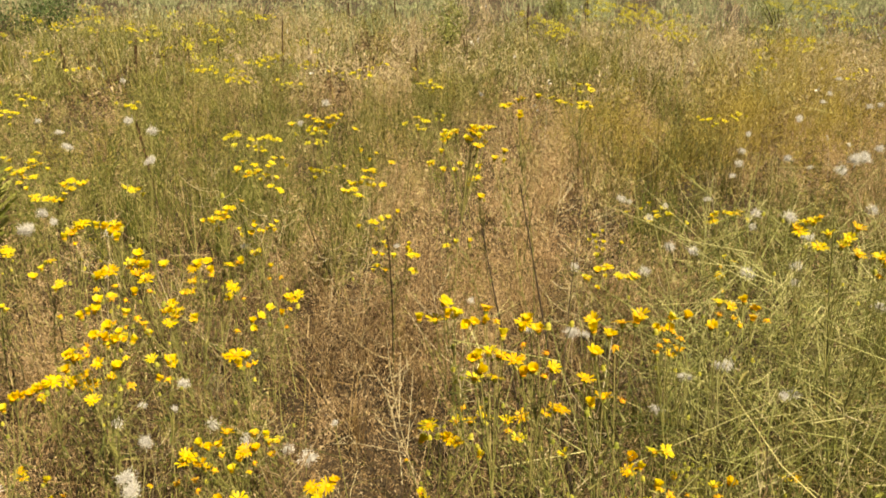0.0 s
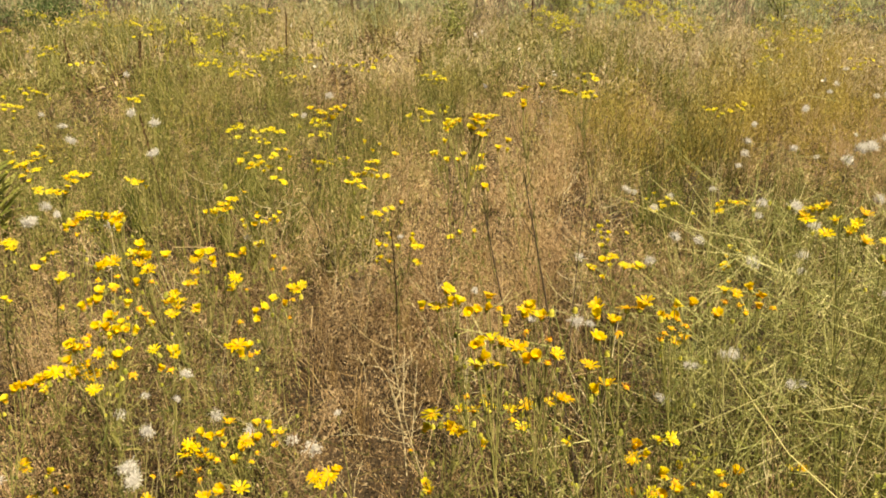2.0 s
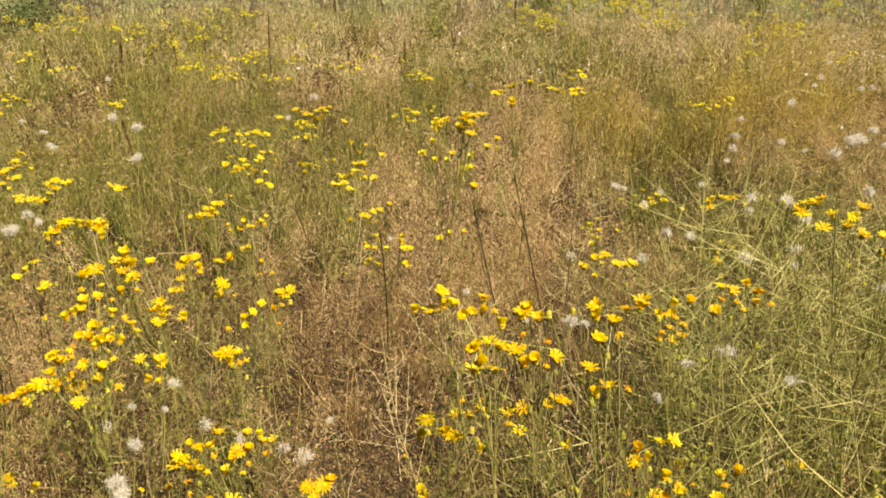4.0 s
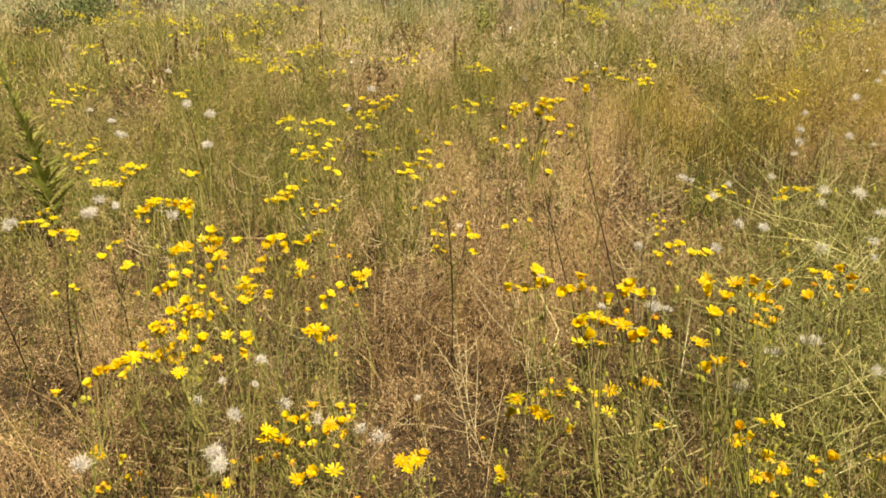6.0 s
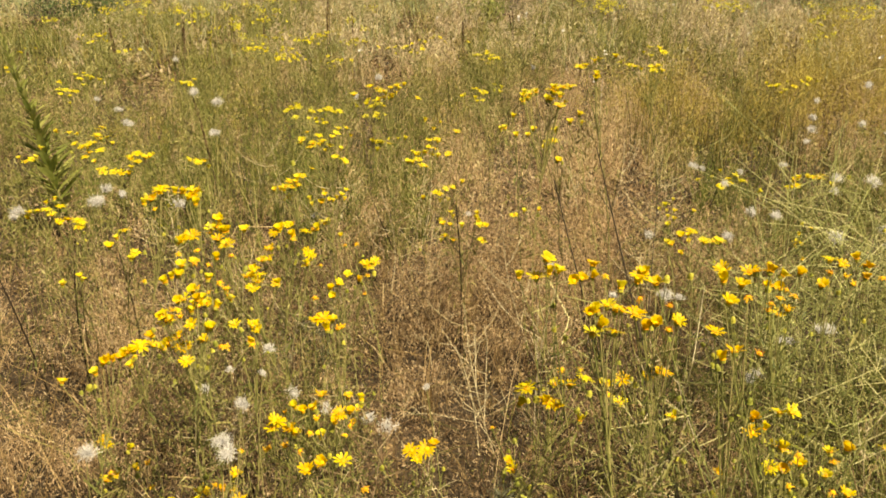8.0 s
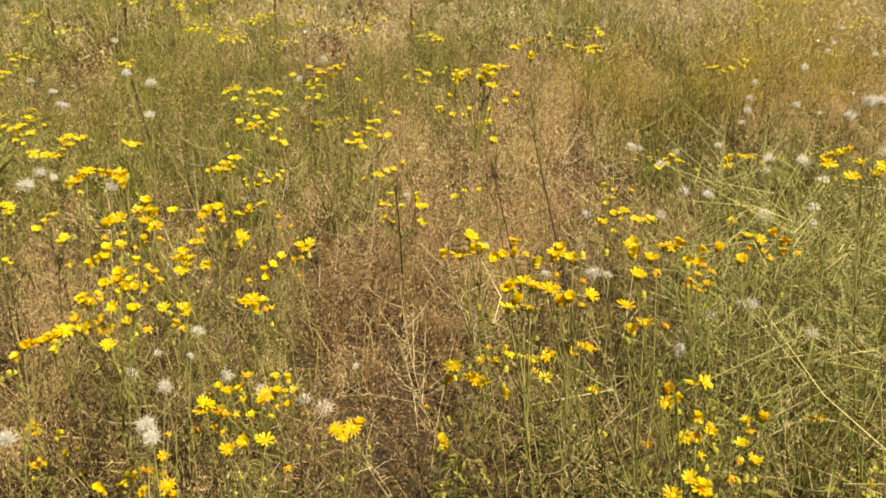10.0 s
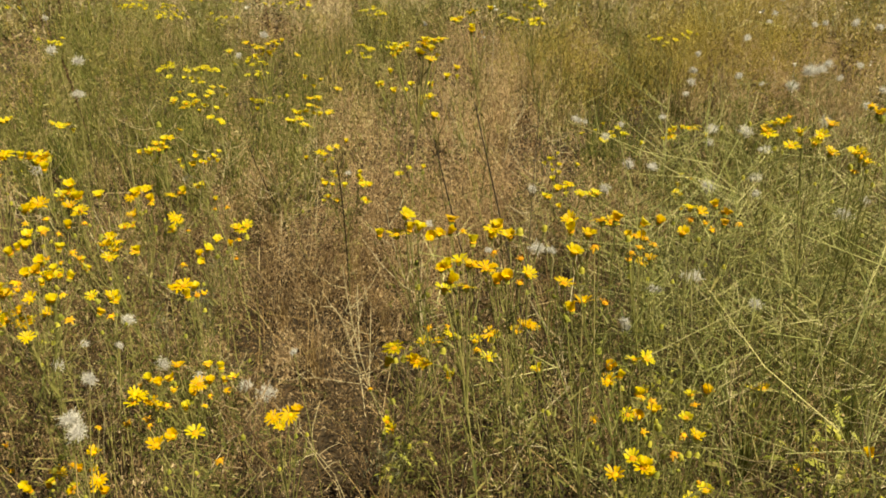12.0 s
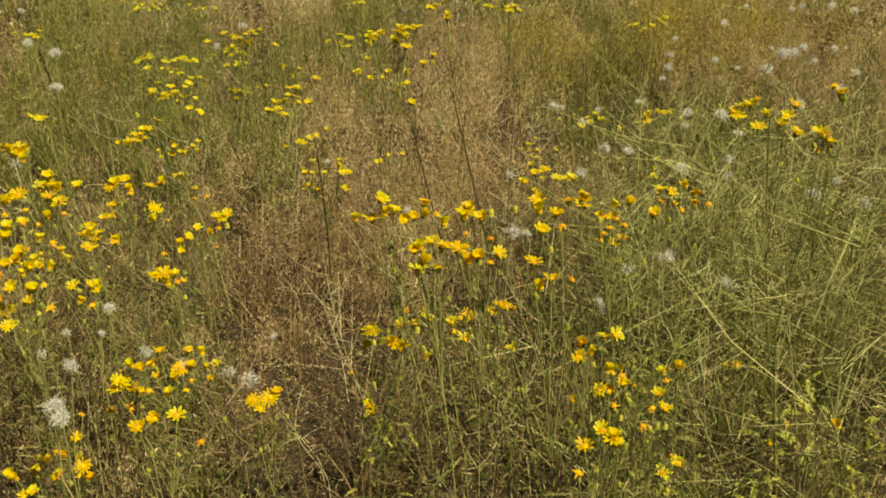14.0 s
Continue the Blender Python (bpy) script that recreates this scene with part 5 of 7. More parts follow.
ragwort((-0.339, 2.023), [("cup", -0.379, 1.988, 0.532), ("open", -0.375, 1.993, 0.534), ("cup", -0.367, 2.001, 0.535), ("open", -0.36, 2.011, 0.54), ("open", -0.34, 2.024, 0.538), ("cup", -0.364, 1.983, 0.515), ("bud", -0.364, 1.996, 0.525), ("cup", -0.363, 2.057, 0.538)])
ragwort((-0.114, 1.93), [("open", -0.193, 1.881, 0.643), ("open", -0.158, 1.897, 0.634), ("cup", -0.203, 1.867, 0.637), ("open", -0.177, 1.88, 0.631), ("open", -0.208, 1.858, 0.631), ("wilted", -0.131, 1.905, 0.623), ("open", -0.184, 1.874, 0.63), ("open", -0.218, 1.903, 0.657), ("cup", -0.203, 1.854, 0.636), ("bud", -0.141, 1.903, 0.629), ("wilted", -0.223, 1.807, 0.643), ("cup", -0.1, 1.94, 0.617), ("open", -0.159, 1.842, 0.624)])
ragwort((-0.138, 1.826), [("cup", -0.196, 1.85, 0.694), ("open", -0.195, 1.855, 0.698), ("cup", -0.183, 1.854, 0.688), ("wilted", -0.179, 1.868, 0.7), ("open", -0.156, 1.863, 0.678), ("cup", -0.133, 1.871, 0.67), ("wilted", -0.173, 1.863, 0.691), ("cup", -0.162, 1.898, 0.705), ("bud", -0.194, 1.819, 0.687), ("cup", -0.127, 1.871, 0.673), ("wilted", -0.095, 1.855, 0.652), ("open", -0.2, 1.863, 0.678)])
ragwort((-0.251, 2.093), [("cup", -0.332, 2.107, 0.591), ("cup", -0.305, 2.119, 0.585), ("cup", -0.298, 2.12, 0.58), ("cup", -0.306, 2.108, 0.573), ("cup", -0.283, 2.131, 0.581), ("cup", -0.268, 2.135, 0.575), ("wilted", -0.271, 2.112, 0.553), ("wilted", -0.308, 2.14, 0.608), ("cup", -0.331, 2.165, 0.582), ("open", -0.332, 2.127, 0.587), ("cup", -0.299, 2.141, 0.587), ("wilted", -0.33, 2.082, 0.585), ("wilted", -0.273, 2.193, 0.573), ("wilted", -0.3, 2.164, 0.589), ("cup", -0.282, 2.081, 0.63)])
ragwort((-0.741, 3.021), [("open", -0.251, 2.167, 0.523), ("cup", -0.268, 2.195, 0.564), ("cup", -0.281, 2.201, 0.579), ("wilted", -0.216, 2.191, 0.519), ("bud", -0.288, 2.177, 0.59)])
ragwort((-0.178, 2.088), [("open", -0.208, 2.159, 0.529), ("open", -0.198, 2.157, 0.522), ("wilted", -0.195, 2.128, 0.506), ("bud", -0.219, 2.132, 0.534)])
ragwort((-0.182, 2.152), [("open", -0.24, 2.211, 0.609), ("open", -0.229, 2.227, 0.618), ("open", -0.217, 2.216, 0.599), ("cup", -0.231, 2.217, 0.609), ("open", -0.217, 2.226, 0.611), ("open", -0.224, 2.203, 0.589), ("cup", -0.182, 2.229, 0.592), ("wilted", -0.278, 2.174, 0.609), ("bud", -0.23, 2.228, 0.611), ("wilted", -0.183, 2.221, 0.596), ("cup", -0.256, 2.278, 0.597), ("bud", -0.246, 2.224, 0.622), ("wilted", -0.269, 2.178, 0.595)])
ragwort((-0.301, 2.112), [("cup", -0.358, 2.112, 0.627), ("cup", -0.35, 2.123, 0.633), ("cup", -0.341, 2.132, 0.635), ("cup", -0.291, 2.155, 0.623), ("wilted", -0.321, 2.162, 0.651), ("wilted", -0.298, 2.172, 0.645), ("wilted", -0.394, 2.1, 0.629), ("wilted", -0.363, 2.123, 0.629), ("cup", -0.339, 2.144, 0.65), ("cup", -0.33, 2.175, 0.645), ("wilted", -0.268, 2.212, 0.653)])
ragwort((-0.255, 2.28), [("open", -0.339, 2.265, 0.685), ("open", -0.33, 2.272, 0.687), ("cup", -0.309, 2.276, 0.678), ("open", -0.321, 2.258, 0.666), ("open", -0.302, 2.259, 0.655), ("open", -0.322, 2.272, 0.682), ("cup", -0.328, 2.282, 0.7), ("wilted", -0.339, 2.263, 0.677), ("cup", -0.313, 2.273, 0.678), ("cup", -0.343, 2.308, 0.672), ("cup", -0.272, 2.28, 0.683)])
ragwort((-0.286, 2.223), [("cup", -0.37, 2.189, 0.678), ("cup", -0.364, 2.195, 0.68), ("open", -0.35, 2.21, 0.686), ("wilted", -0.334, 2.198, 0.662), ("cup", -0.299, 2.206, 0.646), ("wilted", -0.363, 2.176, 0.66), ("bud", -0.346, 2.146, 0.702), ("bud", -0.323, 2.236, 0.701), ("wilted", -0.294, 2.246, 0.665), ("cup", -0.369, 2.208, 0.676)])
ragwort((-0.132, 2.299), [("open", -0.196, 2.266, 0.69), ("cup", -0.19, 2.274, 0.694), ("cup", -0.176, 2.284, 0.698), ("cup", -0.162, 2.276, 0.681), ("wilted", -0.206, 2.31, 0.681), ("wilted", -0.172, 2.291, 0.699), ("wilted", -0.158, 2.265, 0.679)])
ragwort((-0.218, 2.462), [("open", -0.238, 2.512, 0.602), ("cup", -0.215, 2.527, 0.607), ("open", -0.302, 2.456, 0.573), ("open", -0.314, 2.433, 0.553), ("open", -0.299, 2.441, 0.554), ("wilted", -0.231, 2.541, 0.597), ("wilted", -0.239, 2.557, 0.594), ("bud", -0.275, 2.438, 0.587), ("open", -0.216, 2.475, 0.563)])
ragwort((-0.323, 2.923), [("open", -0.362, 2.924, 0.472), ("open", -0.354, 2.93, 0.474), ("wilted", -0.358, 2.948, 0.474), ("wilted", -0.307, 2.909, 0.447)])
ragwort((-0.073, 2.515), [("open", -0.11, 2.55, 0.518), ("open", -0.088, 2.56, 0.521), ("open", -0.097, 2.551, 0.515), ("wilted", -0.161, 2.563, 0.556), ("wilted", -0.137, 2.573, 0.558), ("bud", -0.089, 2.558, 0.495)])
ragwort((-0.089, 2.449), [("cup", -0.124, 2.469, 0.521), ("cup", -0.139, 2.45, 0.506), ("cup", -0.096, 2.472, 0.511), ("wilted", -0.08, 2.485, 0.519), ("wilted", -0.078, 2.456, 0.485), ("cup", -0.144, 2.429, 0.484), ("wilted", -0.182, 2.413, 0.484), ("open", -0.214, 2.452, 0.544), ("wilted", -0.184, 2.462, 0.542), ("cup", -0.152, 2.433, 0.5), ("bud", -0.096, 2.48, 0.507), ("bud", -0.122, 2.46, 0.487), ("cup", -0.21, 2.45, 0.55)])
ragwort((0.034, 2.042), [("open", -0.036, 2.083, 0.597), ("open", -0.027, 2.088, 0.599), ("cup", -0.018, 2.079, 0.584), ("wilted", 0.006, 2.092, 0.586), ("cup", -0.025, 2.122, 0.581), ("wilted", 0.021, 2.034, 0.612)])
ragwort((-0.424, 2.315), [("open", -0.48, 2.281, 0.731), ("open", -0.475, 2.288, 0.734), ("open", -0.468, 2.306, 0.748), ("open", -0.469, 2.301, 0.743), ("bud", -0.515, 2.317, 0.727), ("wilted", -0.47, 2.275, 0.712), ("cup", -0.484, 2.263, 0.727)])
ragwort((-0.352, 2.296), [("cup", -0.44, 2.337, 0.732), ("open", -0.424, 2.351, 0.735), ("open", -0.415, 2.353, 0.731), ("cup", -0.426, 2.336, 0.721), ("cup", -0.42, 2.343, 0.724), ("cup", -0.39, 2.303, 0.722), ("cup", -0.414, 2.362, 0.725), ("open", -0.458, 2.376, 0.721), ("cup", -0.442, 2.313, 0.741), ("bud", -0.406, 2.35, 0.729)])
ragwort((-0.345, 2.792), [("open", -0.399, 2.767, 0.626), ("open", -0.383, 2.772, 0.623), ("open", -0.371, 2.782, 0.627), ("open", -0.392, 2.779, 0.635), ("wilted", -0.411, 2.758, 0.622), ("open", -0.365, 2.802, 0.646), ("open", -0.347, 2.825, 0.662), ("wilted", -0.419, 2.741, 0.623), ("bud", -0.375, 2.772, 0.62), ("wilted", -0.374, 2.781, 0.637), ("cup", -0.402, 2.762, 0.616), ("cup", -0.375, 2.791, 0.645), ("bud", -0.385, 2.791, 0.685)])
ragwort((-0.295, 2.864), [("wilted", -0.372, 2.857, 0.567), ("wilted", -0.322, 2.875, 0.562), ("wilted", -0.284, 2.893, 0.562), ("wilted", -0.342, 2.886, 0.584), ("wilted", -0.362, 2.85, 0.554), ("wilted", -0.303, 2.887, 0.566), ("wilted", -0.285, 2.909, 0.582), ("open", -0.409, 2.8, 0.584), ("cup", -0.336, 2.856, 0.559), ("wilted", -0.326, 2.853, 0.583), ("wilted", -0.312, 2.88, 0.559), ("wilted", -0.288, 2.883, 0.576)])
ragwort((-0.477, 3.348), [("open", -0.586, 3.32, 0.613), ("open", -0.55, 3.325, 0.601), ("open", -0.523, 3.341, 0.606), ("open", -0.496, 3.363, 0.618), ("open", -0.538, 3.349, 0.622), ("open", -0.484, 3.388, 0.641), ("open", -0.556, 3.315, 0.592), ("open", -0.447, 3.328, 0.554), ("open", -0.474, 3.324, 0.562), ("open", -0.498, 3.342, 0.594), ("open", -0.577, 3.345, 0.634), ("open", -0.599, 3.338, 0.599), ("open", -0.576, 3.396, 0.576), ("cup", -0.555, 3.331, 0.601), ("open", -0.531, 3.333, 0.598), ("open", -0.456, 3.395, 0.644), ("open", -0.469, 3.329, 0.639), ("cup", -0.444, 3.395, 0.617), ("open", -0.526, 3.352, 0.605), ("open", -0.436, 3.314, 0.55), ("wilted", -0.512, 3.336, 0.578), ("cup", -0.464, 3.349, 0.583)])
ragwort((-0.656, 3.743), [("open", -0.801, 3.69, 0.627), ("open", -0.779, 3.703, 0.632), ("open", -0.767, 3.716, 0.64), ("open", -0.714, 3.719, 0.619), ("open", -0.686, 3.732, 0.62), ("open", -0.668, 3.744, 0.625), ("open", -0.638, 3.751, 0.619), ("open", -0.619, 3.76, 0.62), ("wilted", -0.718, 3.699, 0.598), ("wilted", -0.687, 3.701, 0.584), ("wilted", -0.67, 3.715, 0.593), ("open", -0.755, 3.699, 0.638), ("bud", -0.73, 3.756, 0.628), ("cup", -0.781, 3.731, 0.643), ("open", -0.805, 3.737, 0.631), ("open", -0.661, 3.717, 0.635), ("open", -0.659, 3.762, 0.629), ("bud", -0.636, 3.662, 0.627), ("open", -0.58, 3.84, 0.626), ("open", -0.746, 3.643, 0.612), ("open", -0.66, 3.714, 0.583), ("cup", -0.702, 3.732, 0.59)])
ragwort((-0.205, 3.456), [("open", -0.226, 3.523, 0.542), ("open", -0.24, 3.502, 0.522), ("cup", -0.257, 3.491, 0.514), ("open", -0.224, 3.493, 0.506), ("open", -0.209, 3.495, 0.502), ("open", -0.197, 3.528, 0.538), ("cup", -0.177, 3.525, 0.534), ("cup", -0.229, 3.557, 0.534), ("cup", -0.251, 3.545, 0.53), ("wilted", -0.268, 3.529, 0.54), ("cup", -0.273, 3.485, 0.517), ("bud", -0.226, 3.417, 0.505), ("cup", -0.264, 3.471, 0.52), ("open", -0.203, 3.585, 0.544)])
ragwort((0.036, 3.237), [("cup", 0.015, 3.271, 0.422), ("cup", 0.022, 3.256, 0.403), ("cup", 0.032, 3.25, 0.393), ("cup", 0.026, 3.204, 0.43), ("cup", 0.052, 3.234, 0.397), ("open", -0.075, 3.295, 0.413), ("open", 0.048, 3.199, 0.361)])
ragwort((-0.037, 3.212), [("wilted", -0.096, 3.234, 0.403), ("wilted", -0.064, 3.232, 0.391), ("wilted", -0.029, 3.239, 0.392), ("wilted", -0.082, 3.194, 0.35), ("wilted", -0.071, 3.206, 0.362), ("cup", -0.067, 3.292, 0.399), ("cup", -0.085, 3.229, 0.393), ("open", 0.031, 3.231, 0.398), ("cup", -0.021, 3.216, 0.398), ("bud", -0.156, 3.209, 0.309), ("open", -0.075, 3.207, 0.362), ("open", -0.051, 3.23, 0.341)])
ragwort((-0.147, 3.593), [("cup", -0.228, 3.517, 0.381), ("open", -0.187, 3.541, 0.398), ("open", -0.156, 3.556, 0.406), ("open", -0.134, 3.565, 0.411), ("wilted", -0.141, 3.536, 0.378), ("wilted", -0.244, 3.571, 0.361), ("open", -0.186, 3.599, 0.374), ("bud", -0.185, 3.548, 0.393), ("cup", -0.099, 3.562, 0.435), ("cup", -0.179, 3.571, 0.358)])
ragwort((0.188, 3.343), [("cup", 0.151, 3.368, 0.411), ("cup", 0.196, 3.379, 0.416), ("open", 0.119, 3.378, 0.391), ("bud", 0.193, 3.4, 0.392)])
ragwort((0.642, 3.621), [("cup", 0.582, 3.663, 0.359), ("cup", 0.631, 3.661, 0.357), ("wilted", 0.606, 3.66, 0.356), ("cup", 0.633, 3.642, 0.334), ("wilted", 0.624, 3.687, 0.39), ("cup", 0.596, 3.664, 0.376), ("cup", 0.61, 3.62, 0.348), ("open", 0.602, 3.694, 0.371), ("cup", 0.611, 3.608, 0.324), ("cup", 0.692, 3.643, 0.366)])
ragwort((0.697, 2.823), [("cup", 0.586, 2.841, 0.531), ("cup", 0.596, 2.839, 0.529), ("cup", 0.615, 2.854, 0.548), ("open", 0.642, 2.862, 0.56), ("wilted", 0.637, 2.845, 0.538), ("open", 0.671, 2.848, 0.543), ("open", 0.695, 2.847, 0.542), ("open", 0.713, 2.847, 0.543), ("wilted", 0.622, 2.826, 0.513), ("open", 0.619, 2.878, 0.546), ("wilted", 0.634, 2.839, 0.557), ("wilted", 0.673, 2.826, 0.544), ("cup", 0.707, 2.88, 0.534), ("bud", 0.699, 2.8, 0.507)])
ragwort((1.053, 3.563), [("cup", 1.041, 3.63, 0.353), ("cup", 1.031, 3.609, 0.325), ("cup", 1.024, 3.58, 0.288), ("cup", 1.038, 3.585, 0.297), ("open", 1.071, 3.616, 0.347), ("cup", 1.009, 3.544, 0.313), ("cup", 1.025, 3.461, 0.291), ("cup", 1.023, 3.574, 0.31)])
ragwort((0.845, 3.808), [("open", 0.786, 3.811, 0.419), ("open", 0.81, 3.824, 0.438), ("open", 0.833, 3.833, 0.452), ("open", 0.863, 3.818, 0.437), ("open", 0.815, 3.813, 0.425), ("wilted", 0.776, 3.807, 0.414), ("cup", 0.85, 3.813, 0.435), ("wilted", 0.761, 3.898, 0.422), ("cup", 0.786, 3.872, 0.454), ("cup", 0.84, 3.848, 0.45), ("cup", 0.923, 3.853, 0.394), ("open", 0.708, 3.85, 0.422), ("open", 0.784, 3.742, 0.433)])
ragwort((1.022, 3.437), [("open", 0.949, 3.371, 0.567), ("open", 0.954, 3.363, 0.557), ("open", 1.004, 3.375, 0.582), ("open", 1.02, 3.373, 0.583), ("wilted", 1.052, 3.357, 0.569), ("cup", 0.942, 3.331, 0.583), ("wilted", 0.931, 3.355, 0.551), ("cup", 0.974, 3.32, 0.597), ("cup", 0.961, 3.376, 0.578), ("open", 1.038, 3.433, 0.576), ("bud", 1.097, 3.374, 0.591)])
ragwort((-0.882, 2.71), [("cup", -0.734, 2.497, 0.546), ("open", -0.723, 2.519, 0.56), ("open", -0.687, 2.497, 0.511), ("wilted", -0.688, 2.489, 0.503), ("cup", -0.722, 2.449, 0.543), ("bud", -0.742, 2.524, 0.554), ("bud", -0.674, 2.517, 0.508), ("cup", -0.687, 2.477, 0.503)])
ragwort((-1.033, 2.79), [("open", -1.076, 2.792, 0.469), ("open", -1.06, 2.792, 0.457), ("open", -1.063, 2.781, 0.449), ("open", -1.073, 2.803, 0.458), ("bud", -1.018, 2.743, 0.451)])
ragwort((-1.097, 3.108), [("open", -1.099, 3.117, 0.567), ("open", -1.075, 3.124, 0.557), ("open", -1.058, 3.145, 0.566), ("open", -0.942, 3.212, 0.549), ("open", -0.92, 3.223, 0.544), ("open", -1.154, 3.047, 0.536), ("open", -1.127, 3.064, 0.534), ("open", -1.105, 3.073, 0.527), ("open", -1.207, 3.107, 0.636), ("open", -1.256, 3.083, 0.647), ("open", -1.23, 3.063, 0.608), ("open", -1.213, 3.082, 0.614), ("open", -1.191, 3.11, 0.627), ("open", -1.181, 3.087, 0.597), ("wilted", -1.1, 3.17, 0.575), ("cup", -1.032, 3.127, 0.577), ("open", -1.082, 3.131, 0.58), ("cup", -1.094, 3.094, 0.523), ("open", -1.209, 3.169, 0.62), ("bud", -1.245, 3.13, 0.61), ("bud", -1.242, 3.025, 0.602), ("cup", -1.241, 3.106, 0.594), ("wilted", -1.155, 3.015, 0.579)])
ragwort((-0.153, 3.474), [("open", -0.199, 3.504, 0.593), ("open", -0.171, 3.507, 0.588), ("cup", -0.193, 3.533, 0.626), ("open", -0.176, 3.513, 0.596), ("open", -0.117, 3.545, 0.616), ("cup", -0.233, 3.448, 0.555), ("open", -0.187, 3.447, 0.583), ("cup", -0.225, 3.54, 0.653), ("open", -0.116, 3.425, 0.567), ("wilted", -0.17, 3.535, 0.648)])
ragwort((-0.367, 3.707), [("cup", -0.463, 3.68, 0.533), ("cup", -0.428, 3.684, 0.524), ("wilted", -0.405, 3.702, 0.536), ("wilted", -0.377, 3.715, 0.539), ("open", -0.42, 3.744, 0.51), ("cup", -0.428, 3.626, 0.515), ("open", -0.441, 3.672, 0.533), ("cup", -0.424, 3.68, 0.53), ("cup", -0.351, 3.725, 0.54)])
ragwort((0.23, 3.061), [("cup", 0.122, 3.054, 0.746), ("cup", 0.132, 3.058, 0.749), ("cup", 0.165, 3.051, 0.733), ("wilted", 0.196, 3.057, 0.733), ("cup", 0.209, 3.071, 0.747), ("cup", 0.15, 3.085, 0.777)])
ragwort((0.331, 3.566), [("open", 0.273, 2.879, 0.758), ("open", 0.286, 2.884, 0.762), ("cup", 0.287, 2.902, 0.785), ("cup", 0.302, 2.852, 0.72), ("cup", 0.267, 2.868, 0.746), ("wilted", 0.352, 2.898, 0.809), ("bud", 0.318, 2.814, 0.726)])
ragwort((0.57, 2.969), [("cup", 0.334, 3.048, 0.8), ("cup", 0.311, 3.031, 0.781)])
ragwort((-0.194, 4.528), [("cup", -0.254, 4.536, 0.55), ("open", -0.244, 4.562, 0.579), ("open", -0.212, 4.563, 0.572), ("cup", -0.244, 4.525, 0.534), ("open", -0.27, 4.562, 0.585), ("cup", -0.149, 4.577, 0.573), ("cup", -0.145, 4.593, 0.591), ("wilted", -0.299, 4.514, 0.566), ("open", -0.233, 4.607, 0.552), ("open", -0.227, 4.547, 0.575), ("open", -0.267, 4.592, 0.58), ("open", -0.214, 4.501, 0.543), ("cup", -0.252, 4.528, 0.546), ("open", -0.312, 4.528, 0.556), ("bud", -0.172, 4.563, 0.584), ("open", -0.181, 4.605, 0.601)])
ragwort((0.327, 2.761), [("open", 0.293, 2.73, 0.916), ("open", 0.305, 2.735, 0.92), ("open", 0.318, 2.738, 0.923), ("open", 0.333, 2.742, 0.925), ("open", 0.299, 2.728, 0.913), ("cup", 0.292, 2.714, 0.897), ("cup", 0.285, 2.715, 0.899), ("open", 0.313, 2.707, 0.885), ("open", 0.24, 2.711, 0.901), ("cup", 0.232, 2.703, 0.893), ("cup", 0.258, 2.722, 0.912), ("open", 0.245, 2.717, 0.908), ("cup", 0.295, 2.738, 0.921), ("wilted", 0.231, 2.719, 0.912), ("cup", 0.312, 2.732, 0.906), ("cup", 0.313, 2.715, 0.907), ("wilted", 0.322, 2.753, 0.885), ("wilted", 0.233, 2.711, 0.908), ("wilted", 0.234, 2.675, 0.911)])
ragwort((0.432, 3.118), [("open", 0.328, 3.056, 0.924), ("open", 0.342, 3.061, 0.928), ("open", 0.364, 3.072, 0.939), ("open", 0.374, 3.076, 0.944), ("cup", 0.371, 3.047, 0.908), ("cup", 0.372, 3.039, 0.898), ("cup", 0.415, 3.086, 0.949)])
ragwort((0.555, 3.665), [("open", 0.515, 3.651, 0.842), ("open", 0.533, 3.656, 0.849), ("open", 0.46, 3.651, 0.843), ("open", 0.441, 3.653, 0.846), ("open", 0.5, 3.699, 0.902), ("wilted", 0.483, 3.685, 0.885), ("cup", 0.545, 3.668, 0.83), ("open", 0.517, 3.601, 0.841), ("open", 0.506, 3.744, 0.868), ("cup", 0.478, 3.74, 0.821), ("open", 0.411, 3.667, 0.857), ("cup", 0.531, 3.663, 0.902), ("open", 0.542, 3.61, 0.898)])
ragwort((1.159, 4.8), [("open", 1.157, 4.75, 0.646), ("open", 1.18, 4.753, 0.654), ("open", 1.031, 4.751, 0.622), ("open", 1.062, 4.751, 0.629), ("open", 1.091, 4.733, 0.613), ("open", 1.126, 4.739, 0.626), ("open", 1.177, 4.736, 0.636), ("open", 1.186, 4.762, 0.662), ("wilted", 1.216, 4.739, 0.653), ("cup", 1.058, 4.763, 0.617), ("cup", 1.01, 4.718, 0.638), ("wilted", 1.083, 4.783, 0.589), ("wilted", 1.108, 4.822, 0.633)])
ragwort((-0.217, 4.871), [("open", -0.304, 4.866, 0.693), ("open", -0.273, 4.878, 0.701), ("open", -0.245, 4.878, 0.694), ("open", -0.287, 4.855, 0.677), ("cup", -0.252, 4.861, 0.675), ("open", -0.339, 4.914, 0.685), ("cup", -0.274, 4.896, 0.706), ("open", -0.309, 4.863, 0.699), ("open", -0.266, 4.864, 0.702), ("cup", -0.236, 4.875, 0.677), ("open", -0.264, 4.87, 0.657), ("open", -0.211, 4.832, 0.686)])
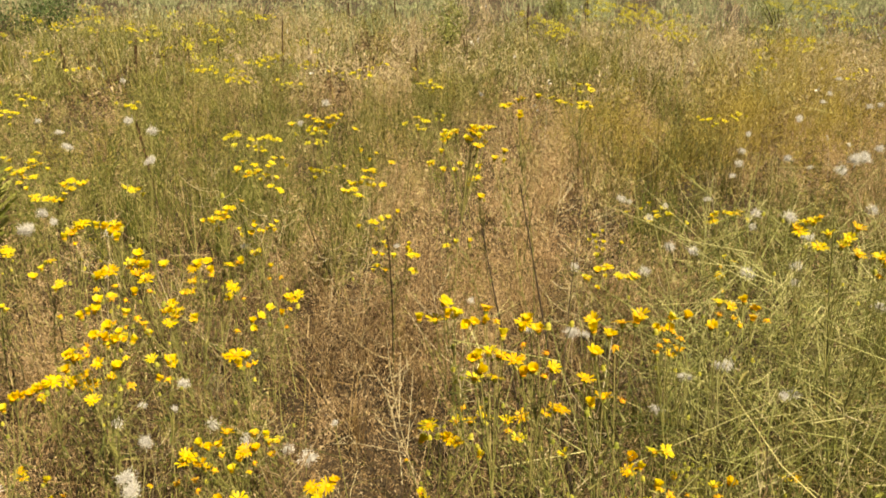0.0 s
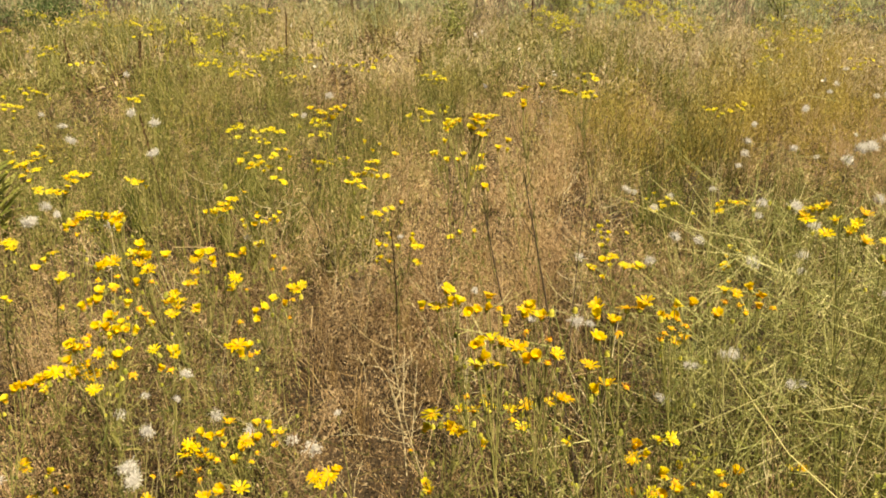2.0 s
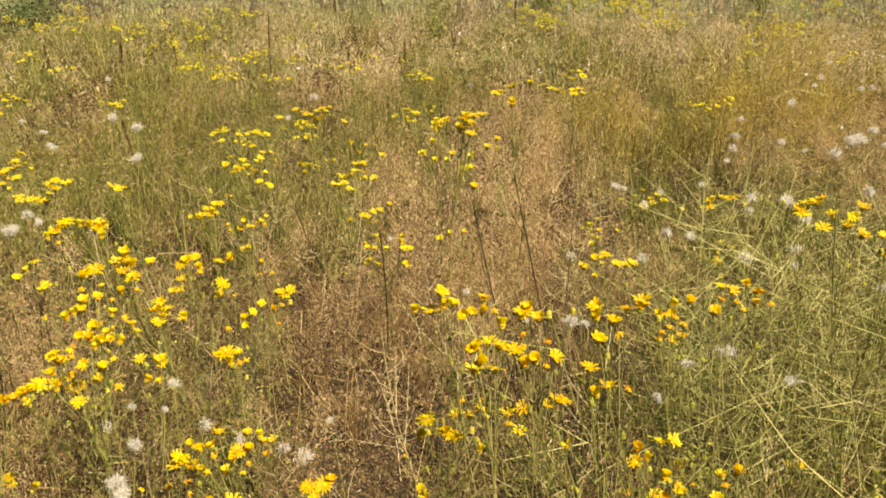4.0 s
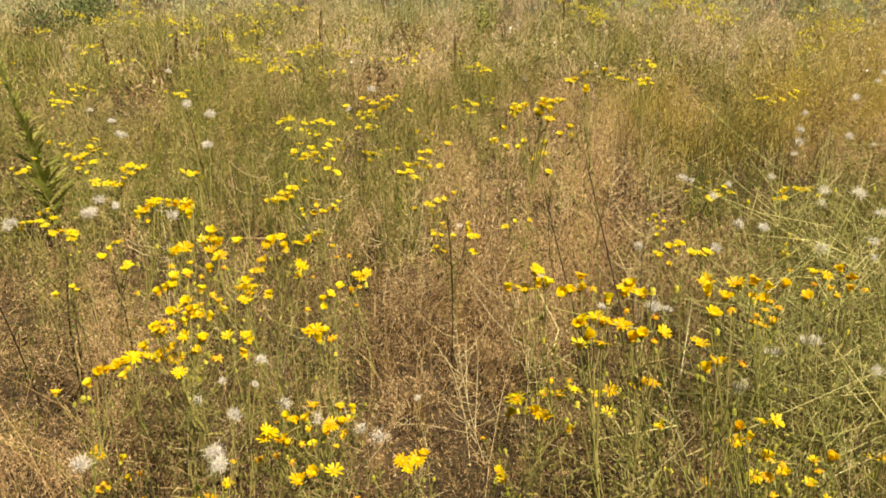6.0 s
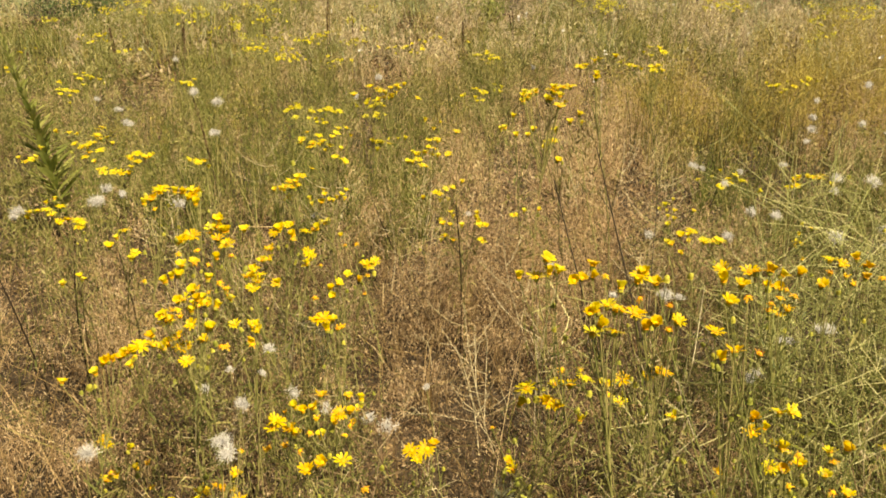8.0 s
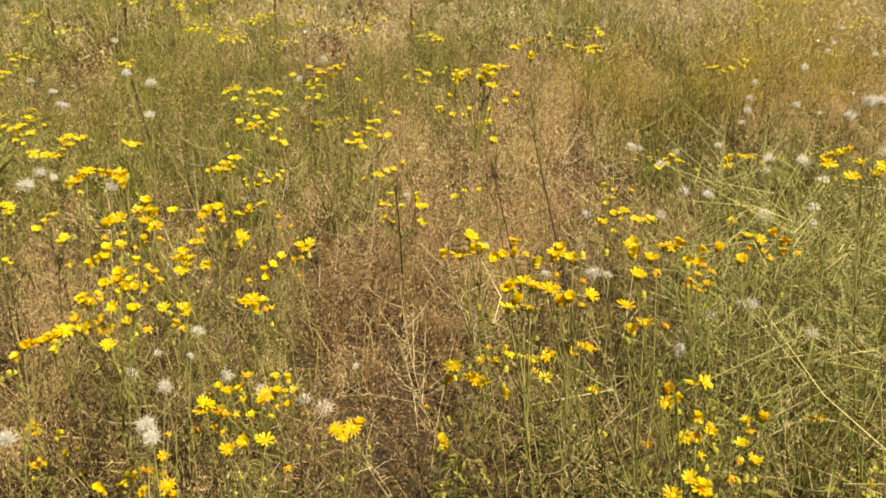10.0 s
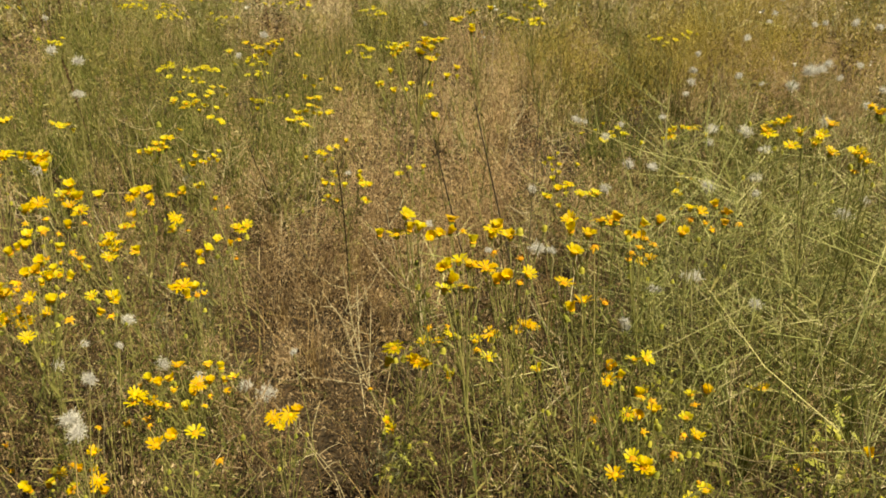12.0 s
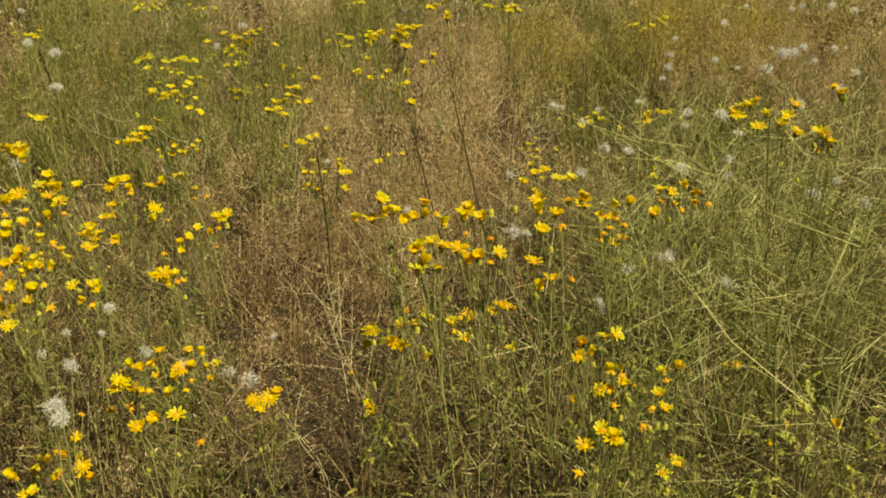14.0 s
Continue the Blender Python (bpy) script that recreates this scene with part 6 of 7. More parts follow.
ragwort((-0.744, 5.517), [("open", -0.948, 5.444, 0.635), ("open", -0.919, 5.457, 0.64), ("open", -0.858, 5.476, 0.64), ("open", -0.824, 5.498, 0.655), ("open", -0.788, 5.525, 0.674), ("open", -0.756, 5.525, 0.663), ("open", -0.729, 5.55, 0.683), ("open", -0.822, 5.463, 0.612), ("open", -0.768, 5.508, 0.646), ("open", -0.872, 5.467, 0.635), ("open", -0.649, 5.563, 0.669), ("open", -0.526, 5.6, 0.669), ("wilted", -0.887, 5.388, 0.614), ("open", -0.9, 5.422, 0.647), ("bud", -0.848, 5.493, 0.649), ("wilted", -0.822, 5.494, 0.623), ("wilted", -0.804, 5.428, 0.665), ("wilted", -0.719, 5.564, 0.688), ("wilted", -0.751, 5.515, 0.672), ("bud", -0.716, 5.597, 0.696), ("cup", -0.784, 5.475, 0.608), ("open", -0.757, 5.474, 0.634), ("cup", -0.862, 5.524, 0.634), ("open", -0.674, 5.552, 0.691), ("open", -0.526, 5.634, 0.662)])
ragwort((-0.319, 3.571), [("open", -0.446, 3.616, 0.744), ("open", -0.422, 3.618, 0.737), ("open", -0.411, 3.616, 0.73), ("open", -0.376, 3.636, 0.74), ("open", -0.363, 3.625, 0.721), ("open", -0.355, 3.632, 0.726), ("open", -0.348, 3.646, 0.739), ("cup", -0.365, 3.617, 0.712), ("open", -0.492, 3.577, 0.721), ("open", -0.396, 3.618, 0.731), ("wilted", -0.393, 3.635, 0.719), ("cup", -0.348, 3.64, 0.738), ("cup", -0.323, 3.623, 0.755), ("open", -0.286, 3.666, 0.701), ("wilted", -0.383, 3.649, 0.711), ("open", -0.35, 3.623, 0.751), ("open", -0.399, 3.635, 0.705), ("cup", -0.392, 3.548, 0.712)])
ragwort((-0.618, 4.229), [("open", -0.645, 4.266, 0.567), ("open", -0.635, 4.257, 0.552), ("open", -0.656, 4.244, 0.546), ("open", -0.611, 4.26, 0.545), ("open", -0.628, 4.231, 0.518), ("open", -0.593, 4.239, 0.514), ("open", -0.671, 4.208, 0.509), ("cup", -0.671, 4.233, 0.565), ("open", -0.651, 4.27, 0.538), ("cup", -0.672, 4.261, 0.569), ("wilted", -0.662, 4.203, 0.562), ("cup", -0.6, 4.323, 0.567), ("wilted", -0.66, 4.182, 0.566), ("open", -0.616, 4.261, 0.555), ("open", -0.623, 4.197, 0.511), ("cup", -0.629, 4.267, 0.484), ("wilted", -0.668, 4.221, 0.504), ("open", -0.627, 4.239, 0.504)])
ragwort((-2.205, 4.477), [("open", -2.252, 4.446, 0.567), ("open", -2.23, 4.473, 0.577), ("open", -2.208, 4.484, 0.571), ("open", -2.226, 4.436, 0.537), ("open", -2.174, 4.497, 0.557), ("open", -2.272, 4.45, 0.587), ("cup", -2.302, 4.362, 0.558), ("cup", -2.222, 4.493, 0.554), ("open", -2.242, 4.472, 0.587), ("cup", -2.245, 4.451, 0.558), ("bud", -2.158, 4.508, 0.538), ("wilted", -2.279, 4.454, 0.58)])
ragwort((-1.647, 4.496), [("open", -1.71, 4.489, 0.562), ("open", -1.689, 4.503, 0.563), ("open", -1.663, 4.528, 0.574), ("open", -1.672, 4.502, 0.551), ("cup", -1.749, 4.479, 0.572), ("open", -1.71, 4.516, 0.554), ("wilted", -1.674, 4.511, 0.559), ("cup", -1.704, 4.477, 0.555)])
ragwort((-2.024, 6.269), [("open", -2.193, 6.239, 0.493), ("open", -2.143, 6.267, 0.499), ("open", -2.002, 6.314, 0.48), ("open", -1.978, 6.304, 0.455), ("open", -1.92, 6.305, 0.427), ("open", -2.106, 6.329, 0.55), ("open", -2.073, 6.349, 0.556), ("open", -2.008, 6.273, 0.435), ("wilted", -2.246, 6.268, 0.494), ("open", -2.214, 6.273, 0.477), ("cup", -2.022, 6.37, 0.489), ("cup", -2.0, 6.221, 0.467), ("wilted", -1.938, 6.28, 0.427), ("open", -1.906, 6.283, 0.429), ("cup", -2.166, 6.379, 0.562), ("open", -2.054, 6.351, 0.55), ("cup", -1.96, 6.245, 0.423), ("open", -2.231, 6.239, 0.472), ("cup", -2.256, 6.235, 0.49), ("cup", -2.069, 6.231, 0.496), ("open", -2.132, 6.242, 0.494), ("cup", -2.127, 6.265, 0.491), ("open", -1.923, 6.313, 0.489), ("cup", -2.013, 6.222, 0.433), ("open", -1.864, 6.308, 0.448), ("cup", -1.816, 6.274, 0.424), ("open", -1.906, 6.221, 0.421), ("open", -2.202, 6.281, 0.542), ("cup", -2.16, 6.367, 0.566), ("cup", -2.214, 6.378, 0.563), ("open", -1.977, 6.408, 0.573), ("cup", -2.028, 6.297, 0.422), ("cup", -1.941, 6.349, 0.426), ("open", -2.311, 6.337, 0.513), ("open", -2.228, 6.213, 0.482), ("open", -2.097, 6.26, 0.476), ("open", -2.137, 6.298, 0.478), ("open", -2.02, 6.387, 0.496), ("open", -1.988, 6.306, 0.486), ("cup", -2.006, 6.306, 0.474), ("open", -2.006, 6.227, 0.457), ("open", -1.869, 6.275, 0.423), ("open", -1.986, 6.289, 0.442), ("open", -1.903, 6.28, 0.438), ("open", -1.975, 6.205, 0.433), ("open", -2.185, 6.46, 0.544), ("open", -2.154, 6.335, 0.568), ("open", -2.036, 6.407, 0.556), ("cup", -2.028, 6.4, 0.539), ("open", -1.969, 6.159, 0.432), ("open", -1.984, 6.31, 0.437)])
ragwort((-2.273, 7.942), [("open", -2.47, 7.906, 0.339), ("open", -2.407, 7.947, 0.356), ("open", -2.345, 7.991, 0.377), ("open", -2.151, 8.028, 0.326), ("open", -2.085, 8.063, 0.335), ("open", -2.262, 7.839, 0.162), ("open", -2.529, 7.849, 0.358), ("cup", -2.407, 7.98, 0.371), ("open", -2.389, 8.006, 0.386), ("cup", -2.148, 8.003, 0.314), ("cup", -2.075, 8.002, 0.359), ("open", -2.248, 7.833, 0.161), ("open", -2.563, 7.951, 0.334), ("cup", -2.452, 7.983, 0.335), ("open", -2.471, 7.875, 0.376), ("cup", -2.413, 7.841, 0.365), ("cup", -2.336, 7.98, 0.355), ("open", -2.402, 7.845, 0.364), ("open", -2.105, 8.027, 0.352), ("open", -2.157, 8.085, 0.317), ("open", -2.081, 7.969, 0.328), ("cup", -2.051, 8.145, 0.317), ("cup", -2.147, 7.828, 0.158), ("cup", -2.186, 7.668, 0.144), ("open", -2.59, 7.883, 0.358), ("open", -2.455, 7.782, 0.367), ("open", -2.439, 7.93, 0.383), ("open", -2.355, 7.882, 0.372), ("cup", -2.504, 8.036, 0.385), ("open", -2.459, 8.021, 0.395), ("open", -2.142, 8.09, 0.328), ("open", -2.121, 8.142, 0.308), ("open", -2.02, 8.124, 0.355), ("cup", -1.98, 7.987, 0.349), ("open", -2.379, 7.952, 0.159), ("open", -2.192, 7.8, 0.144)])
ragwort((-1.138, 2.728), [("open", -1.199, 2.753, 0.494), ("open", -1.182, 2.768, 0.494), ("open", -1.165, 2.782, 0.494), ("open", -1.148, 2.782, 0.48), ("open", -1.138, 2.81, 0.498), ("cup", -1.157, 2.814, 0.518), ("bud", -1.195, 2.769, 0.489), ("cup", -1.21, 2.756, 0.474), ("wilted", -1.173, 2.796, 0.51)])
ragwort((-0.83, 2.479), [("open", -0.9, 2.509, 0.567), ("open", -0.886, 2.524, 0.571), ("open", -0.869, 2.532, 0.565), ("open", -0.859, 2.531, 0.567)])
ragwort((-3.164, 5.159), [("open", -3.21, 5.197, 0.567), ("open", -3.193, 5.229, 0.584), ("open", -3.233, 5.093, 0.486), ("cup", -3.195, 5.193, 0.56), ("cup", -3.135, 5.248, 0.583), ("open", -3.256, 5.126, 0.453)])
ragwort((-1.342, 3.238), [("open", -1.395, 3.243, 0.567), ("open", -1.371, 3.255, 0.56), ("open", -1.348, 3.28, 0.567), ("open", -1.344, 3.302, 0.587), ("open", -1.349, 3.25, 0.538), ("open", -1.422, 3.258, 0.602), ("cup", -1.348, 3.245, 0.554), ("bud", -1.369, 3.235, 0.568), ("cup", -1.29, 3.303, 0.56), ("open", -1.395, 3.381, 0.589), ("open", -1.339, 3.329, 0.611), ("open", -1.36, 3.244, 0.525), ("cup", -1.458, 3.24, 0.607)])
ragwort((-1.357, 3.04), [("open", -1.395, 3.03, 0.567), ("open", -1.408, 3.014, 0.563), ("open", -1.387, 3.067, 0.596), ("wilted", -1.397, 2.976, 0.585), ("wilted", -1.37, 3.017, 0.579)])
ragwort((-2.077, 4.119), [("open", -2.147, 4.152, 0.567), ("open", -2.12, 4.167, 0.561), ("open", -2.099, 4.178, 0.554), ("open", -2.098, 4.16, 0.536), ("wilted", -2.149, 4.178, 0.59), ("cup", -2.128, 4.139, 0.544), ("open", -2.149, 4.175, 0.561), ("open", -2.087, 4.194, 0.551), ("wilted", -2.086, 4.139, 0.507)])
ragwort((-1.074, 3.077), [("open", -1.098, 3.123, 0.567), ("open", -1.08, 3.124, 0.555), ("open", -1.066, 3.147, 0.569), ("open", -1.16, 3.057, 0.543), ("open", -1.114, 3.077, 0.531), ("wilted", -1.037, 3.153, 0.577), ("wilted", -1.169, 3.047, 0.543), ("wilted", -1.082, 3.094, 0.544)])
ragwort((-0.828, 3.172), [("open", -0.851, 3.15, 0.567), ("open", -0.874, 3.138, 0.569), ("cup", -0.85, 3.169, 0.543), ("open", -0.853, 3.11, 0.57)])
ragwort((-1.018, 2.676), [("cup", -0.806, 2.37, 0.467), ("cup", -0.774, 2.401, 0.47), ("wilted", -0.758, 2.374, 0.493)])
ragwort((-0.155, 1.88), [("cup", -0.208, 1.841, 0.338), ("open", -0.18, 1.876, 0.35), ("open", -0.154, 1.873, 0.327), ("cup", -0.182, 1.838, 0.315), ("open", -0.192, 1.828, 0.313), ("cup", -0.225, 1.853, 0.336), ("wilted", -0.165, 1.895, 0.354), ("cup", -0.145, 1.912, 0.332), ("bud", -0.138, 1.777, 0.342), ("cup", -0.205, 1.881, 0.317)])
ragwort((0.755, 1.722), [("cup", 0.729, 1.727, 0.571)])
ragwort((0.866, 1.979), [("open", 0.842, 1.973, 0.338), ("cup", 0.867, 1.98, 0.353), ("bud", 0.849, 1.954, 0.317), ("bud", 0.84, 1.959, 0.321), ("wilted", 0.861, 2.014, 0.342)])
ragwort((1.12, 2.22), [("open", 1.065, 2.2, 0.861), ("open", 1.082, 2.2, 0.847), ("open", 1.075, 2.21, 0.853), ("wilted", 1.067, 2.2, 0.831), ("bud", 1.052, 2.18, 0.845)])
ragwort((1.15, 2.19), [("open", 1.085, 2.2, 0.925), ("wilted", 1.071, 2.2, 0.937), ("bud", 1.095, 2.21, 0.915)])
ragwort((1.334, 2.745), [("bud", 1.314, 2.749, 0.022), ("bud", 1.333, 2.75, 0.032), ("bud", 1.353, 2.742, 0.03), ("bud", 1.327, 2.756, 0.036), ("bud", 1.294, 2.748, 0.013), ("bud", 1.347, 2.757, 0.046), ("wilted", 1.352, 2.726, 0.028)])
ragwort((1.187, 2.507), [("bud", 1.19, 2.522, 0.094), ("bud", 1.201, 2.515, 0.091), ("bud", 1.177, 2.507, 0.071), ("bud", 1.195, 2.5, 0.07), ("bud", 1.171, 2.512, 0.075), ("bud", 1.206, 2.49, 0.063), ("bud", 1.153, 2.519, 0.076), ("cup", 1.222, 2.505, 0.075), ("cup", 1.189, 2.484, 0.037), ("cup", 1.102, 2.54, 0.071)])
ragwort((1.184, 2.056), [("bud", 1.151, 2.02, 0.338), ("bud", 1.157, 2.015, 0.336), ("bud", 1.182, 2.04, 0.377), ("bud", 1.194, 2.043, 0.387), ("bud", 1.201, 2.032, 0.379), ("bud", 1.095, 2.099, 0.397), ("bud", 1.16, 2.006, 0.312), ("bud", 1.2, 2.084, 0.391), ("cup", 1.141, 2.07, 0.385)])
ragwort((0.851, 2.32), [("bud", 0.825, 2.34, 0.338), ("bud", 0.833, 2.334, 0.333), ("bud", 0.841, 2.339, 0.34), ("bud", 0.831, 2.325, 0.321), ("bud", 0.857, 2.333, 0.337), ("bud", 0.82, 2.331, 0.326), ("bud", 0.873, 2.337, 0.345), ("wilted", 0.826, 2.252, 0.325), ("cup", 0.804, 2.31, 0.322)])
ragwort((-1.872, 5.78), [("open", -1.954, 5.721, 0.567), ("open", -1.918, 5.742, 0.57), ("open", -1.884, 5.777, 0.589), ("open", -1.816, 5.843, 0.623), ("wilted", -1.989, 5.703, 0.56), ("open", -1.908, 5.7, 0.56), ("open", -1.94, 5.75, 0.593), ("open", -1.814, 5.906, 0.647)])
ragwort((-1.676, 5.839), [("open", -1.762, 5.803, 0.567), ("open", -1.725, 5.803, 0.548), ("open", -1.694, 5.798, 0.525), ("open", -1.751, 5.772, 0.526), ("open", -1.665, 5.792, 0.503), ("open", -1.752, 5.86, 0.561), ("cup", -1.716, 5.817, 0.559), ("open", -1.715, 5.809, 0.528), ("open", -1.665, 5.752, 0.519), ("cup", -1.644, 5.742, 0.542)])
ragwort((-1.727, 6.424), [("open", -1.787, 6.357, 0.567), ("open", -1.745, 6.387, 0.581), ("open", -1.704, 6.411, 0.588), ("open", -1.818, 6.328, 0.549), ("open", -1.778, 6.328, 0.571), ("open", -1.794, 6.398, 0.552), ("cup", -1.725, 6.437, 0.599), ("open", -1.697, 6.361, 0.583), ("open", -1.809, 6.315, 0.551), ("open", -1.746, 6.212, 0.547), ("open", -1.725, 6.47, 0.56), ("open", -1.7, 6.52, 0.596), ("cup", -1.759, 6.376, 0.584), ("open", -1.678, 6.391, 0.601), ("open", -1.732, 6.35, 0.591), ("open", -1.727, 6.313, 0.528), ("open", -1.919, 6.433, 0.553), ("open", -1.742, 6.392, 0.572), ("open", -1.812, 6.121, 0.574), ("open", -1.723, 6.4, 0.574), ("open", -1.845, 6.326, 0.544), ("open", -1.783, 6.377, 0.586), ("open", -1.692, 6.392, 0.595), ("open", -1.758, 6.427, 0.569), ("open", -1.611, 6.413, 0.588), ("open", -1.718, 6.364, 0.546), ("open", -1.839, 6.247, 0.558)])
ragwort((-1.416, 6.149), [("open", -1.456, 6.174, 0.567), ("open", -1.417, 6.198, 0.577), ("open", -1.524, 6.053, 0.456), ("open", -1.399, 6.16, 0.552), ("open", -1.379, 6.243, 0.57), ("open", -1.446, 5.998, 0.471), ("cup", -1.497, 6.134, 0.573), ("open", -1.404, 6.2, 0.576), ("open", -1.496, 6.149, 0.568), ("open", -1.487, 6.173, 0.58), ("open", -1.503, 6.076, 0.464), ("cup", -1.495, 6.14, 0.453), ("open", -1.244, 6.159, 0.545), ("cup", -1.435, 6.117, 0.555), ("open", -1.454, 6.347, 0.571), ("open", -1.37, 6.285, 0.559), ("open", -1.535, 5.998, 0.494), ("open", -1.366, 5.97, 0.479)])
ragwort((0.016, 9.535), [("open", -0.066, 9.6, 0.567), ("open", -0.014, 9.631, 0.6), ("open", 0.042, 9.645, 0.613), ("open", -0.034, 9.578, 0.537), ("open", 0.02, 9.601, 0.56), ("open", -0.1, 9.654, 0.569), ("open", -0.035, 9.62, 0.546), ("open", 0.036, 9.616, 0.586), ("open", 0.014, 9.6, 0.61), ("cup", 0.051, 9.638, 0.636), ("open", -0.016, 9.583, 0.514), ("open", -0.045, 9.563, 0.581), ("cup", 0.029, 9.615, 0.562), ("open", -0.218, 9.722, 0.551), ("open", -0.017, 9.568, 0.547), ("open", -0.061, 9.671, 0.614), ("open", 0.073, 9.691, 0.598), ("open", 0.018, 9.523, 0.621), ("cup", 0.03, 9.69, 0.622), ("open", -0.09, 9.588, 0.555), ("open", 0.007, 9.574, 0.541), ("cup", -0.092, 9.668, 0.547), ("open", -0.006, 9.516, 0.545), ("cup", -0.055, 9.7, 0.576), ("cup", -0.071, 9.682, 0.569), ("open", -0.082, 9.688, 0.555), ("open", -0.091, 9.56, 0.533), ("open", 0.082, 9.658, 0.578), ("cup", 0.089, 9.572, 0.589), ("open", 0.001, 9.443, 0.6), ("open", 0.021, 9.607, 0.614), ("open", 0.044, 9.631, 0.618), ("open", 0.082, 9.566, 0.646), ("open", -0.087, 9.662, 0.524), ("cup", 0.031, 9.504, 0.501), ("open", -0.018, 9.563, 0.564), ("open", -0.167, 9.459, 0.572), ("cup", -0.045, 9.43, 0.563), ("open", 0.005, 9.615, 0.554)])
ragwort((1.284, 9.701), [("open", 1.309, 9.674, 0.567), ("open", 1.364, 9.664, 0.559), ("open", 1.197, 9.712, 0.603), ("open", 1.254, 9.684, 0.575), ("open", 1.266, 9.663, 0.59), ("cup", 1.325, 9.587, 0.561), ("cup", 1.182, 9.724, 0.603), ("cup", 1.218, 9.727, 0.584), ("open", 1.286, 9.669, 0.584), ("open", 1.196, 9.628, 0.565), ("cup", 1.247, 9.665, 0.569), ("open", 1.327, 9.616, 0.544), ("cup", 1.306, 9.799, 0.559), ("open", 1.158, 9.724, 0.59), ("open", 1.247, 9.64, 0.616), ("cup", 1.192, 9.741, 0.559), ("open", 1.189, 9.795, 0.564), ("open", 1.383, 9.595, 0.593), ("open", 1.089, 9.56, 0.592), ("cup", 1.376, 9.703, 0.582), ("open", 1.239, 9.533, 0.555), ("cup", 1.094, 9.808, 0.605), ("open", 1.161, 9.725, 0.587), ("open", 1.155, 9.802, 0.596), ("cup", 1.221, 9.695, 0.59), ("open", 1.298, 9.636, 0.595), ("open", 1.31, 9.624, 0.565)])
ragwort((2.405, 9.433), [("open", 2.316, 9.477, 0.567), ("open", 2.365, 9.494, 0.599), ("open", 2.414, 9.502, 0.622), ("open", 2.341, 9.441, 0.529), ("cup", 2.229, 9.393, 0.582), ("open", 2.371, 9.511, 0.606), ("open", 2.409, 9.484, 0.621), ("cup", 2.399, 9.442, 0.631), ("open", 2.295, 9.419, 0.529), ("open", 2.336, 9.354, 0.556), ("open", 2.271, 9.5, 0.579), ("open", 2.294, 9.534, 0.599), ("open", 2.456, 9.447, 0.615), ("open", 2.469, 9.444, 0.61), ("open", 2.308, 9.539, 0.63), ("open", 2.297, 9.43, 0.55), ("cup", 2.234, 9.477, 0.539), ("open", 2.285, 9.438, 0.584), ("open", 2.206, 9.338, 0.591), ("cup", 2.394, 9.389, 0.621), ("cup", 2.47, 9.485, 0.629), ("open", 2.454, 9.431, 0.619), ("open", 2.554, 9.45, 0.628), ("cup", 2.429, 9.484, 0.657), ("cup", 2.334, 9.363, 0.62), ("open", 2.221, 9.383, 0.52), ("open", 2.364, 9.357, 0.524)])
ragwort((3.768, 12.904), [("open", 3.483, 12.953, 0.567), ("open", 3.516, 12.913, 0.528), ("open", 3.843, 12.868, 0.567), ("open", 3.945, 12.976, 0.728), ("cup", 3.502, 12.951, 0.565), ("cup", 3.486, 12.955, 0.593), ("cup", 3.552, 12.964, 0.535), ("bud", 3.848, 12.821, 0.552), ("bud", 4.018, 12.996, 0.738), ("open", 3.565, 12.968, 0.543), ("cup", 3.5, 12.905, 0.565), ("open", 3.543, 13.054, 0.542), ("open", 3.678, 12.812, 0.514), ("open", 3.934, 12.842, 0.571), ("open", 3.913, 12.895, 0.569), ("cup", 3.881, 13.026, 0.712), ("open", 3.884, 13.039, 0.726), ("open", 3.45, 12.983, 0.572), ("open", 3.556, 12.933, 0.57), ("cup", 3.532, 12.896, 0.582), ("cup", 3.426, 13.023, 0.592), ("open", 3.509, 13.015, 0.53), ("open", 3.615, 12.924, 0.522), ("cup", 3.995, 12.794, 0.559), ("open", 3.75, 12.792, 0.558), ("open", 4.084, 12.991, 0.745), ("open", 4.128, 13.005, 0.726)])
ragwort((1.686, 7.458), [("open", 1.662, 7.432, 0.567), ("open", 1.64, 7.521, 0.672), ("open", 1.643, 7.418, 0.546), ("cup", 1.688, 7.485, 0.571), ("cup", 1.663, 7.424, 0.647), ("cup", 1.595, 7.344, 0.531), ("cup", 1.711, 7.537, 0.574), ("open", 1.598, 7.509, 0.664), ("cup", 1.651, 7.512, 0.689), ("cup", 1.689, 7.496, 0.54), ("cup", 1.562, 7.465, 0.534), ("open", 1.725, 7.479, 0.553), ("open", 1.684, 7.541, 0.586), ("cup", 1.742, 7.386, 0.641), ("open", 1.659, 7.338, 0.646)])
ragwort((2.314, 7.216), [("open", 2.282, 7.304, 0.567), ("open", 2.307, 7.305, 0.576), ("open", 2.246, 7.273, 0.547), ("open", 2.323, 7.269, 0.587), ("open", 2.317, 7.253, 0.614), ("open", 2.172, 7.268, 0.549), ("open", 2.298, 7.303, 0.576), ("open", 2.363, 7.285, 0.566), ("open", 2.24, 7.197, 0.551), ("cup", 2.289, 7.251, 0.566), ("open", 2.294, 7.24, 0.544), ("cup", 2.104, 7.374, 0.57), ("open", 2.393, 7.157, 0.574), ("open", 2.204, 7.216, 0.614), ("open", 2.349, 7.2, 0.615)])
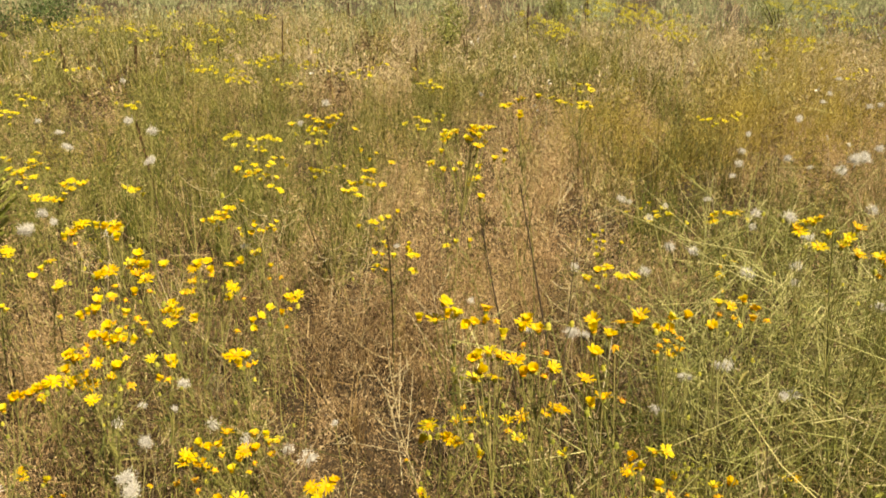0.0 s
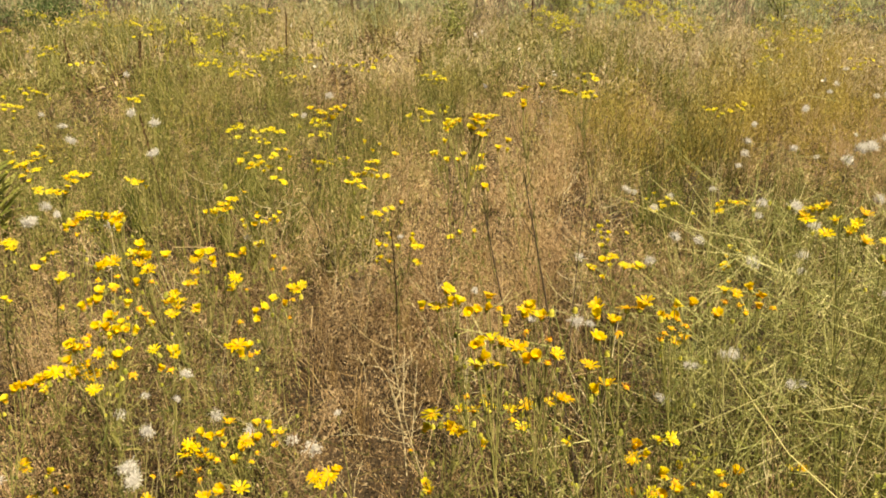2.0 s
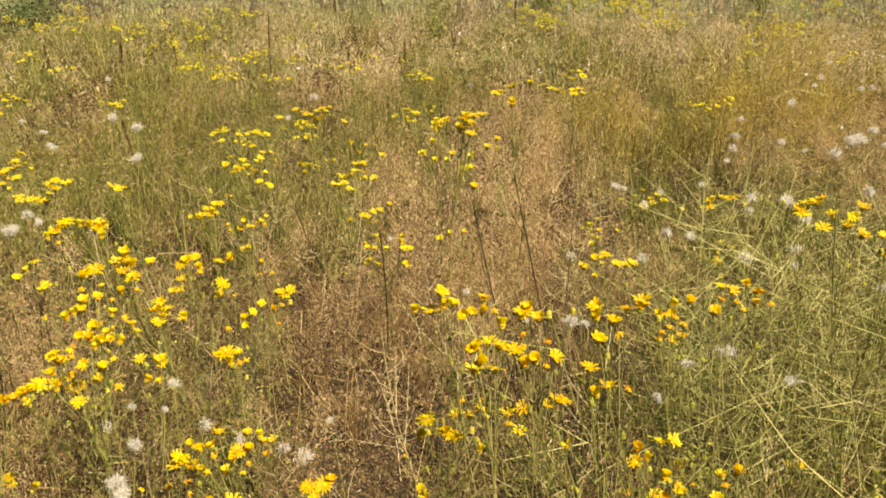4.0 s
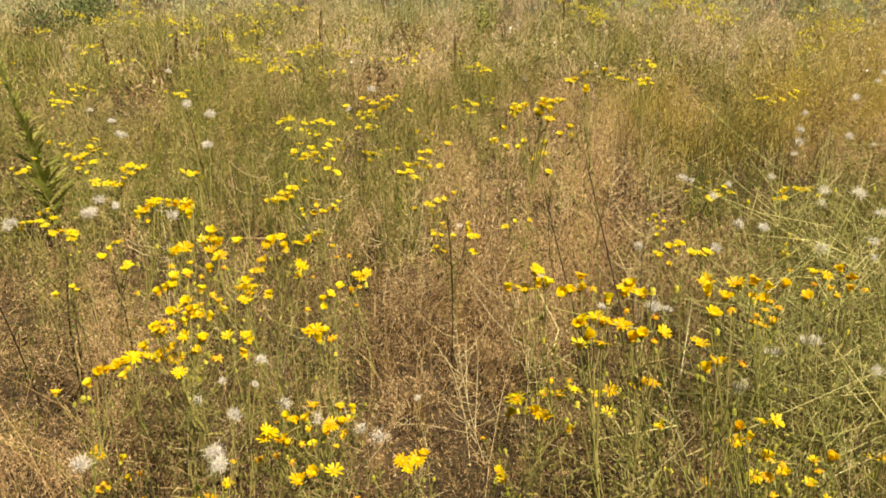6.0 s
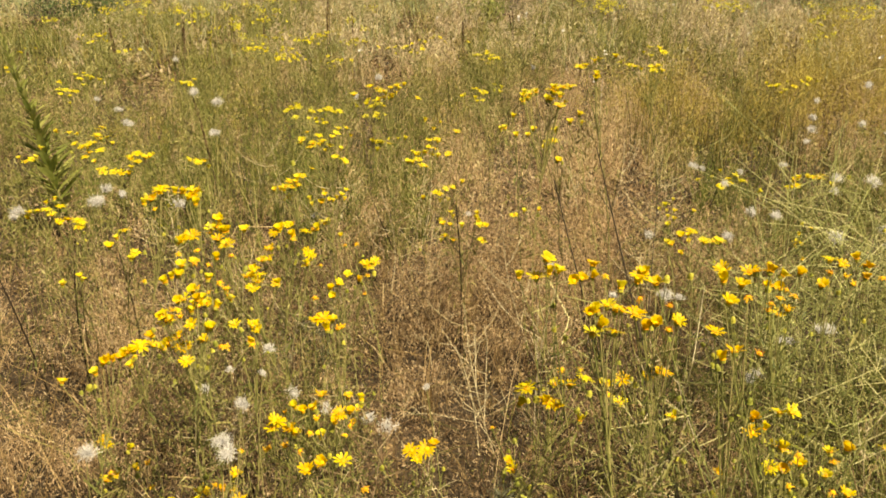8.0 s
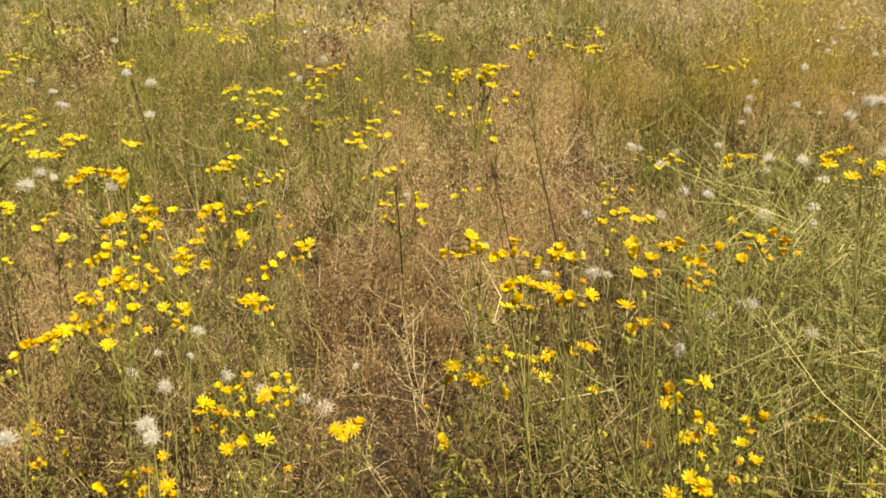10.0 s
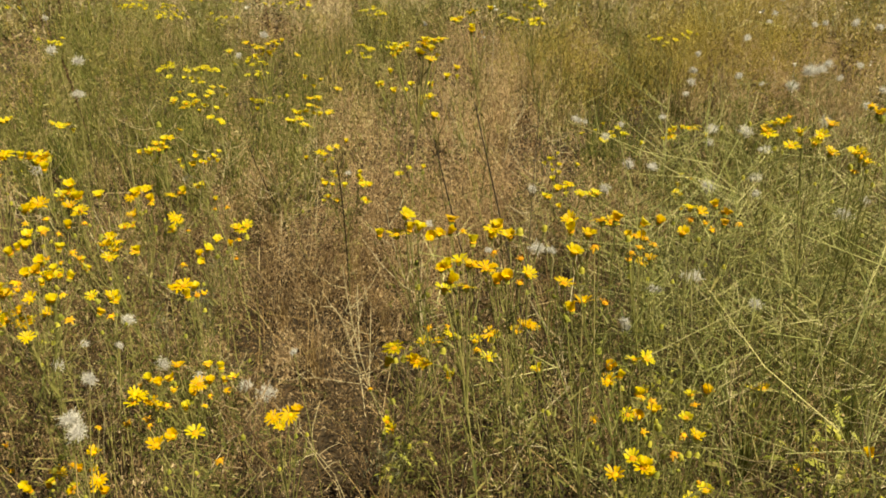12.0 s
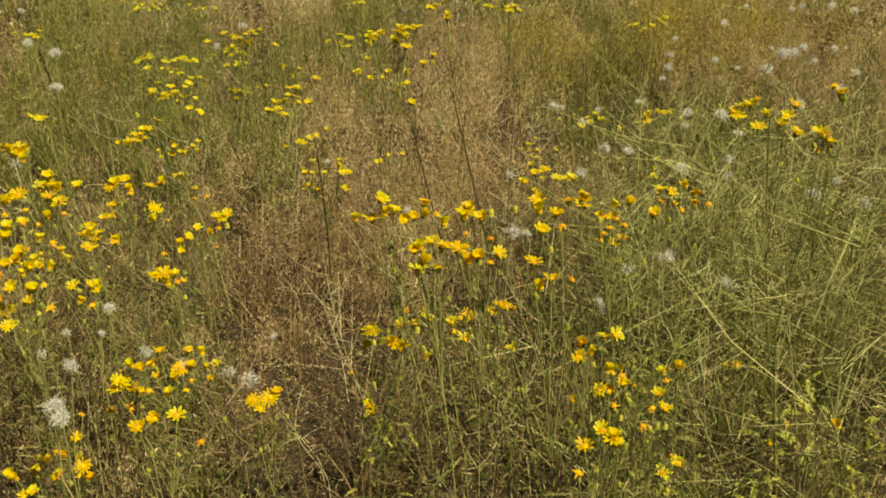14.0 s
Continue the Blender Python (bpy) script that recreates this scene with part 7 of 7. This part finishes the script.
ragwort((-3.205, 6.063), [("open", -3.313, 6.085, 0.567), ("open", -3.28, 6.098, 0.556), ("open", -3.285, 6.07, 0.531), ("open", -3.04, 6.184, 0.464), ("cup", -3.316, 6.097, 0.569), ("open", -3.29, 6.072, 0.571), ("open", -3.262, 6.067, 0.564), ("open", -3.274, 6.141, 0.523), ("open", -3.315, 6.005, 0.522), ("cup", -3.059, 6.105, 0.469), ("open", -3.263, 6.114, 0.572), ("cup", -3.261, 6.122, 0.562), ("open", -3.264, 6.054, 0.564), ("open", -3.328, 6.08, 0.554), ("open", -3.174, 6.213, 0.547), ("open", -3.274, 5.997, 0.534), ("open", -3.045, 6.211, 0.466), ("open", -3.142, 6.085, 0.457), ("cup", -3.268, 6.147, 0.572), ("cup", -3.373, 5.994, 0.575), ("open", -3.395, 6.062, 0.57), ("cup", -3.34, 5.932, 0.555), ("cup", -3.302, 6.118, 0.573), ("open", -3.315, 5.961, 0.577), ("cup", -3.266, 6.143, 0.516), ("cup", -3.314, 6.17, 0.524), ("cup", -3.272, 5.991, 0.528), ("open", -3.305, 6.151, 0.535), ("open", -3.083, 6.078, 0.464), ("open", -2.982, 6.237, 0.457)])
ragwort((-3.749, 7.968), [("open", -3.763, 7.96, 0.567), ("open", -3.828, 7.929, 0.577), ("open", -3.717, 7.975, 0.553), ("open", -3.883, 7.874, 0.553), ("open", -3.647, 7.938, 0.468), ("open", -3.748, 7.962, 0.561), ("open", -3.82, 7.919, 0.573), ("cup", -3.735, 7.933, 0.545), ("cup", -3.648, 8.043, 0.544), ("open", -3.939, 7.844, 0.556), ("cup", -3.63, 8.012, 0.469), ("open", -3.738, 7.958, 0.571), ("cup", -3.683, 8.007, 0.569), ("cup", -3.769, 8.03, 0.579), ("open", -3.7, 7.847, 0.583), ("open", -3.756, 7.912, 0.555), ("open", -3.678, 7.932, 0.55), ("open", -3.896, 7.937, 0.549), ("open", -4.043, 7.818, 0.54), ("open", -3.724, 7.87, 0.458), ("open", -3.722, 8.079, 0.462), ("open", -3.761, 8.0, 0.56), ("open", -3.821, 7.987, 0.565), ("open", -3.786, 7.962, 0.596), ("open", -3.742, 7.909, 0.59), ("open", -3.803, 8.089, 0.542), ("open", -3.77, 7.99, 0.549), ("open", -3.626, 8.014, 0.537), ("cup", -3.807, 7.958, 0.546), ("cup", -3.924, 7.905, 0.539), ("cup", -4.026, 7.768, 0.559), ("open", -3.604, 7.945, 0.474), ("open", -3.721, 8.014, 0.478)])
ragwort((-4.393, 8.064), [("open", -4.536, 7.99, 0.567), ("open", -4.471, 8.021, 0.552), ("open", -4.563, 7.938, 0.534), ("open", -4.445, 8.078, 0.59), ("open", -4.321, 8.214, 0.638), ("open", -4.275, 8.232, 0.623), ("open", -4.353, 8.167, 0.614), ("open", -4.582, 7.954, 0.557), ("open", -4.506, 8.011, 0.551), ("cup", -4.487, 8.053, 0.541), ("wilted", -4.505, 7.886, 0.533), ("cup", -4.465, 8.056, 0.567), ("open", -4.495, 8.025, 0.619), ("cup", -4.283, 8.228, 0.67), ("bud", -4.319, 8.275, 0.617), ("open", -4.274, 8.144, 0.629), ("cup", -4.549, 8.0, 0.584), ("open", -4.595, 7.96, 0.555), ("open", -4.534, 8.076, 0.557), ("open", -4.421, 8.091, 0.571), ("cup", -4.574, 7.873, 0.516), ("open", -4.543, 7.983, 0.537), ("open", -4.348, 8.036, 0.606), ("cup", -4.437, 8.167, 0.586), ("cup", -4.31, 8.326, 0.631), ("open", -4.376, 8.084, 0.647), ("cup", -4.416, 8.264, 0.645), ("open", -4.234, 8.27, 0.615), ("open", -4.311, 8.247, 0.608), ("cup", -4.281, 8.209, 0.627), ("open", -4.535, 7.929, 0.54), ("open", -4.534, 7.942, 0.582), ("cup", -4.462, 7.852, 0.57), ("cup", -4.511, 8.049, 0.533), ("open", -4.393, 8.039, 0.552), ("cup", -4.521, 8.035, 0.556), ("open", -4.455, 7.898, 0.529), ("cup", -4.477, 7.912, 0.525), ("open", -4.531, 8.149, 0.542), ("open", -4.437, 8.078, 0.577), ("cup", -4.453, 8.052, 0.608), ("open", -4.459, 8.063, 0.613), ("open", -4.202, 8.226, 0.67), ("cup", -4.286, 8.231, 0.677), ("cup", -4.208, 8.348, 0.625), ("cup", -4.478, 8.2, 0.611), ("open", -4.214, 8.132, 0.645), ("open", -4.233, 8.035, 0.632)])
ragwort((-3.339, 10.063), [("open", -3.411, 10.105, 0.567), ("open", -3.296, 10.161, 0.574), ("open", -3.345, 10.108, 0.538), ("open", -3.516, 10.023, 0.524), ("open", -3.405, 10.119, 0.561), ("wilted", -3.281, 10.165, 0.561), ("cup", -3.27, 10.147, 0.586), ("open", -3.324, 10.113, 0.536), ("open", -3.51, 9.981, 0.53), ("open", -3.292, 10.145, 0.554), ("open", -3.416, 10.109, 0.575), ("open", -3.411, 10.253, 0.566), ("open", -3.293, 10.107, 0.579), ("cup", -3.375, 10.146, 0.532), ("cup", -3.337, 10.03, 0.546), ("open", -3.493, 10.031, 0.508), ("cup", -3.49, 10.05, 0.511), ("open", -3.292, 9.98, 0.536), ("open", -3.482, 10.197, 0.563), ("open", -3.241, 10.108, 0.551), ("cup", -3.297, 10.082, 0.546), ("cup", -3.292, 10.024, 0.572), ("cup", -3.222, 10.089, 0.562), ("open", -3.232, 10.111, 0.554), ("open", -3.38, 10.043, 0.534), ("cup", -3.6, 9.919, 0.536), ("open", -3.406, 9.967, 0.535)])
ragwort((-2.756, 7.394), [("open", -2.697, 7.486, 0.567), ("open", -2.726, 7.46, 0.554), ("open", -2.657, 7.487, 0.546), ("open", -3.022, 7.268, 0.503), ("open", -2.861, 7.348, 0.503), ("open", -2.738, 7.646, 0.548), ("cup", -2.737, 7.465, 0.558), ("bud", -2.782, 7.481, 0.546), ("bud", -2.653, 7.48, 0.55), ("wilted", -3.063, 7.226, 0.476), ("bud", -2.854, 7.411, 0.525), ("cup", -2.666, 7.509, 0.583), ("cup", -2.713, 7.475, 0.555), ("open", -2.714, 7.452, 0.565), ("open", -2.755, 7.537, 0.55), ("open", -2.644, 7.505, 0.557), ("cup", -2.69, 7.473, 0.541), ("cup", -3.007, 7.335, 0.51), ("cup", -2.952, 7.213, 0.508), ("cup", -2.833, 7.322, 0.49), ("open", -3.018, 7.439, 0.497), ("cup", -2.768, 7.692, 0.558), ("open", -2.709, 7.755, 0.563), ("open", -2.48, 7.499, 0.55), ("cup", -2.796, 7.517, 0.535), ("open", -2.715, 7.517, 0.554), ("open", -2.738, 7.489, 0.55), ("open", -2.795, 7.481, 0.543), ("open", -2.766, 7.629, 0.538), ("open", -3.063, 7.108, 0.476), ("open", -3.014, 7.177, 0.483), ("open", -2.747, 7.405, 0.534), ("cup", -2.951, 7.414, 0.532)])

seed_head(-0.094, 1.812, 0.509, 0.028)
seed_head(-0.081, 1.805, 0.493, 0.028)
seed_head(-0.197, 2.292, 0.304, 0.031)
seed_head(-0.001, 2.358, 0.207, 0.04)
seed_head(-0.036, 2.339, 0.235, 0.029)
seed_head(-0.132, 2.322, 0.259, 0.024)
seed_head(-0.242, 2.019, 0.463, 0.021)
seed_head(-0.052, 1.811, 0.581, 0.022)
seed_head(0.791, 2.594, 0.312, 0.027)
seed_head(1.126, 2.793, 0.29, 0.031)
seed_head(1.404, 3.658, 0.712, 0.041)
seed_head(1.435, 3.654, 0.719, 0.033)
seed_head(-0.807, 3.184, 0.75, 0.03)
seed_head(-0.787, 3.12, 0.668, 0.03)
seed_head(-0.878, 3.171, 0.781, 0.03)
seed_head(0.573, 2.371, 0.587, 0.03)
seed_head(0.601, 2.371, 0.587, 0.018)
seed_head(0.548, 3.282, 0.394, 0.028)
seed_head(0.819, 3.212, 0.513, 0.031)
seed_head(0.885, 3.189, 0.513, 0.029)
seed_head(1.123, 3.642, 0.513, 0.036)
seed_head(1.227, 3.632, 0.513, 0.045)
seed_head(1.16, 3.136, 0.513, 0.034)
seed_head(1.131, 2.997, 0.513, 0.026)
seed_head(1.252, 3.426, 0.513, 0.03)
seed_head(1.289, 5.057, 0.513, 0.033)
seed_head(1.206, 4.642, 0.513, 0.035)
seed_head(1.161, 4.387, 0.513, 0.035)
seed_head(1.11, 4.159, 0.513, 0.028)
seed_head(1.387, 4.568, 0.513, 0.032)
seed_head(0.979, 3.778, 0.513, 0.025)
seed_head(0.675, 3.697, 0.513, 0.024)
seed_head(0.706, 3.659, 0.513, 0.022)
seed_head(0.74, 2.974, 0.513, 0.028)
seed_head(1.017, 3.033, 0.513, 0.032)
seed_head(0.898, 2.453, 0.513, 0.03)
seed_head(0.801, 2.379, 0.513, 0.024)
seed_head(1.566, 4.393, 0.513, 0.046)
seed_head(2.25, 7.469, 0.513, 0.056)
seed_head(2.012, 6.661, 0.513, 0.037)
seed_head(-1.545, 3.791, 0.513, 0.03)
seed_head(-2.338, 5.485, 0.513, 0.034)
seed_head(-1.034, 2.824, 0.513, 0.036)
seed_head(-1.012, 2.931, 0.513, 0.022)
seed_head(-0.367, 2.874, 0.513, 0.019)
seed_head(-0.151, 2.106, 0.513, 0.022)
seed_head(1.621, 5.573, 0.513, 0.033)
seed_head(-0.919, 5.16, 0.513, 0.044)
seed_head(-0.845, 4.585, 0.513, 0.028)
seed_head(0.177, 2.041, 0.513, 0.012)
seed_head(-0.183, 2.015, 0.513, 0.015)
seed_head(-0.121, 2.018, 0.513, 0.015)
seed_head(-1.765, 4.041, 0.513, 0.033)
seed_head(-2.01, 4.233, 0.513, 0.026)
seed_head(0.769, 3.489, 0.513, 0.026)
seed_head(0.046, 2.995, 0.513, 0.016)
seed_head(0.319, 2.66, 0.513, 0.019)
seed_head(0.471, 2.521, 0.513, 0.018)
seed_head(-1.172, 2.679, 0.52, 0.035)
seed_head(-1.175, 2.664, 0.508, 0.025)
seed_head(-1.436, 3.431, 0.347, 0.041)
seed_head(-1.033, 2.846, 0.513, 0.032)
seed_head(-0.786, 2.87, 0.513, 0.034)
seed_head(-0.272, 1.724, 0.513, 0.029)
seed_head(-1.578, 3.812, 0.513, 0.03)
seed_head(-0.998, 2.913, 0.513, 0.022)
seed_head(-1.143, 3.733, 0.513, 0.028)
seed_head(1.313, 2.882, 0.513, 0.037)
seed_head(1.401, 2.99, 0.513, 0.026)
seed_head(1.419, 2.835, 0.513, 0.031)
seed_head(0.994, 2.349, 0.513, 0.021)
seed_head(1.012, 3.044, 0.513, 0.032)
seed_head(0.881, 3.181, 0.513, 0.02)
seed_head(2.131, 6.186, 0.513, 0.053)
seed_head(2.385, 6.269, 0.513, 0.055)
seed_head(2.5, 6.169, 0.513, 0.054)
seed_head(1.553, 4.381, 0.513, 0.046)
seed_head(1.701, 4.696, 0.513, 0.039)
seed_head(1.907, 4.373, 0.513, 0.036)
seed_head(0.812, 2.379, 0.513, 0.021)
seed_head(0.877, 2.455, 0.513, 0.019)
seed_head(0.741, 2.236, 0.513, 0.019)
seed_head(2.216, 6.268, 0.513, 0.058)
seed_head(2.435, 6.387, 0.513, 0.068)
seed_head(1.889, 6.267, 0.513, 0.038)
seed_head(1.635, 5.641, 0.513, 0.037)
seed_head(1.385, 4.546, 0.513, 0.031)
seed_head(1.447, 4.41, 0.513, 0.023)
seed_head(1.735, 4.722, 0.513, 0.05)
seed_head(1.851, 4.914, 0.513, 0.038)
seed_head(1.809, 4.591, 0.513, 0.03)
seed_head(1.988, 4.9, 0.513, 0.038)
seed_head(1.554, 4.366, 0.513, 0.045)
seed_head(1.532, 3.806, 0.513, 0.039)
seed_head(1.751, 4.075, 0.513, 0.038)
seed_head(1.09, 3.478, 0.513, 0.028)
seed_head(0.825, 3.643, 0.513, 0.023)
seed_head(0.685, 3.678, 0.513, 0.024)
seed_head(1.24, 3.417, 0.513, 0.026)
seed_head(0.819, 3.202, 0.513, 0.022)

dry_stalk((-2.811, 9.235, 0.0), (-2.791, 9.243, 0.606), 0.0216)
dry_stalk((-2.292, 7.930, 0.0), (-2.269, 7.930, 0.750), 0.0144)
dry_stalk((-4.081, 9.584, 0.0), (-4.102, 9.584, 0.389), 0.0171)
dry_stalk((-3.509, 13.717, 0.0), (-3.523, 13.717, 0.533), 0.0237)
dry_stalk((-0.909, 9.887, 0.0), (-0.965, 9.887, 0.482), 0.0175)
dry_stalk((-0.612, 13.110, 0.0), (-0.648, 13.110, 0.603), 0.0227)
dry_stalk((0.134, 15.227, 0.0), (0.074, 15.227, 0.642), 0.0261)
dry_stalk((-1.237, 8.829, 0.0), (-1.259, 8.829, 0.435), 0.0158)
dry_stalk((-3.994, 8.338, 0.0), (-3.969, 8.338, 0.443), 0.0151)
dry_stalk((-2.808, 10.006, 0.0), (-2.808, 10.006, 0.413), 0.0177)
dry_stalk((1.756, 8.680, 0.0), (1.708, 8.680, 0.422), 0.0156)
dry_stalk((-1.196, 8.582, 0.0), (-1.211, 8.579, 0.486), 0.019)
dry_stalk((-3.438, 13.576, 0.0), (-3.455, 13.57, 0.541), 0.0318)
dry_stalk((-3.938, 9.367, 0.0), (-3.963, 9.354, 0.414), 0.023)
dry_stalk((-3.676, 7.835, 0.0), (-3.65, 7.851, 0.491), 0.0195)
dry_stalk((-0.594, 12.943, 0.0), (-0.624, 12.94, 0.678), 0.029)
dry_stalk((0.161, 15.852, 0.0), (0.058, 15.848, 0.793), 0.0357)
dry_stalk((-0.892, 9.918, 0.0), (-0.995, 9.9, 0.43), 0.0219)
dry_stalk((-2.919, 14.455, 0.0), (-2.96, 14.444, 0.649), 0.0335)
dry_stalk((-4.876, 10.171, 0.0), (-4.893, 10.161, 0.393), 0.0258)
dry_stalk((-2.847, 10.166, 0.0), (-2.857, 10.162, 0.385), 0.0237)
dry_stalk((-3.002, 11.475, 0.0), (-3.02, 11.469, 0.377), 0.0267)
dry_stalk((-3.648, 9.5, 0.0), (-3.652, 9.498, 0.404), 0.023)
dry_stalk((-4.239, 12.111, 0.0), (-4.307, 12.082, 0.392), 0.0292)
pale_stalk((-1.669, 10.125, 0.0), (-1.589, 10.144, 0.657), 0.0228)
pale_stalk((-4.984, 9.161, 0.0), (-4.917, 9.205, 0.402), 0.0239)
pale_stalk((-5.179, 12.08, 0.0), (-5.201, 12.068, 0.394), 0.0301)
pale_stalk((-4.493, 8.345, 0.0), (-4.477, 8.356, 0.288), 0.0216)
dry_stalk((-1.463, 4.313, 0.0), (-1.53, 4.273, 0.541), 0.0164)
dry_stalk((-4.472, 7.954, 0.0), (-4.492, 7.94, 0.391), 0.0355)
dry_stalk((-3.963, 8.307, 0.0), (-3.94, 8.321, 0.371), 0.0356)
weed_stem((1.057, 2.612, 0.0), (0.931, 2.641, 0.428), 0.0063)
weed_stem((1.105, 2.298, 0.0), (0.95, 2.344, 0.448), 0.0053)
weed_stem((1.193, 2.366, 0.0), (1.04, 2.419, 0.864), 0.0057)
weed_stem((-0.01, 3.166, 0.0), (-0.028, 3.162, 0.481), 0.0082)
weed_stem((-0.294, 3.637, 0.0), (-0.456, 3.581, 0.405), 0.01)
weed_stem((-0.623, 2.897, 0.0), (-0.703, 2.849, 0.368), 0.0081)
weed_stem((-0.95, 2.572, 0.0), (-0.937, 2.584, 0.409), 0.0078)
weed_stem((0.808, 1.433, 0.0), (0.388, 3.000, 0.724), 0.0066)
weed_stem((0.760, 1.666, 0.0), (0.280, 3.000, 0.629), 0.006)
weed_stem((0.575, 2.361, 0.0), (0.557, 3.000, 0.710), 0.004)
weed_stem((-0.984, 2.631, 0.0), (-0.979, 2.636, 0.411), 0.008)
weed_stem((-0.864, 2.722, 0.0), (-0.886, 2.707, 0.41), 0.0079)
weed_stem((-1.051, 2.544, 0.0), (-1.104, 2.494, 0.406), 0.0079)
weed_stem((0.652, 2.096, 0.0), (0.578, 2.096, 0.504), 0.006)
weed_stem((1.139, 2.173, 0.0), (1.053, 2.204, 0.52), 0.0069)

bent_straw([(0.018, 2.407, 0.135), (0.087, 2.358, 0.108), (0.127, 2.307, 0.081), (0.179, 2.264, 0.054)])
bent_straw([(-0.03, 2.351, 0.162), (-0.052, 2.331, 0.121), (-0.092, 2.341, 0.081), (-0.11, 2.294, 0.054), (-0.11, 2.209, 0.054)])
bent_straw([(-0.193, 3.173, 0.135), (-0.168, 3.215, 0.095), (-0.137, 3.135, 0.054), (-0.084, 3.046, 0.054)])
bent_straw([(-0.046, 2.631, 0.067), (0.024, 2.654, 0.067), (0.158, 2.64, 0.067)])
bent_straw([(-0.063, 3.216, 0.135), (-0.037, 3.148, 0.108), (0.002, 3.305, 0.081), (0.042, 3.153, 0.054)])
bent_straw([(0.05, 2.567, 0.135), (0.065, 2.546, 0.067), (0.069, 2.467, 0.054)])
bent_straw([(0.046, 2.271, 0.25), (0.086, 2.273, 0.2), (0.112, 2.282, 0.15), (0.181, 2.241, 0.1), (0.221, 2.169, 0.1)])
bent_straw([(0.444, 2.255, 0.054), (0.48, 2.197, 0.054)])
bent_straw([(0.403, 2.242, 0.054), (0.446, 2.237, 0.054), (0.449, 2.318, 0.081), (0.457, 2.364, 0.108)])
bent_straw([(1.207, 2.584, 0.202), (1.28, 2.572, 0.202), (1.352, 2.6, 0.202)])

bush((-7.251, 11.091), 1.3, 0.62, True)
bush((-2.349, 16.079), 0.53, 0.63)
bush((-0.636, 19.127), 0.56, 0.62)
bush((3.947, 19.743), 1.57, 0.78)
bush((-1.896, 13.328), 0.69, 0.35)
leafy_weed((-1.857, 3.713, 0.0), (-1.96, 3.626, 0.901))
herb((0.871, 2.52), 1.1)
herb((0.917, 2.29), 1.0)
herb((1.111, 2.281), 1.1)
herb((1.211, 2.424), 1.1)
herb((1.314, 2.267), 1.1)
herb((1.221, 2.163), 0.9)
herb((1.054, 2.128), 1.0)
herb((0.322, 2.213), 0.9)
herb((0.881, 2.476), 1.0)
